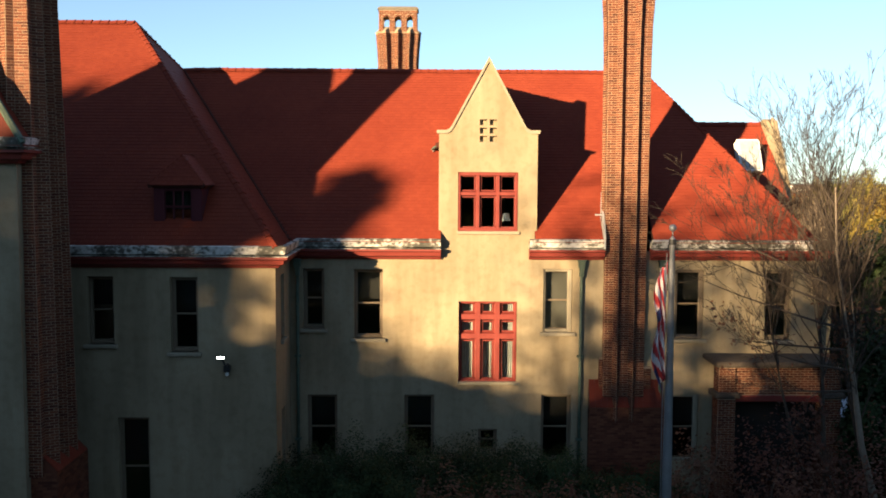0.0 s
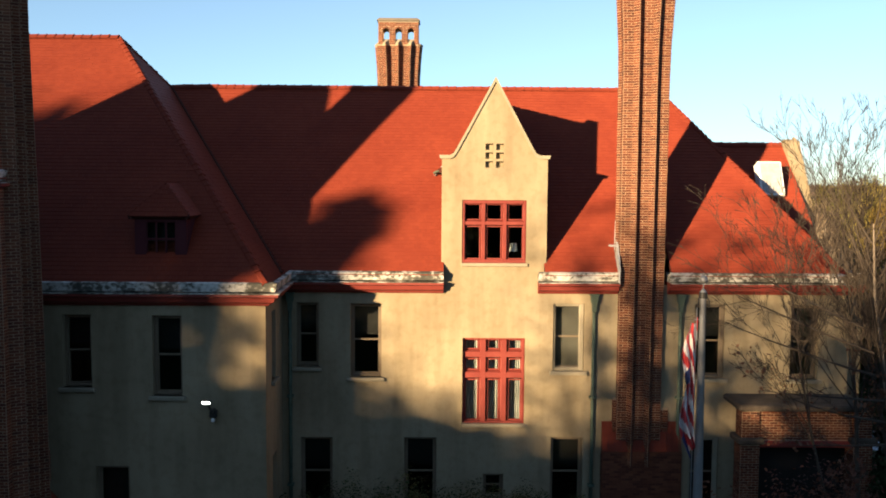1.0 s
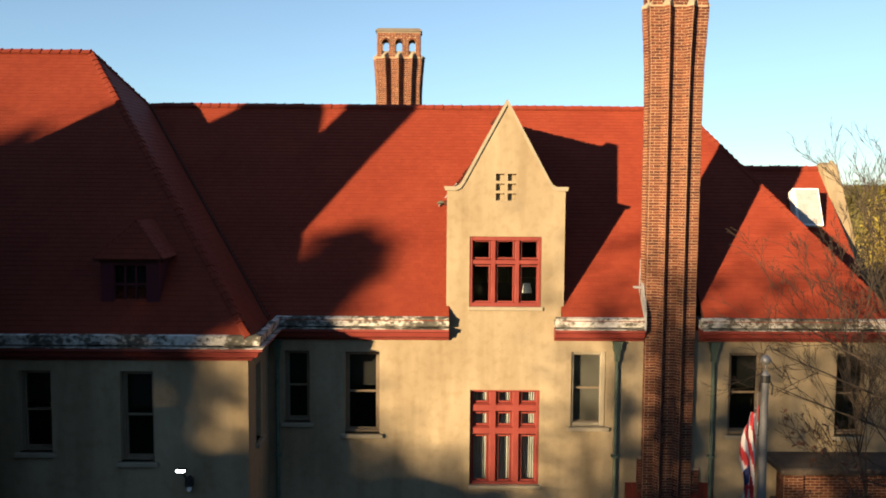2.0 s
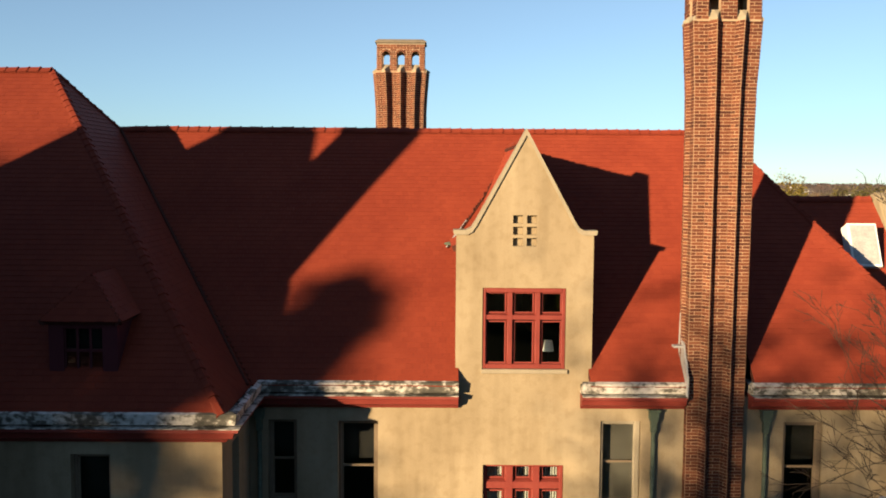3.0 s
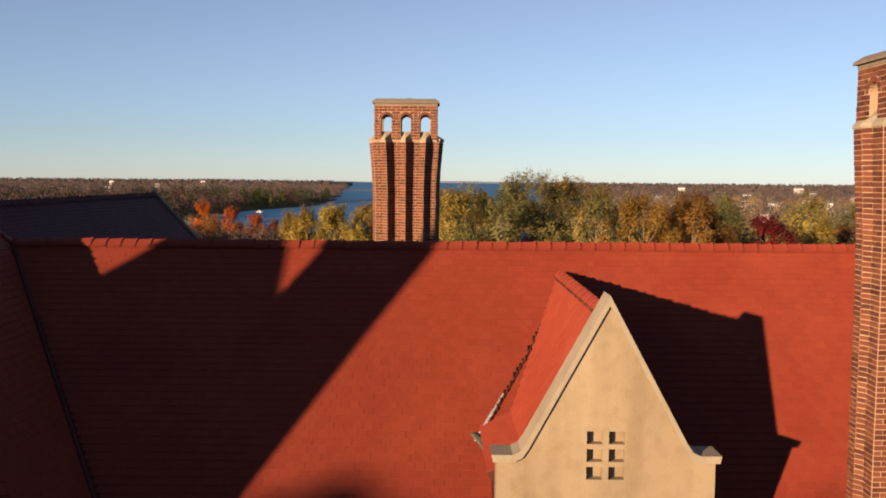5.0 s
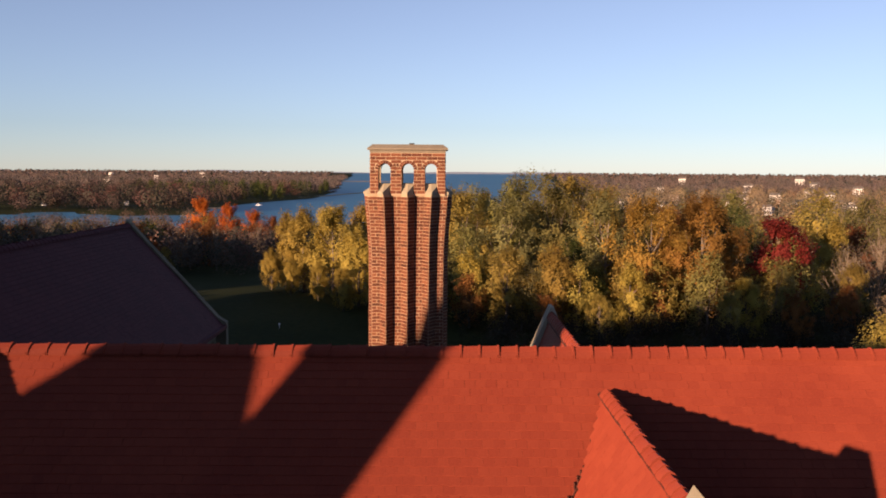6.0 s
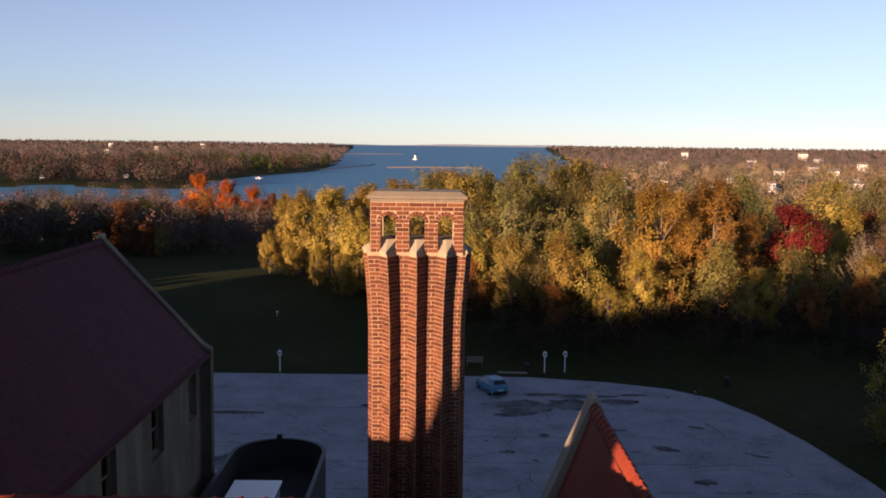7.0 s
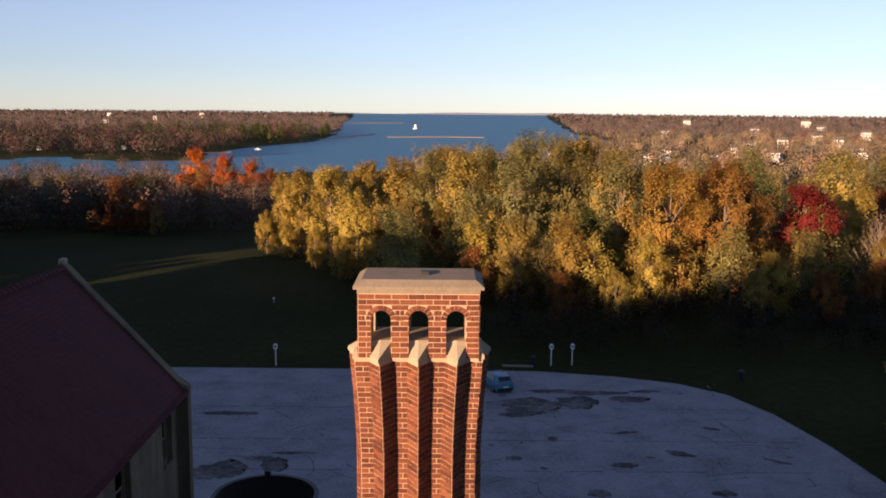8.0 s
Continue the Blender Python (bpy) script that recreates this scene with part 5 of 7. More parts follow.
tube(bm, [(e0, LWY - 0.3, ez + 0.05), (rx, LWY - 0.3 + fr, rz + 0.05)], [0.075, 0.075], 6)
part("verge", bm, COPPER, big, "verdigris copper hip roll")
eaves("eaves", [(-16.8, LWY + 0.25, 9.92), (-10.62, LWY + 0.25, 9.92), (-10.62, LWY + 0.5, 9.92)], "white gutter and red cornice of the big wing")

# ---------------------------------------------------------------- the long rear range
RX, RZ, REX, REZ, RY0, RY1 = -13.42, 13.18, -9.95, 9.45, 8.0, 25.7
rr = thing("roof_rear_range", (0, 0, 0), "long red tile roof of the rear range, shade put into its colour", "roof", kind="structure")
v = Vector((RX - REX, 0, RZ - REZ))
slope(rr, (REX, RY0, REZ), (0, 1, 0), v, [(0, 0), (RY1 - RY0, 0), (RY1 - RY0, v.length), (0, v.length)], TILE_SHADED)
slope(rr, (2 * RX - REX, RY1, REZ), (0, -1, 0), Vector((REX - RX, 0, RZ - REZ)), [(0, 0), (RY1 - RY0, 0), (RY1 - RY0, v.length), (0, v.length)], TILE_SHADED)
ridge(rr, (RX, RY1, RZ + 0.02), (RX, RY0, RZ + 0.02), cap_mesh(0.29, TILE_SHADED))
bm = holed_wall([(2 * RX - REX - 0.3, -3.5), (REX + 0.05, -3.5), (REX + 0.12, REZ + 0.1), (REX - 0.2, REZ + 0.3), (RX, RZ + 0.14), (2 * RX - REX + 0.2, REZ + 0.3), (2 * RX - REX - 0.3, REZ)], [], RY1, RY1 + 0.34)
tagged(part("wall_rear_gable_end", bm, DARKWALL), "stone coped gable end of the rear range", "wall", kind="structure")
part("apex_stone", boxed(RX - 0.10, RX + 0.10, RY1 + 0.03, RY1 + 0.31, RZ + 0.02, RZ + 0.22, 0.04), COPING, bpy.data.objects["wall_rear_gable_end"], "pale apex stone")
hl2 = [(16.8, 17.8, 7.5, 8.93), (20.55, 21.65, 7.45, 8.96), (24.3, 25.2, 7.45, 8.9), (16.8, 17.8, 3.4, 5.4), (20.55, 21.65, 3.4, 5.4)]
bm = holed_wall(rect(11.6, RY1, -3.6, REZ), [rect(*q) for q in hl2], 0, 0.4)
mx = Matrix(((0, -1, 0, -10.2), (1, 0, 0, 0), (0, 0, 1, 0), (0, 0, 0, 1)))
bmesh.ops.transform(bm, matrix=mx, verts=bm.verts)
tagged(part("wall_rear_range", bm, DARKWALL), "streaked darker brown stucco wall of the rear range", "wall", kind="structure")
tagged(part("wall_rear_range_far", boxed(-16.4, -16.0, 11.6, RY1, -3.6, REZ), STUCCO), "far wall of the rear range", "wall", kind="structure")
for q in hl2:
    window(*q, 0.0, "dark sash window in the rear range's wall", sill=False, m=mx)
bm = bmesh.new()
profile_run(bm, [(-10.0, RY1, REZ), (-10.0, 11.6, REZ)], [(-0.2, 0.02), (-0.2, -0.12), (-0.02, -0.14), (0.06, -0.02), (0.05, 0.02)])
tagged(part("eaves_board", bm, TILE_SHADED), "dark eaves gutter of the rear range", "gutter", kind="structure")

# rounded porch tower with a flat tar roof behind a parapet, and the air handler on it
pt = thing("porch_tower", (-7.95, 25.2, 0), "rounded rear porch with a dark parapet and tar roof", "porch", kind="structure")


def capsule(rx, y_back, y_front, n=18):
    pts = [(-rx, y_back), (rx, y_back)]
    return pts + [(rx * math.cos(a), y_front + rx * 0.95 * math.sin(a)) for a in [math.pi * i / n for i in range(n + 1)]]


bm = bmesh.new()
o, i_ = capsule(1.72, -6.0, 2.4), capsule(1.62, -5.9, 2.4)
for pa, pb, za, zb in ((o, o, -3.5, 5.25), (i_, i_, 4.1, 5.25)):
    lo = [bm.verts.new((x, y, za)) for x, y in pa]
    hi = [bm.verts.new((x, y, zb)) for x, y in pb]
    for k in range(len(lo)):
        j = (k + 1) % len(lo)
        bm.faces.new((lo[k], lo[j], hi[j], hi[k]))
part("parapet_wall", bm, TAR, pt, "dark rendered wall")
bm = bmesh.new()
a = [[bm.verts.new((x, y, z)) for x, y in p] for p, z in ((capsule(1.74, -6.02, 2.4), 5.24), (capsule(1.74, -6.02, 2.4), 5.30), (capsule(1.60, -5.88, 2.4), 5.30), (capsule(1.60, -5.88, 2.4), 5.24))]
for r, s in zip(a, a[1:] + a[:1]):
    for k in range(len(r)):
        j = (k + 1) % len(r)
        bm.faces.new((r[k], r[j], s[j], s[k]))
part("parapet_coping", bm, BLACK, pt, "dark metal coping")
bm = bmesh.new()
prism(bm, capsule(1.66, -5.95, 2.4), 3.9, 4.1)
part("flat_roof", bm, TAR, pt, "black tar roof")
part("finial", boxed(-0.32, -0.12, 3.9, 4.06, 5.28, 5.46, 0.02), BLACK, pt)
ac = thing("air_handler", (-7.62, 21.75, 4.1), "grey metal air handler box on the porch roof", "machine")
part("cabinet", boxed(-0.66, 0.66, -0.7, 0.7, 0.06, 2.08, 0.02), STEEL, ac)
for x in (-0.5, 0.5):
    part("foot", boxed(x - 0.05, x + 0.05, -0.6, 0.6, 0, 0.06), BLACK, ac)
part("lid", boxed(-0.72, 0.72, -0.76, 0.76, 2.08, 2.14, 0.01), WHITE, ac, "pale metal lid")

# ---------------------------------------------------------------- brick porch by the tree
po = thing("porch", (0, 0, 0), "low brick porch with a stone cornice under the tree", "porch", kind="structure")
for x in (6.95, 9.85):
    w, d = 0.24, 0.24
    pr = bmesh.new()
    box(pr, x - w, x + w, -1.0 - d, -1.0 + d, -0.2, 3.15)
    part("pier_core", pr, MORTAR, po)
    vs, fs = brick_field(courses(lambda z: [(x - w, -1 - d), (x + w, -1 - d), (x + w, -1 + d), (x - w, -1 + d)], 0, 3.12))
    tagged(part("pier_brickwork", mesh("pier_brickwork", vs, fs.tolist(), BRICK), None, po), kind="stuff")
    part("capital", boxed(x - 0.34, x + 0.34, -1.34, -0.66, 3.12, 3.28, 0.03), DARKSTONE, po, "dark stone capital")
    vs, fs = brick_field(courses(lambda z: [(x - 0.22, -1.22), (x + 0.22, -1.22), (x + 0.22, -0.78), (x - 0.22, -0.78)], 3.28, 3.98))
    tagged(part("block_brickwork", mesh("block_brickwork", vs, fs.tolist(), BRICK), None, po), kind="stuff")
    part("block_core", boxed(x - 0.22, x + 0.22, -1.22, -0.78, 3.28, 3.98), MORTAR, po)
part("parapet_core", boxed(7.17, 9.63, -1.12, -0.85, 3.18, 3.98), MORTAR, po)
vs, fs = brick_field(courses(lambda z: [(7.17, -1.12), (9.63, -1.12)], 3.2, 3.96, closed=False))
tagged(part("parapet_brickwork", mesh("parapet_brickwork", vs, fs.tolist(), BRICK), None, po), kind="stuff")
part("cornice", boxed(6.62, 9.9, -1.36, 0.0, 3.98, 4.14, 0.04), DARKSTONE, po, "dark weathered stone cornice")
part("lintel", boxed(7.19, 9.61, -1.16, -0.88, 3.0, 3.18, 0.02), RED, po, "red painted lintel")
# added near-black sheet for the shade inside the porch
part("inner_wall", boxed(7.0, 9.8, -0.5, -0.45, -0.2, 3.2), DARK, po)

# ---------------------------------------------------------------- flagpole and flag
fp = thing("flagpole", (3.23, -9.2, 0), "tapered grey metal flagpole with a ball finial", "flagpole")
bm = bmesh.new()
tube(bm, [(0, 0, -0.1), (0, 0, 4.0), (0, 0, 7.85), (0, 0, 7.9), (0, 0, 8.0), (0, 0, 8.06)], [0.105, 0.085, 0.048, 0.060, 0.056, 0.012], 14)
part("pole", bm, STEEL, fp, smooth=True)
bm = bmesh.new()
bmesh.ops.create_uvsphere(bm, u_segments=16, v_segments=10, radius=0.068, matrix=Matrix.Translation((0, 0, 8.205)))
tube(bm, [(0, 0, 8.04), (0, 0, 8.16)], [0.012, 0.012], 6)
part("ball_finial", bm, STEEL, fp, "dull grey ball", smooth=True)
bm = bmesh.new()
tube(bm, [(-0.10, -0.02, 7.75), (-0.12, -0.02, 5.0), (-0.11, -0.02, 1.4)], [0.008] * 3, 5)
part("halyard", bm, STEEL, fp, "thin grey rope")
bm = bmesh.new()
tube(bm, [(0, 0, 7.90), (0, 0, 8.0)], [0.070, 0.066], 12)
tube(bm, [(0.05, -0.05, 7.93), (0.085, -0.06, 7.86), (0.078, -0.05, 7.74)], [0.010] * 3, 5)
tube(bm, [(-0.05, -0.05, 7.93), (-0.088, -0.05, 7.90), (-0.085, -0.04, 7.78)], [0.012] * 3, 5)
part("truck", bm, BLACK, fp, "dark pulley head with rope ends")
flag = thing("flag", (3.23, -9.2, 0), "limp striped red, white and blue flag hanging from the pole", "flag")
nu, nv = 40, 44
grid = []
for j in range(nv + 1):
    b = j / nv
    for i in range(nu + 1):
        a = i / nu
        fold = math.sin(a * 15 + b * 2.2) * 0.055 + math.sin(a * 29 + b * 5) * 0.02
        wide_ = 0.06 + 0.26 * math.sin(math.pi * min(1, 0.12 + b * 0.85)) ** 0.8
        x = -0.09 - wide_ * a * (0.75 + 0.25 * math.sin(b * 9 + 1))
        z = 7.60 - 2.05 * b - 0.28 * a - 0.05 * math.sin(a * 8)
        grid.append((x, -0.04 + fold * (0.4 + b), z))
me = mesh("cloth", grid, [(j * (nu + 1) + i, j * (nu + 1) + i + 1, (j + 1) * (nu + 1) + i + 1, (j + 1) * (nu + 1) + i) for j in range(nv) for i in range(nu)], [FLAGRED, FLAGWHITE, FLAGBLUE], True)
for p in me.polygons:
    j, i = divmod(p.index, nu)
    s = int((j / nv * 9.5 + i / nu * 5.5))
    p.material_index = 2 if (j / nv > 0.80 and i / nu > 0.78) or (0.30 < j / nv < 0.42 and i / nu > 0.6) else s % 2
cl = part("cloth", me, None, flag)
sol = cl.modifiers.new("thick", "SOLIDIFY")
sol.thickness = 0.003
bm = bmesh.new()
for z in (7.55, 5.60):
    tube(bm, [(-0.14, -0.03, z), (-0.05, 0, z)], [0.012, 0.012], 6)
part("clip", bm, STEEL, flag)

# ---------------------------------------------------------------- floodlight on the wing's wall
fl2 = thing("floodlight", (-6.42, -2.36, 4.28), "small lit white floodlight on a bracket on the wing wall", "floodlight")
part("bracket", boxed(-0.03, 0.03, -0.22, 0.0, -0.06, 0.0), BLACK, fl2)
part("junction_box", boxed(-0.08, 0.08, -0.16, 0.0, -0.20, -0.04, 0.01), BLACK, fl2)
bm = bmesh.new()
tube(bm, [(-0.02, -0.2, -0.02), (-0.05, -0.3, 0.12), (-0.1, -0.34, 0.2)], [0.025] * 3, 6)
part("arm", bm, BLACK, fl2)
part("housing", boxed(-0.19, 0.02, -0.42, -0.30, 0.19, 0.27, 0.015), BLACK, fl2)
EMIT = bpy.data.materials.new("lit_lamp")
EMIT.use_nodes = True
EMIT.node_tree.nodes["Principled BSDF"].inputs["Emission Color"].default_value = (1, 0.97, 0.85, 1)
EMIT.node_tree.nodes["Principled BSDF"].inputs["Emission Strength"].default_value = 5
part("lens", boxed(-0.175, 0.005, -0.43, -0.42, 0.205, 0.255), EMIT, fl2, "glowing white lens")
part("sensor", boxed(-0.05, 0.04, -0.12, -0.03, -0.32, -0.22, 0.02), WHITE, fl2, "small white sensor")


# ---------------------------------------------------------------- court furniture and the car
def sign(x, y, label):
    s = thing("sign_post", (x, y, -3.5), label, "sign", group="white signs by the court")
    part("post", boxed(-0.045, 0.045, -0.045, 0.045, 0, 1.5, 0.008), WHITE, s)
    bm = bmesh.new()
    prism(bm, [(0.19 * math.cos(a), 0.27 * math.sin(a)) for a in [2 * math.pi * i / 20 for i in range(20)]], -0.03, 0.03)
    bmesh.ops.transform(bm, matrix=Matrix.Translation((0, -0.09, 1.66)) @ Matrix.Rotation(math.pi / 2, 4, "X"), verts=bm.verts)
    part("plate", bm, WHITE, s, "white oval plate")
    part("lettering_bar", boxed(-0.12, 0.12, -0.128, -0.124, 1.60, 1.72), BLACK, s, "dark symbol block")
    return s


sign(-15.95, 72.6, "white post with an oval sign at the lawn's edge")
sign(7.15, 73.2, "white post with an oval sign before the woods")
sign(8.95, 73.4, "white post with an oval sign before the woods")
bl = thing("bollard", (5.6, 73.0, -3.5), "squat dark bollard at the court's edge", "bollard")
bm = bmesh.new()
tube(bm, [(0, 0, 0), (0, 0, 0.9), (0, 0, 0.95), (0, 0, 1.1)], [0.28, 0.28, 0.34, 0.2], 12)
part("body", bm, BLACK, bl)
bl.scale = (0.75, 0.75, 0.8)
bl2 = copy_thing(bl, pose(21.9, 69.2, -3.5))
bl2["label"] = "squat dark post where the court's edge curves"
beam = part("kerb_beam", boxed(-1.3, 1.3, -0.09, 0.09, -0.0, 0.16, 0.02), COPING)
tagged(beam, "long pale kerb beam beside the car", "kerb")
beam.matrix_basis = pose(4.3, 72.7, -3.5, 0, 0, -4)
bn = thing("bench", (1.1, 75.2, -3.5), "small weathered bench on the lawn's edge", "bench")
part("seat", boxed(-0.75, 0.75, -0.2, 0.2, 0.40, 0.46, 0.01), SLAB, bn)
part("backrest", boxed(-0.75, 0.75, 0.18, 0.23, 0.46, 0.85, 0.01), SLAB, bn)
for x in (-0.65, 0.65):
    part("leg", boxed(x - 0.04, x + 0.04, -0.18, 0.18, 0, 0.40), SLAB, bn)
bo = thing("marker_ball", (-20.6, 97.0, -3.5), "small white marker ball on a stake in the lawn", "marker")
bm = bmesh.new()
tube(bm, [(0, 0, 0), (0, 0, 0.45)], [0.03, 0.03], 6)
part("stake", bm, WHITE, bo)
bm = bmesh.new()
bmesh.ops.create_icosphere(bm, subdivisions=2, radius=0.13, matrix=Matrix.Translation((0, 0, 0.52)))
part("ball", bm, WHITE, bo, smooth=True)


def car(x, y, turn):
    c = thing("car", (x, y, -3.45), "bright blue hatchback car parked on the court", "car", turn=turn)
    # stations along the car from tail to nose: y, half width, sill, belt, roof half width, roof
    st = [(-2.08, 0.72, 0.42, 0.86, 0.60, 0.90), (-2.0, 0.84, 0.30, 0.98, 0.62, 1.12), (-1.55, 0.89, 0.22, 1.02, 0.62, 1.46), (-0.6, 0.90, 0.20, 0.98, 0.64, 1.53), (0.3, 0.90, 0.20, 0.95, 0.62, 1.48), (0.95, 0.90, 0.20, 0.93, 0.66, 1.06), (1.2, 0.89, 0.22, 0.90, 0.70, 0.94), (1.85, 0.84, 0.26, 0.76, 0.66, 0.80), (2.12, 0.70, 0.36, 0.62, 0.55, 0.66)]
    bm = bmesh.new()
    rings = []
    for yy, w, s, b, rw, r in st:
        rings.append([bm.verts.new(p) for p in ((-w * 0.92, yy, s), (w * 0.92, yy, s), (w, yy, (s + b) / 2), (w * 0.97, yy, b), (rw, yy, r), (-rw, yy, r), (-w * 0.97, yy, b), (-w, yy, (s + b) / 2))])
    for a, b in zip(rings, rings[1:]):
        for i in range(8):
            bm.faces.new((a[i], a[(i + 1) % 8], b[(i + 1) % 8], b[i]))
    bm.faces.new(rings[0][::-1])
    bm.faces.new(rings[-1])
    body = part("body", bm, CARPAINT, c, smooth=True)
    bv = body.modifiers.new("round", "BEVEL")
    bv.width, bv.segments, bv.limit_method = 0.05, 2, "ANGLE"

    def quad(nm, pts, mat, off, label=""):
        b = bmesh.new()
        f = b.faces.new([b.verts.new(p) for p in pts])
        ex = bmesh.ops.extrude_face_region(b, geom=[f])
        bmesh.ops.translate(b, vec=off, verts=[v for v in ex["geom"] if isinstance(v, bmesh.types.BMVert)])
        part(nm, b, mat, c, label)

    quad("rear_window", [(-0.56, -1.99, 1.14), (0.56, -1.99, 1.14), (0.54, -1.66, 1.42), (-0.54, -1.66, 1.42)], CARGLASS, (0, -0.045, 0.03), "dark rear window")
    quad("windscreen", [(-0.60, 0.92, 1.08), (0.60, 0.92, 1.08), (0.56, 0.38, 1.44), (-0.56, 0.38, 1.44)], CARGLASS, (0, 0.03, 0.045))
    for s in (-1, 1):
        quad("side_window", [(s * 0.86, -1.35, 1.03), (s * 0.86, 0.62, 0.99), (s * 0.655, 0.22, 1.44), (s * 0.655, -1.2, 1.46)], CARGLASS, (s * 0.03, 0, 0.015), "dark side glass")
        quad("tail_light", [(s * 0.80, -2.01, 0.84), (s * 0.58, -2.05, 0.84), (s * 0.58, -2.03, 0.98), (s * 0.80, -2.0, 0.98)], FLAGRED, (0, -0.04, 0), "red tail light")
        quad("headlight", [(s * 0.72, 1.98, 0.58), (s * 0.45, 2.06, 0.58), (s * 0.45, 2.02, 0.70), (s * 0.72, 1.94, 0.70)], WHITE, (0, 0.05, 0))
        for yy in (-1.3, 1.3):
            b = bmesh.new()
            tube(b, [(s * 0.70, yy, 0.31), (s * 0.91, yy, 0.31)], [0.31, 0.31], 20)
            w = part("wheel", b, RUBBER, c, "black tyre")
            b = bmesh.new()
            tube(b, [(s * 0.90, yy, 0.31), (s * 0.925, yy, 0.31)], [0.20, 0.18], 12)
            part("rim", b, STEEL, w)
    part("number_plate", boxed(-0.26, 0.26, -2.11, -2.085, 0.55, 0.67), WHITE, c)
    part("bumper", boxed(-0.74, 0.74, -2.14, -2.0, 0.32, 0.50, 0.03), BLACK, c, "black rear bumper")
    part("roof_aerial", boxed(-0.012, 0.012, -1.3, -1.26, 1.5, 1.68), BLACK, c)
    return c


small = car(2.15, 67.0, 20)
small.scale = (0.86, 0.86, 0.86)


# ---------------------------------------------------------------- foliage
def leaf_quads(r, centres, size, out=None, loose=0.5):
    """One leaf for each centre, turned at random, or roughly outwards along out."""
    k = len(centres)
    n = r.normal(size=(k, 3))
    n /= np.linalg.norm(n, axis=1)[:, None]
    if out is not None:
        n = n * loose + out / (np.linalg.norm(out, axis=1)[:, None] + 1e-6)
    a = r.normal(size=(k, 3))
    a -= n * (np.sum(a * n, axis=1) / np.sum(n * n, axis=1))[:, None]
    a /= np.linalg.norm(a, axis=1)[:, None]
    b = np.cross(n, a)
    b /= np.linalg.norm(b, axis=1)[:, None]
    s = (size * r.uniform(0.55, 1.3, k))[:, None]
    w = (0.55 + 0.35 * r.random(k))[:, None]
    v = np.stack([centres - a * s - b * s * w * 0.4, centres + a * s * 0.1 - b * s * w, centres + a * s, centres + a * s * 0.05 + b * s * w], axis=1)
    return v.reshape(-1, 3), np.arange(4 * k).reshape(-1, 4)


def crown_points(r, h, rad, low, clumps, per, spread_):
    """Points of an uneven crown: lobes round the axis, clumps on the lobes, leaves in the clumps."""
    lobes = []
    for i in range(46):
        a = r.uniform(0, 2 * math.pi)
        t = r.uniform(0, 1) ** 0.85
        q = rad * (0.80 * math.sin(math.pi * (0.16 + 0.78 * t)) ** 0.75) * r.uniform(0.35, 1.12)
        lobes.append((q * math.cos(a), q * math.sin(a), low + (h - low) * (0.08 + 0.80 * t), rad * r.uniform(0.11, 0.25)))
    for i in range(7):
        # uneven leaders that stand up out of the crown
        a, q = r.uniform(0, 2 * math.pi), rad * r.uniform(0.0, 0.42)
        lobes.append((q * math.cos(a), q * math.sin(a), h * r.uniform(0.86, 0.99), rad * r.uniform(0.09, 0.17)))
    lobes = np.array(lobes)
    pick = lobes[r.integers(0, len(lobes), clumps)]
    d = r.normal(size=(clumps, 3))
    d /= np.linalg.norm(d, axis=1)[:, None]
    c = pick[:, :3] + d * (pick[:, 3] * r.uniform(0.3, 1.25, clumps))[:, None] * np.array((1, 1, 1.35))
    c = c[c[:, 2] > low * 0.75]
    p = np.repeat(c, per, axis=0) + r.normal(size=(len(c) * per, 3)) * spread_ * np.array((0.75, 0.75, 1.0))
    return c, p


def limbs(r, bm, h, rad, low, tips, thick, twist=0.35):
    base = [(0, 0, -0.3)]
    n = 6
    x = y = 0.0
    for i in range(1, n + 1):
        x += r.normal(0, twist * 0.4)
        y += r.normal(0, twist * 0.4)
        base.append((x, y, h * 0.82 * i / n))
    tube(bm, base, [thick * (1.25 if i == 0 else 1 - 0.85 * i / n) for i in range(n + 1)], 8)
    for t in tips:
        k = min(n - 1, max(1, int((t[2] - rad * 0.55) / (h * 0.82) * n)))
        s = np.array(base[k])
        m = s * 0.45 + np.array(t) * 0.55 + np.array((0, 0, -0.10 * rad)) + r.normal(0, 0.25, 3)
        tube(bm, [tuple(s), tuple(m), tuple(t)], [thick * 0.34, thick * 0.18, 0.03], 5, cap=False)


def tree(name, seed, h, rad, low, mat, clumps=230, per=24, size=0.25, label="", group="", thick=0.24, bark=BARK, nlimbs=22, spread_=0.42):
    r = np.random.default_rng(seed)
    t = thing(name, (0, 0, 0), label, "tree", group)
    c, p = crown_points(r, h, rad, low, clumps, per, spread_)
    bm = bmesh.new()
    limbs(r, bm, h, rad, low, c[r.integers(0, len(c), nlimbs)], thick)
    part("trunk", bm, bark, t, smooth=True)
    v, f = leaf_quads(r, p, size, p - np.array((0, 0, low + (h - low) * 0.42)))
    part("crown", mesh("crown", v, f.tolist(), mat), None, t)
    return t


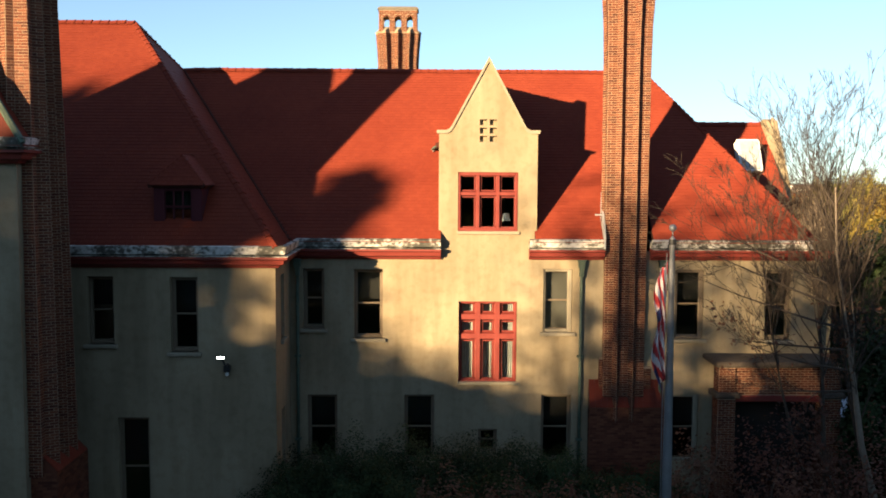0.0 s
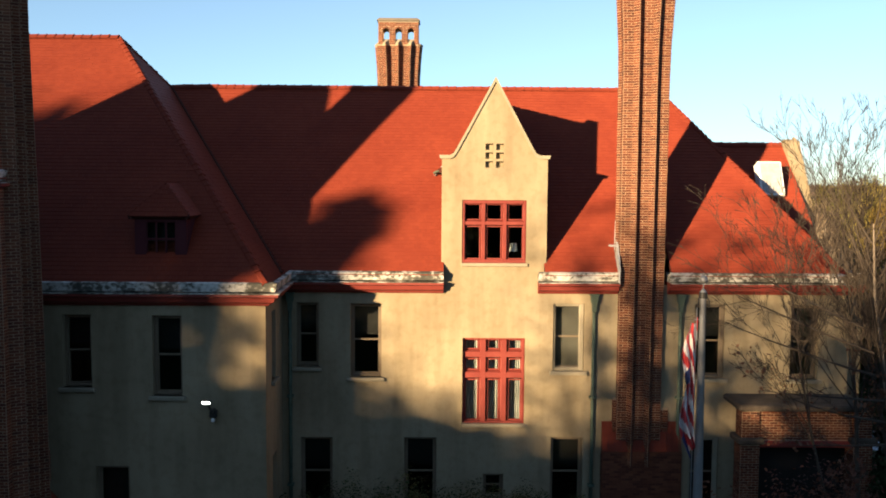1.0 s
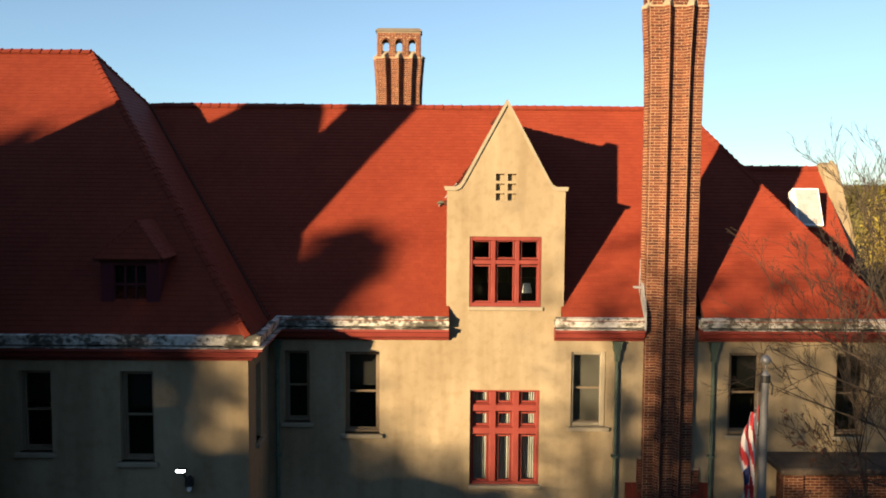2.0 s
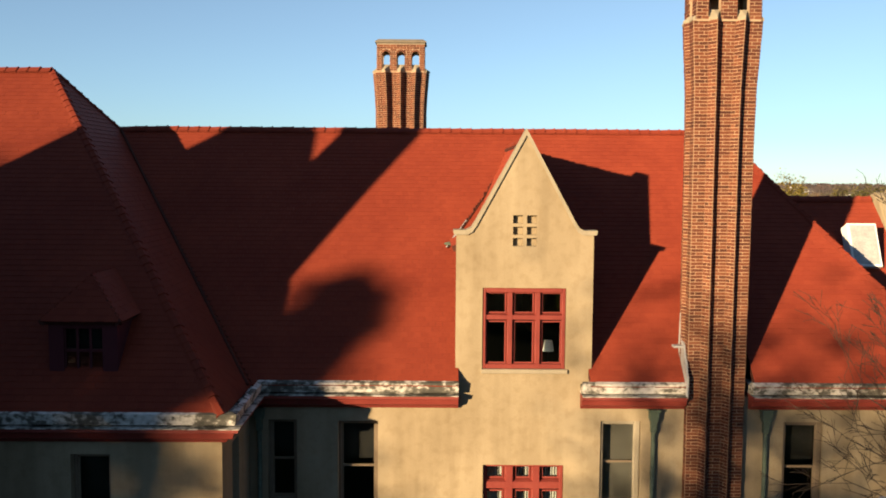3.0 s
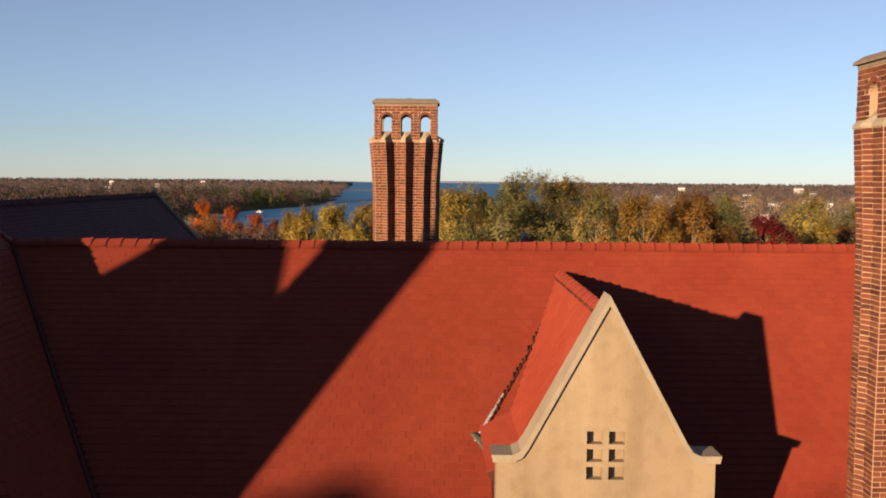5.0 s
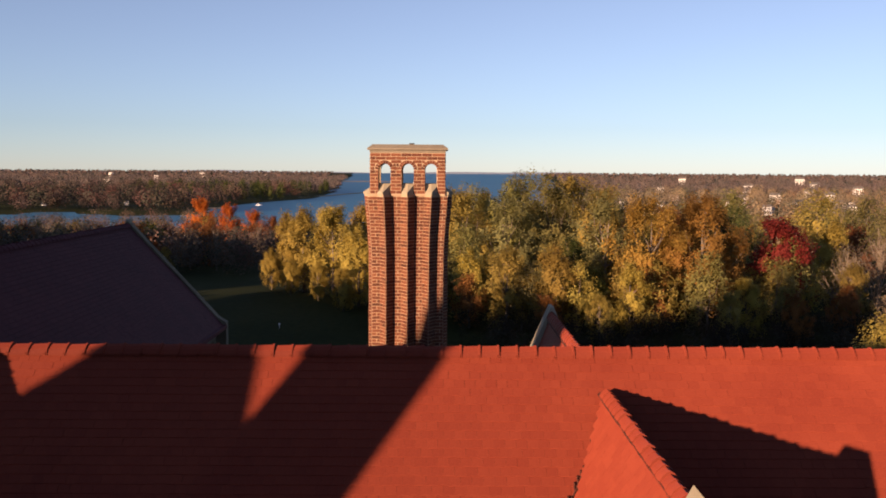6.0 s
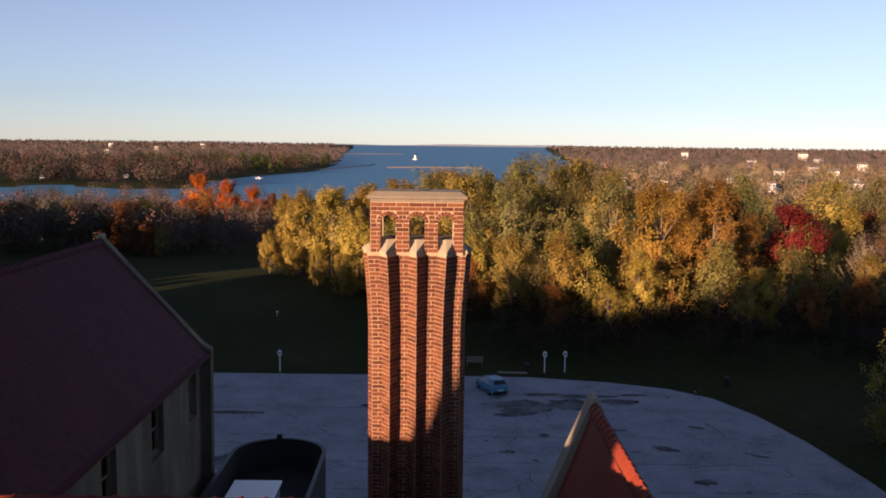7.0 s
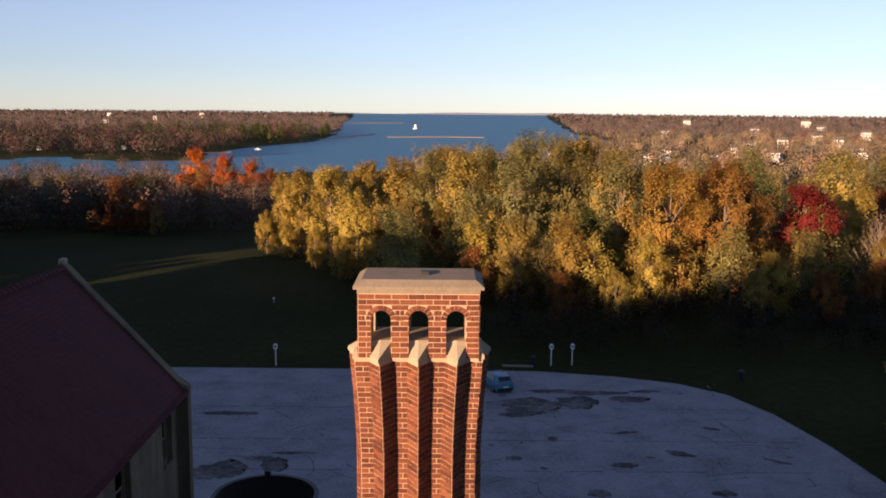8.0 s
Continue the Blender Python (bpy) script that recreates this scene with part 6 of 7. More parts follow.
GROUP = "autumn trees behind the court"
KINDS = {
    "gold": (11, 13.0, 5.0, 0.3, L_GOLD, "golden autumn tree with drooping foliage", {}),
    "gold2": (12, 12.5, 4.6, 0.3, L_GOLD, "small yellow-leaved autumn tree", {}),
    "olive": (13, 15.4, 6.0, 0.6, L_OLIVE, "tall olive green tree thinning in autumn", {}),
    "olive2": (14, 14.4, 5.4, 0.6, L_DULL, "sparse olive green tree with pale limbs", {"bark": PALEBARK, "thick": 0.26, "nlimbs": 34, "thin": 0.7}),
    "ochre": (15, 14.1, 5.8, 0.4, L_OCHRE, "dense ochre-leaved autumn tree", {}),
    "ochre2": (16, 13.0, 5.2, 0.3, L_OCHRE, "ochre-leaved autumn tree with gaps", {"bark": PALEBARK, "thin": 0.8}),
    "oak": (17, 16.4, 7.4, 0.8, L_OAK, "broad golden brown oak tree", {"thick": 0.4, "thin": 2.3}),
    "rust": (18, 12.5, 5.0, 0.3, L_RUST, "rust brown leafy autumn tree", {}),
    "red": (19, 12.5, 4.6, 3.2, L_RED, "dark red maple with pale limbs", {"bark": PALEBARK, "thick": 0.34, "nlimbs": 40}),
    "green": (20, 12.5, 5.0, 0.3, L_GREEN, "dull green tree turning brown", {}),
    "orange": (21, 11.0, 4.6, 0.6, L_ORANGE, "bright orange leafy autumn tree", {}),
}
kinds = {}
for k, (seed, h_, r_, lo_, mat_, lab_, more) in KINDS.items():
    more = dict(more)
    thin = more.pop("thin", 1.0)
    kinds[k] = tree("tree", seed, h_, r_, lo_, mat_, clumps=int(620 * thin), per=22, size=0.145, label=lab_, group=GROUP, spread_=0.30, **more)
    if k not in ("red", "oak", "orange"):
        # the same kind with a looser crown, for the wood further back
        kinds[k + "_back"] = tree("tree", seed + 200, h_, r_, lo_, mat_, clumps=int(240 * thin), per=15, size=0.22, label=lab_, group="trees of the wood", nlimbs=14, spread_=0.6)
kinds["bare"] = tree("tree", 22, 12.5, 5.0, 3.0, L_TWIG, clumps=150, per=20, size=0.10, label="nearly bare tree with pale limbs", group=GROUP, bark=PALEBARK, thick=0.26, nlimbs=80, spread_=0.75)
used = set()


def plant(kind, x, y, s=1.0, turn=0.0, z=None):
    tall_ = random.uniform(0.93, 1.07) if z is None else 1.0
    z = float(height(x, y)) if z is None else z
    m = pose(x, y, z, 0, 0, turn) @ Matrix.Diagonal((s, s, s * tall_, 1))
    if kind in used:
        return copy_thing(kinds[kind], m @ Matrix.Diagonal([1 / a for a in kinds[kind].scale] + [1]))
    used.add(kind)
    kinds[kind].matrix_basis = m
    return kinds[kind]


random.seed(21)
# trees that stand out one by one
for k, x, y, s in (
    ("gold", -17.5, 124, 1.0), ("gold2", -22.5, 129, 1.0), ("gold2", -26.0, 134, 0.9), ("gold2", -12.8, 114, 0.85), ("gold", -9.0, 132, 1.15), ("olive", -3.5, 128, 1.0), ("ochre2", -6.0, 112, 0.85),
    ("ochre", 1.5, 118, 1.16), ("olive2", 7.5, 112, 1.1), ("ochre2", 6.0, 97, 0.75), ("gold2", 11.5, 95, 0.78), ("olive", 13.5, 119, 1.16), ("olive2", 19.0, 107, 1.14), ("olive", 4.5, 126, 1.04), ("ochre", 17.5, 130, 1.2),
    ("green", 14.2, 100, 0.75), ("oak", 23.8, 102, 0.92), ("oak", 29.8, 101, 0.95), ("gold2", 19.5, 92.5, 0.70), ("gold", 32.5, 92, 0.55), ("red", 41.4, 106, 1.06), ("ochre2", 46.5, 97, 0.6),
    ("bare", 47.5, 100, 0.75), ("gold2", 53.5, 118, 0.9), ("bare", 55.0, 108, 0.9), ("ochre", 24.0, 123, 1.0), ("green", 36.0, 113, 0.92), ("rust", 49.0, 122, 0.85), ("rust", 31.0, 116, 1.1),
    ("ochre", -1.5, 141, 1.15), ("gold", 4.5, 136, 1.25), ("olive2", 10.5, 134, 1.15), ("ochre2", 29.5, 88.5, 0.45), ("rust", 10.0, 89.5, 0.4), ("ochre2", 15.5, 88.0, 0.42), ("rust", 36.5, 88.0, 0.45), ("rust", 44.0, 93, 0.5),
    ("olive", 9.0, 122, 1.05), ("ochre", 20.5, 118, 1.14), ("gold", -14.0, 140, 1.1), ("ochre", -20.0, 142, 0.85), ("gold2", 2.0, 104, 0.7), ("ochre2", 23.5, 96, 0.5),
    ("orange", -52.0, 236, 1.05), ("orange", -60.0, 240, 1.2), ("orange", -68.5, 246, 1.4), ("rust", -46.5, 232, 0.9), ("gold2", -19.0, 119, 0.45), ("gold2", -24.0, 126, 0.45), ("gold", -14.5, 110, 0.42), ("gold2", -28.0, 132, 0.5), ("rust", -59.5, 159, 0.74), ("rust", -55.0, 157, 0.60), ("rust", -63.5, 160, 0.62), ("ochre2", -52.0, 156, 0.42),
):
    plant(k, x, y, s, random.uniform(0, 360))
# smaller trees between them
for i in range(58):
    y = random.uniform(93, 126)
    plant(random.choice(["ochre2", "olive2", "rust", "green", "ochre", "olive"]) + "_back", random.uniform(-8, 0.40 * y + 4), y, random.uniform(0.5, 0.72) * min(1.0, y / 104), random.uniform(0, 360))
# the wood behind them
spots = []
tries = 0
while len(spots) < 84 and tries < 6000:
    tries += 1
    y = random.uniform(108, 255)
    x = random.uniform(-10, 0.58 * y + 8)
    if (y < 128 and x < 58) or (y < 145 and x < 22):
        continue
    if all((x - a) ** 2 + (y - b) ** 2 > 60 for a, b in spots):
        spots.append((x, y))
for i in range(34):
    y = 163 + 40 * random.random()
    x = -0.215 * y - random.random() * 0.33 * y
    plant(random.choice(["rust_back", "bare", "ochre2_back", "rust_back", "green_back"]), x, y, random.uniform(0.66, 0.8), random.uniform(0, 360))
for x, y in spots:
    far = y > 190
    k = random.choice(["olive", "ochre", "ochre2", "olive2", "gold", "rust", "green", "ochre", "olive"] if x > 26 else ["gold", "ochre", "olive", "ochre", "gold2", "olive2"])
    plant(k + "_back", x, y, random.uniform(0.85, 1.1) * (0.85 if far else 0.95), random.uniform(0, 360))
# nearer trees past the end of the house
for k, x, y, s in (("gold", 33.0, 44.0, 0.76), ("gold2", 37.0, 40.0, 0.80), ("gold", 38.0, 52.0, 0.85), ("ochre", 29.0, 49.0, 0.55), ("ochre2", 30.0, 55.0, 0.7), ("rust", 45.0, 52.0, 0.75), ("bare", 28.5, 40.0, 0.72), ("bare", 36.0, 62.0, 0.8), ("ochre", 48.0, 66.0, 0.66), ("bare", 44.0, 80.0, 0.8), ("ochre2", 58.0, 84.0, 0.9), ("rust", 62.0, 70.0, 0.9)):
    plant(k, x, y, s, random.uniform(0, 360))


def far_woods(name, seed, n, place, mat, quads, size, label, h=(7, 13), girth=(0.28, 0.45)):
    """Woods too far off to count: loose crowns joined into one."""
    r = np.random.default_rng(seed)
    xs, ys = place(r, n)
    zs = height(xs, ys)
    ok = zs > -12.0
    xs, ys, zs = xs[ok], ys[ok], zs[ok]
    k = len(xs)
    hh = r.uniform(*h, k)
    rr = hh * r.uniform(*girth, k)
    d = r.normal(size=(k, quads, 3))
    d /= np.linalg.norm(d, axis=2)[:, :, None]
    lump = 1 + 0.28 * np.sin(4 * np.arctan2(d[:, :, 1], d[:, :, 0]) + r.uniform(0, 6, k)[:, None]) * np.cos(3 * d[:, :, 2] + r.uniform(0, 6, k)[:, None])
    d *= (r.uniform(0.2, 1.0, (k, quads)) ** 0.45 * 1.08 * lump)[:, :, None]
    c = np.stack([xs, ys, zs + hh * 0.55], -1)[:, None] + d * np.stack([rr, rr, hh * 0.48], -1)[:, None]
    v, f = leaf_quads(r, c.reshape(-1, 3), size * np.repeat(hh / 10, quads), d.reshape(-1, 3), 0.28)
    # one island of colour for each tree: its leaves share a vertex with the tree's root
    ob = new(name, mesh(name, v, f.tolist(), mat))
    col = ob.data.attributes.new("crown_tint", "FLOAT", "FACE")
    col.data.foreach_set("value", np.repeat(r.random(k), quads).astype(np.float32))
    tagged(ob, label, "woods", kind="stuff")


def tinted(m):
    """Lets each crown of the joined woods take its own tint."""
    t = m.node_tree
    at = t.nodes.new("ShaderNodeAttribute")
    at.attribute_name = "crown_tint"
    ramp = [q for q in t.nodes if q.type == "VALTORGB"][0]
    old = ramp.inputs[0].links[0].from_socket
    mx = t.nodes.new("ShaderNodeMath")
    mx.operation = "MULTIPLY_ADD"
    mx.inputs[1].default_value = 0.93
    sc = t.nodes.new("ShaderNodeMath")
    sc.operation = "MULTIPLY_ADD"
    sc.inputs[1].default_value, sc.inputs[2].default_value = 0.06, 0.01
    t.links.new(old, sc.inputs[0])
    t.links.new(at.outputs["Fac"], mx.inputs[0])
    t.links.new(sc.outputs[0], mx.inputs[2])
    t.links.new(mx.outputs[0], ramp.inputs[0])


tinted(WOODS)
tinted(WOODS_LEFT)
tinted(WOODS_FAR)
tinted(UNDERGROWTH_SHADED)
far_woods("thicket", 30, 300, lambda r, n: ((lambda y: (4 + (y - 74) * -0.25 + r.random(n) * 66, y))(r.uniform(75.2, 98, n))), UNDERGROWTH_SHADED, 320, 0.26, "tangled undergrowth along the wood's edge, shade put into its colour", (2.0, 3.8))
far_woods("woods_near_left", 31, 430, lambda r, n: ((lambda y: (-0.205 * y - r.random(n) * (0.42 * y), y))(158 + 240 * r.random(n) ** 1.3)), WOODS_LEFT, 330, 0.26, "brown thinning autumn woods along the inlet", (6.8, 9.4))
far_woods("woods_mid", 32, 520, lambda r, n: ((lambda y: (-0.16 * y + 45 + r.random(n) * (0.85 * y), y))(r.uniform(245, 620, n))), WOODS, 230, 0.42, "mixed autumn woods beyond the near trees", (8, 13))
far_woods("woods_shore_front", 36, 330, lambda r, n: ((lambda y: (-0.105 * y - r.random(n) ** 1.2 * (0.48 * y), y))(455 + 420 * r.random(n) ** 1.2)), WOODS_LEFT, 340, 0.36, "russet and green trees along the far shore", (9, 17), (0.40, 0.62))
far_woods("evergreens_far_shore", 37, 130, lambda r, n: ((lambda y: (-0.125 * y - r.random(n) * (0.22 * y), y))(r.uniform(690, 1000, n))), L_GREEN, 160, 0.5, "dark evergreens behind the far shore", (10, 15), (0.2, 0.3))
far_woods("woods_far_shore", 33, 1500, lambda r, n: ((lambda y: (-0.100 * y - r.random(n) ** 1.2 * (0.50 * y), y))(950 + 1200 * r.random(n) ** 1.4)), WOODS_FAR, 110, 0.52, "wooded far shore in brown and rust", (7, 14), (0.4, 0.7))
far_woods("woods_right_front", 38, 420, lambda r, n: ((lambda y: (0.10 * y + 10 + r.random(n) * (0.50 * y), y))(r.uniform(520, 900, n))), WOODS, 240, 0.40, "bare brown woods before the far houses", (7, 13), (0.34, 0.55))
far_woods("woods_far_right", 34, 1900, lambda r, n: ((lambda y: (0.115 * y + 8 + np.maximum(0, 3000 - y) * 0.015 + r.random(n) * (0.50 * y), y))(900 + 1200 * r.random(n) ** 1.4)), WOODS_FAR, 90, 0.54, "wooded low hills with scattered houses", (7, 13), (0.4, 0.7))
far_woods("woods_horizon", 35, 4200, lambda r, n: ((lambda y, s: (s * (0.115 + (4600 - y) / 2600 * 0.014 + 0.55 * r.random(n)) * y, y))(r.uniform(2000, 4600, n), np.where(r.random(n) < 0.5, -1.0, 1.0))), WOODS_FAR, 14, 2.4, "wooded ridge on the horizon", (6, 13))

# houses on the far shores
HOUSEWALL = material("house_white", [(0.58, 0.56, 0.53), (0.70, 0.68, 0.65)], rough=0.8, bump=0)
HOUSEROOF = material("house_roof", [(0.10, 0.09, 0.085), (0.16, 0.145, 0.135)], rough=0.9, bump=0)
hs = thing("house", (0, 0, 0), "small white far-off house among the trees", "house", group="far houses")
part("wall", boxed(-7, 7, -4.5, 4.5, -14, 5.5), HOUSEWALL, hs)
bm = bmesh.new()
a = [bm.verts.new(p) for p in ((-7.4, -5, 5.4), (7.4, -5, 5.4), (7.4, 5, 5.4), (-7.4, 5, 5.4), (-7.4, 0, 9), (7.4, 0, 9))]
for q in ((0, 1, 5, 4), (2, 3, 4, 5), (0, 4, 3), (1, 2, 5), (3, 2, 1, 0)):
    bm.faces.new([a[i] for i in q])
part("roof", bm, HOUSEROOF, hs)
for x in (-4.5, -1.5, 1.5, 4.5):
    part("window", boxed(x - 0.6, x + 0.6, -4.56, -4.5, 1.5, 3.3), DARK, hs)
first = True
for x, y, s, t in ((-640, 2420, 1.4, 8), (-840, 2300, 1.3, -5), (-600, 1900, 1.0, 12), (-262, 585, 0.34, 5), (-212, 598, 0.36, 24), (-500, 1350, 1.0, 0), (62, 515, 0.75, 8), (69, 528, 0.85, -6), (75, 521, 0.7, 14), (111, 560, 0.8, 4), (128, 526, 0.8, -10), (134, 534, 0.7, 6), (181, 560, 0.8, 3), (202, 600, 1.0, -8), (224, 560, 0.8, 5), (251, 562, 0.8, 12), (150, 640, 0.7, 10), (170, 655, 0.8, -12), (205, 620, 0.8, 20), (262, 700, 0.9, 0), (300, 690, 1.0, -20), (330, 800, 1.0, 8), (120, 760, 0.7, 3), (420, 900, 1.1, -5), (360, 1050, 1.1, 10), (480, 1150, 1.2, 0), (240, 980, 0.9, 5), (520, 820, 1.0, -10), (310, 560, 0.7, 12), (600, 1500, 1.6, 4), (430, 1600, 1.4, -8), (95, 470, 0.55, 12), (108, 480, 0.6, -9), (120, 490, 0.5, 30), (150, 500, 0.55, 4), (190, 520, 0.65, -14), (196, 530, 0.5, 8), (225, 560, 0.6, 16), (250, 540, 0.6, -5), (275, 600, 0.65, 9), (285, 640, 0.6, -18)):
    s *= 0.58
    m = pose(x, y, float(height(x, y)) + 8.0 * s, 0, 0, t) @ Matrix.Scale(s, 4)
    if first:
        hs.matrix_basis = m
        first = False
        base_scale = hs.scale.copy()
    else:
        copy_thing(hs, m @ Matrix.Diagonal([1 / q for q in base_scale] + [1]))
lh = thing("lighthouse", (-40, 1330, -12), "small white lighthouse standing in the water", "lighthouse")
lh.scale = (0.75, 0.75, 0.75)
bm = bmesh.new()
tube(bm, [(0, 0, 0), (0, 0, 1.6), (0, 0, 1.7), (0, 0, 9)], [5, 5, 2.6, 2.0], 12)
part("tower", bm, HOUSEWALL, lh)
bm = bmesh.new()
tube(bm, [(0, 0, 9), (0, 0, 11), (0, 0, 12.5)], [1.6, 1.6, 0.2], 10)
part("lamp_room", bm, BLACK, lh)
bt = thing("boat", (-132, 640, -12), "small white boat moored in the inlet", "boat")
bt.scale = (0.6, 0.6, 0.6)
bm = bmesh.new()
prism(bm, [(-4, -1.2), (2.5, -1.3), (4.4, 0), (2.5, 1.3), (-4, 1.2)], -0.2, 1.1)
part("hull", bm, WHITE, bt)
part("cabin", boxed(-1.8, 1.2, -0.8, 0.8, 1.1, 2.3, 0.1), HOUSEWALL, bt)

# ---------------------------------------------------------------- planting before the house
def bush(name, seed, x, y, rx, ry, h, mat, n, size, label, core=True, group=""):
    r = np.random.default_rng(seed)
    t = thing(name, (x, y, 0), label, "shrub", group)
    d = r.normal(size=(n, 3))
    d[:, 2] = np.abs(d[:, 2])
    d /= np.linalg.norm(d, axis=1)[:, None]
    bumps = 1 + 0.16 * np.sin(d[:, 0] * 7 + seed) * np.cos(d[:, 1] * 6) + 0.10 * np.sin(d[:, 2] * 13 + d[:, 0] * 9)
    c = d * (bumps * r.uniform(0.72, 1.03, n))[:, None] * np.array((rx, ry, h)) + r.normal(0, 0.03, (n, 3))
    v, f = leaf_quads(r, c, size, d)
    part("foliage", mesh("foliage", v, f.tolist(), mat), None, t)
    bm = bmesh.new()
    for i in range(9):
        e = c[r.integers(0, n)]
        tube(bm, [(0.1 * math.cos(i), 0.1 * math.sin(i), -0.1), tuple(e * np.array((0.4, 0.4, 0.6))), tuple(e * 0.97)], [0.035, 0.022, 0.008], 5)
    part("stem", bm, BARK, t)
    return t


for i, (x, y, rx, ry, h) in enumerate(((-4.5, -2.6, 1.2, 1.3, 1.75), (-3.3, -2.4, 1.3, 1.3, 2.05), (-1.9, -2.3, 1.4, 1.3, 2.12), (-0.4, -2.2, 1.3, 1.2, 2.0), (0.9, -2.1, 1.3, 1.1, 1.95), (2.2, -2.0, 1.2, 1.0, 1.7), (-5.2, -3.7, 1.2, 1.2, 1.15), (4.6, -2.2, 1.3, 1.0, 1.25), (-2.6, -3.5, 1.8, 1.1, 1.55), (0.4, -3.3, 1.8, 1.0, 1.45), (3.3, -2.6, 1.2, 1.0, 1.3))):
    bush("hedge", 50 + i, x, y, rx, ry, 1.1 * h, L_YEW, 17000, 0.030, "dark green clipped yew hedge below the windows", group="yew hedge below the windows")
for i, (x, y, rx, ry, h) in enumerate(((-0.9, -5.6, 1.1, 0.9, 2.35), (0.6, -5.4, 1.2, 0.9, 2.2), (1.9, -5.3, 1.0, 0.9, 2.1), (3.4, -4.8, 1.2, 1.0, 1.9))):
    bush("shrub", 70 + i, x, y, rx, ry, h, L_BROWN, 3400, 0.042, "brown withered shrub with curled leaves", group="withered shrubs")
for i, (x, y, rx, ry, h) in enumerate(((5.6, -3.6, 1.1, 1.0, 2.7), (7.0, -4.2, 1.3, 1.1, 3.3), (8.4, -3.7, 1.4, 1.1, 3.2), (6.9, -6.4, 1.3, 1.0, 3.0), (8.0, -7.4, 1.3, 1.0, 3.2), (9.9, -4.6, 1.4, 1.2, 3.6), (5.0, -6.6, 1.0, 0.9, 1.9))):
    bush("shrub", 80 + i, x, y, rx, ry, h, L_BROWN, 3000, 0.045, "tangled russet shrub in the shade by the porch", group="russet shrubs by the porch")
for i, (x, y, s) in enumerate(((13.6, 3.5, 0.58), (16.5, 8.0, 0.64), (15.2, -1.0, 0.54), (19.0, 3.0, 0.66), (12.9, 8.5, 0.54), (12.9, 0.4, 0.42), (12.4, -3.0, 0.38), (11.3, -0.8, 0.40))):
    if i == 0:
        kinds["dark"] = tree("tree", 41, 12.5, 4.2, 0.6, L_YEW, clumps=420, per=30, size=0.2, label="dense dark evergreen tree beside the house", group="dark trees beside the house")
    plant("dark", x, y, s, 40 * i, z=-0.2)


TWIGBARK = material("dark_twig_bark", [(0.028, 0.02, 0.015), (0.055, 0.042, 0.032), (0.085, 0.068, 0.053)], rough=0.95, scale=3, fine=25, bump=0.4, depth=0.01, stretch=(1, 1, 0.4))


def bare_tree(name, seed, x, y, h, lean, label, thick=0.10, kids=9, leaves=0, reach=(), bark=None):
    """A leafless tree: upright stems that split again and again into fine twigs, and drooping limbs that reach out."""
    r = random.Random(seed)
    t = thing(name, (x, y, 0), label, "tree", "bare trees beside the house")
    bm, fine_bm = bmesh.new(), bmesh.new()
    ends = []

    def grow(p, d, length, rad, level, lift, wide):
        n = 6 if level < 2 else 4
        pts, rads = [Vector(p)], [rad]
        for i in range(n):
            d = (d + Vector((r.gauss(0, 0.06), r.gauss(0, 0.06), lift + r.gauss(0, 0.04)))).normalized()
            pts.append(pts[-1] + d * length / n)
            rads.append(max(0.0042, rad * (1 - 0.85 * (i + 1) / n)))
        tube(fine_bm if level else bm, pts, rads, 7 if level == 0 else 5 if level == 1 else 3, cap=False)
        if level >= 4 or length < 0.2:
            ends.append(pts[-1])
            return
        m = kids if level == 0 else 6 if level == 1 else 4 if level == 2 else 3
        for k in range(m):
            f = 0.47 + 0.53 * (k + r.random()) / m if level == 0 else r.uniform(0.25, 1.0)
            f = min(f, 0.99)
            i = int(f * n)
            q = pts[i].lerp(pts[i + 1], f * n - i)
            side = Vector((r.gauss(0, 1), r.gauss(0, 1), r.gauss(0.2, 0.4)))
            side = (side - d * side.dot(d)).normalized()
            dd = (d + side * r.uniform(0.45, 0.8) * wide).normalized()
            grow(q, dd, length * r.uniform(0.30, 0.48) * (0.62 if level == 0 else 1), max(0.0045, rads[i] * 0.5), level + 1, lift, wide)

    for dx, dy, k, th in lean:
        grow((0, 0, -0.1), Vector((dx, dy, 1)).normalized(), h * k, thick * th, 0, 0.03, 0.72)
    for (px, py, pz), (dx, dy, dz), ln in reach:
        grow((px, py, pz), Vector((dx, dy, dz)).normalized(), ln, 0.032, 1, -0.01, 1.1)
    part("trunk", bm, bark or TWIGBARK, t, smooth=True)
    tagged(part("bare_crown", fine_bm, TWIGBARK, t, smooth=True), kind="stuff")
    if leaves:
        q = np.random.default_rng(seed)
        e = np.array([tuple(p) for p in ends])
        e = e[e[:, 2] < 6.2] if (e[:, 2] < 6.2).sum() > 20 else e
        c = e[q.integers(0, len(e), leaves)] + q.normal(0, 0.06, (leaves, 3))
        v, f = leaf_quads(q, c, 0.05)
        part("crown", mesh("crown", v, f.tolist(), L_BROWN), None, t, "a few curled brown leaves")
    return t


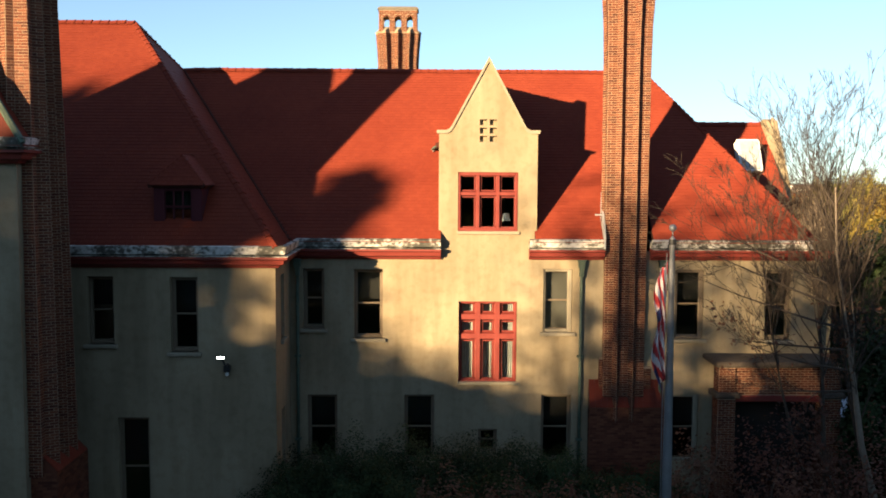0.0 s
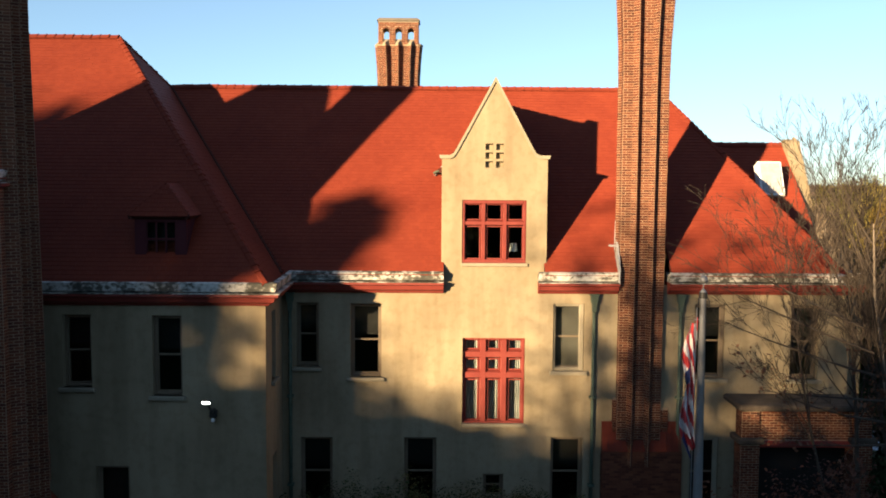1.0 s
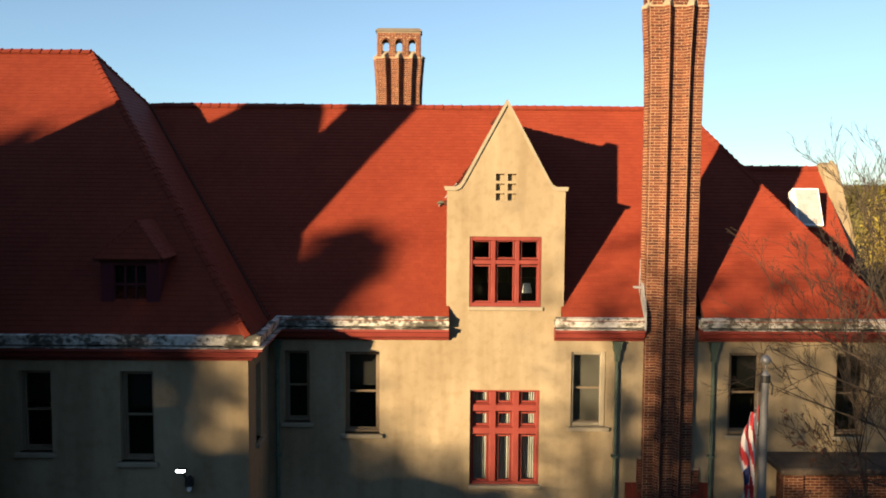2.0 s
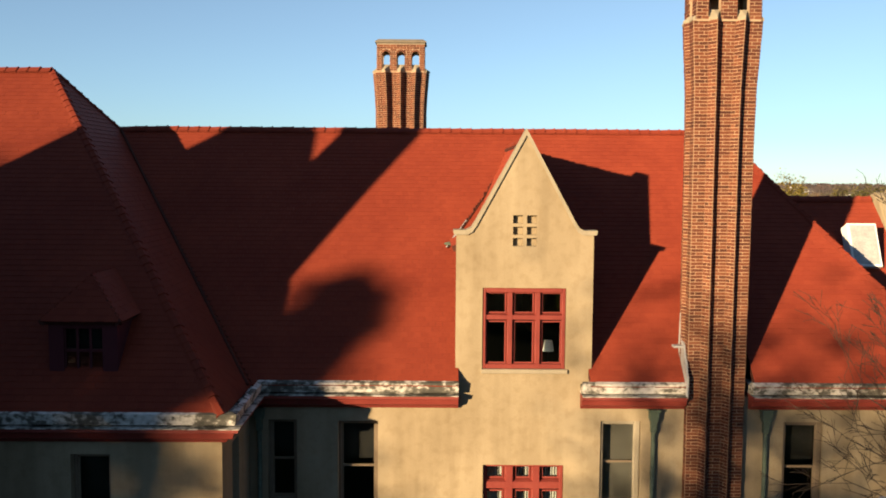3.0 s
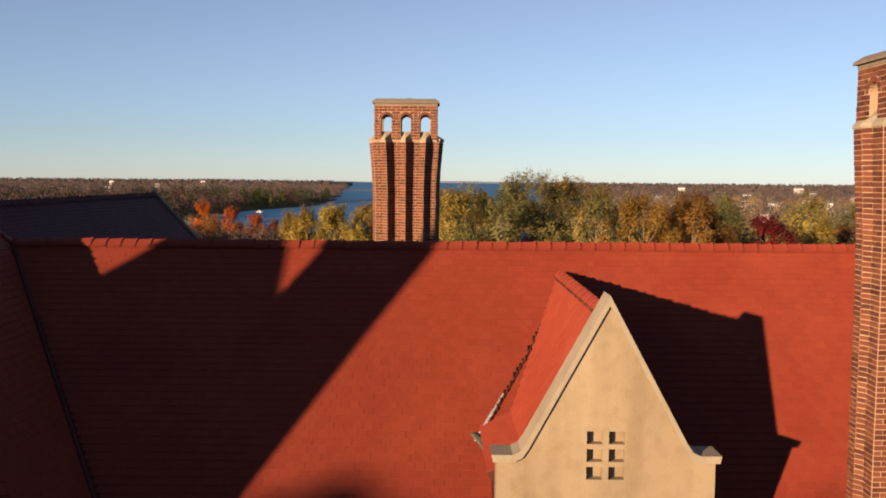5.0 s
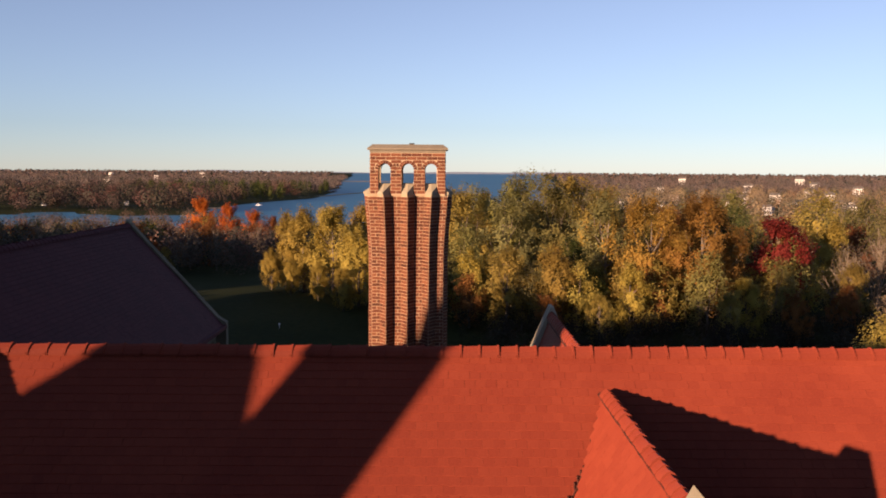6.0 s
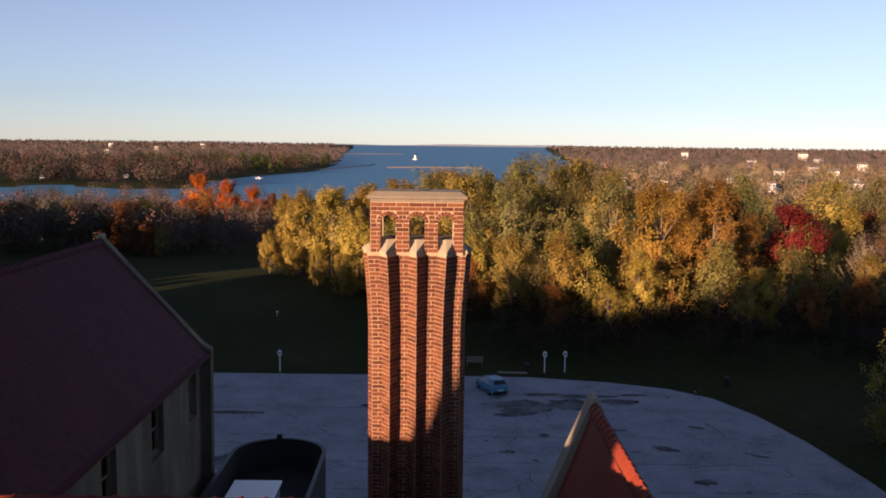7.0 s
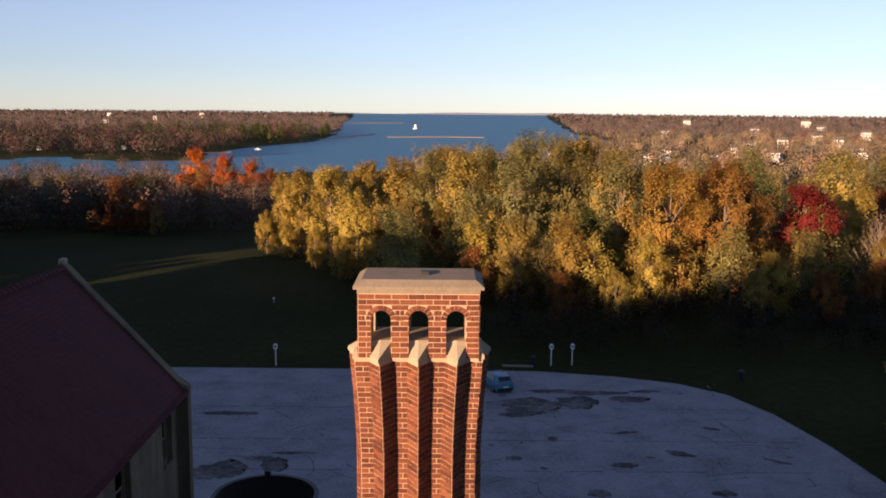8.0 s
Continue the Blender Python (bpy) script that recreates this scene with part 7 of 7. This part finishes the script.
bare_tree("bare_tree", 4, 9.75, -5.0, 9.2, [(-0.29, 0.0, 1.0, 1.0), (-0.16, 0.06, 0.8, 0.6)], "pale-stemmed bare tree leaning over the shrubs", thick=0.105, kids=22, bark=PALEBARK, leaves=520, reach=[((-1.75, 0, 6.7), (-1, 0.40, 0.50), 3.3), ((-1.6, 0, 6.2), (-1, 0.15, 0.42), 3.6), ((-1.5, 0.1, 5.7), (-1, 0.0, 0.28), 3.4), ((-1.4, -0.1, 5.2), (-1, -0.1, 0.12), 3.0), ((-1.25, 0, 4.7), (-0.9, 0.2, 0.10), 2.6), ((-1.1, 0.1, 4.2), (-0.9, -0.2, 0.05), 2.4)])
bare_tree("bare_tree", 9, 8.75, -4.0, 9.0, [(-0.07, 0.05, 1.0, 1.0)], "tall bare tree with fine grey twigs", thick=0.075, kids=24)
bare_tree("bare_tree", 13, 9.8, -3.9, 9.7, [(-0.08, 0.0, 1.0, 1.0)], "tall bare tree with fine upright twigs", thick=0.075, kids=24)
bare_tree("bare_tree", 23, 10.7, -3.7, 9.4, [(-0.06, 0.0, 1.0, 1.0)], "bare tree with upright twigs beside the porch", thick=0.08, kids=24)
bare_tree("bare_tree", 29, 8.1, -3.6, 8.4, [(-0.04, 0.0, 1.0, 1.0)], "thin bare sapling before the eaves", thick=0.05, kids=18)
bare_tree("bare_tree", 17, 8.9, -5.9, 4.2, [(-0.35, 0.0, 1.0, 0.7), (0.25, 0.1, 0.9, 0.6)], "low spreading bare tree with brown leaf tufts", thick=0.07, leaves=500, kids=6)

# ---------------------------------------------------------------- trees to the south-west, behind the camera, that shade the garden
SUNWARD = -SUN


def shade_tree(kind, px, pz, dist, s):
    """A tree whose top shades the house front at x = px up to the height pz."""
    k = dist / SUNWARD.xy.length
    x, y, top = px + SUNWARD.x * k, SUNWARD.y * k, pz + SUNWARD.z * k
    plant(kind, x, y, (top + 0.2) / s, random.uniform(0, 360), z=-0.2)


random.seed(8)
kinds["screen"] = tree("tree", 61, 12.0, 4.6, 0.4, L_GREEN, clumps=260, per=13, size=0.55, label="dense green garden tree out of view that screens light", group="garden trees")
for i in range(15):
    px = -22 + 3.3 * i + random.uniform(-0.6, 0.6)
    shade_tree("screen", px, (3.4 if px < -2.6 else 2.3 if px < 3.6 else 2.1) + random.uniform(-0.4, 0.4), 58 + random.uniform(-5, 5), 12.0)
kinds["tall"] = tree("tree", 62, 14.0, 2.6, 0.6, L_GREEN, clumps=330, per=24, size=0.38, label="tall narrow garden tree on the lawn", group="garden trees")
for px, pz, d in ((-6.2, 6.0, 46), (-9.4, 11.2, 50), (-13.6, 10.8, 52), (-17.0, 10.8, 54), (-20.5, 10.8, 54), (-9.3, 9.3, 50), (12.5, 4.6, 50)):
    shade_tree("tall", px, pz, d, 14.0)
kinds["sparse"] = tree("tree", 64, 12.0, 4.4, 1.0, L_GREEN, clumps=130, per=16, size=0.22, label="thinning garden tree on the lawn", group="garden trees", spread_=0.7)
for px, pz, d in ((-4.4, 6.2, 44), (-0.6, 3.0, 44), (3.6, 4.4, 47), (10.6, 6.0, 46), (12.5, 6.6, 45)):
    shade_tree("sparse", px, pz, d, 12.0)
kinds["veil"] = tree("tree", 68, 12.0, 4.4, 1.0, L_TWIG, clumps=90, per=12, size=0.16, label="nearly bare garden tree on the lawn", group="garden trees", spread_=0.7, nlimbs=40)
for px, pz, d in ((4.0, 8.4, 40), (6.8, 8.0, 42), (9.6, 8.0, 44)):
    shade_tree("veil", px, pz, d, 12.0)
kinds["slim"] = tree("tree", 73, 13.0, 1.9, 7.0, L_GREEN, clumps=44, per=10, size=0.2, label="slim thinning garden tree on the lawn", group="garden trees", spread_=0.6)
for px, pz, d in ((5.0, 8.7, 42),):
    shade_tree("slim", px, pz, d, 13.0)
kinds["pine"] = tree("tree", 66, 14.0, 1.0, 11.8, L_GREEN, clumps=64, per=22, size=0.25, label="tall pine with a small high crown", group="garden trees", spread_=0.35)
shade_tree("pine", -4.5, 9.3, 46, 14.0)
# an unseen belt of trees west of the house, added to shade lawn and woods
for i in range(16):
    plant("screen", -49 + random.uniform(-3, 3), -38 + 6.4 * i, random.uniform(2.12, 2.2) if 1 < i < 5 else random.uniform(1.78, 1.9) if 4 < i < 7 else random.uniform(1.5, 1.58) if 6 < i < 11 else random.uniform(1.45, 1.55), 30 * i, z=-1.0 if i < 6 else -3.6)
for x, y in ((-53, 63), (-62, 82), (-57, 68), (-59.5, 75), (-64.5, 89), (-67, 96), (-69.5, 103), (-68, 90), (-74, 99), (-82, 113), (-92, 128), (-101, 146), (-80, 96), (-88, 108), (-97, 123), (-108, 140), (-113, 158), (-122, 152), (-124, 176), (-135, 190), (-92, 114), (-102, 131), (-112, 148), (-84, 101)):
    # low trees where the evening sun still reaches the lawn by the golden trees
    run = ((-27 - x) * 0.82 + (138 - y)) / (0.82 ** 2 + 1)
    off = abs((x + 27) - 0.82 * (y - 138)) / math.hypot(0.82, 1)
    tall_ = 1.42 if y > 105 else 1.5 if y > 84 else 1.1
    plant("screen", x, y, min(tall_, max(0.3, (0.21 * (run - 14) + 0.7) / 12)) if off < 4.5 and run > 0 else tall_, x * 7, z=-4.2)
for i in range(8):
    plant("screen", -56 + random.uniform(-2, 2), -9 + 6.4 * i, 1.3, 80 * i, z=-3.6)
for x, y in ((-49, -22), (-46, -28), (-51, -17.5)):
    plant("screen", x, y, 1.85, x * 5, z=-0.6)
# unseen trees to the south and east, added to dim the sky's fill light
for i in range(13):
    a = radians(-100 + 11 * i)
    plant("screen", 8 + 62 * math.cos(a), -12 + 52 * math.sin(a), random.uniform(1.5, 1.9), 70 * i, z=-0.3)
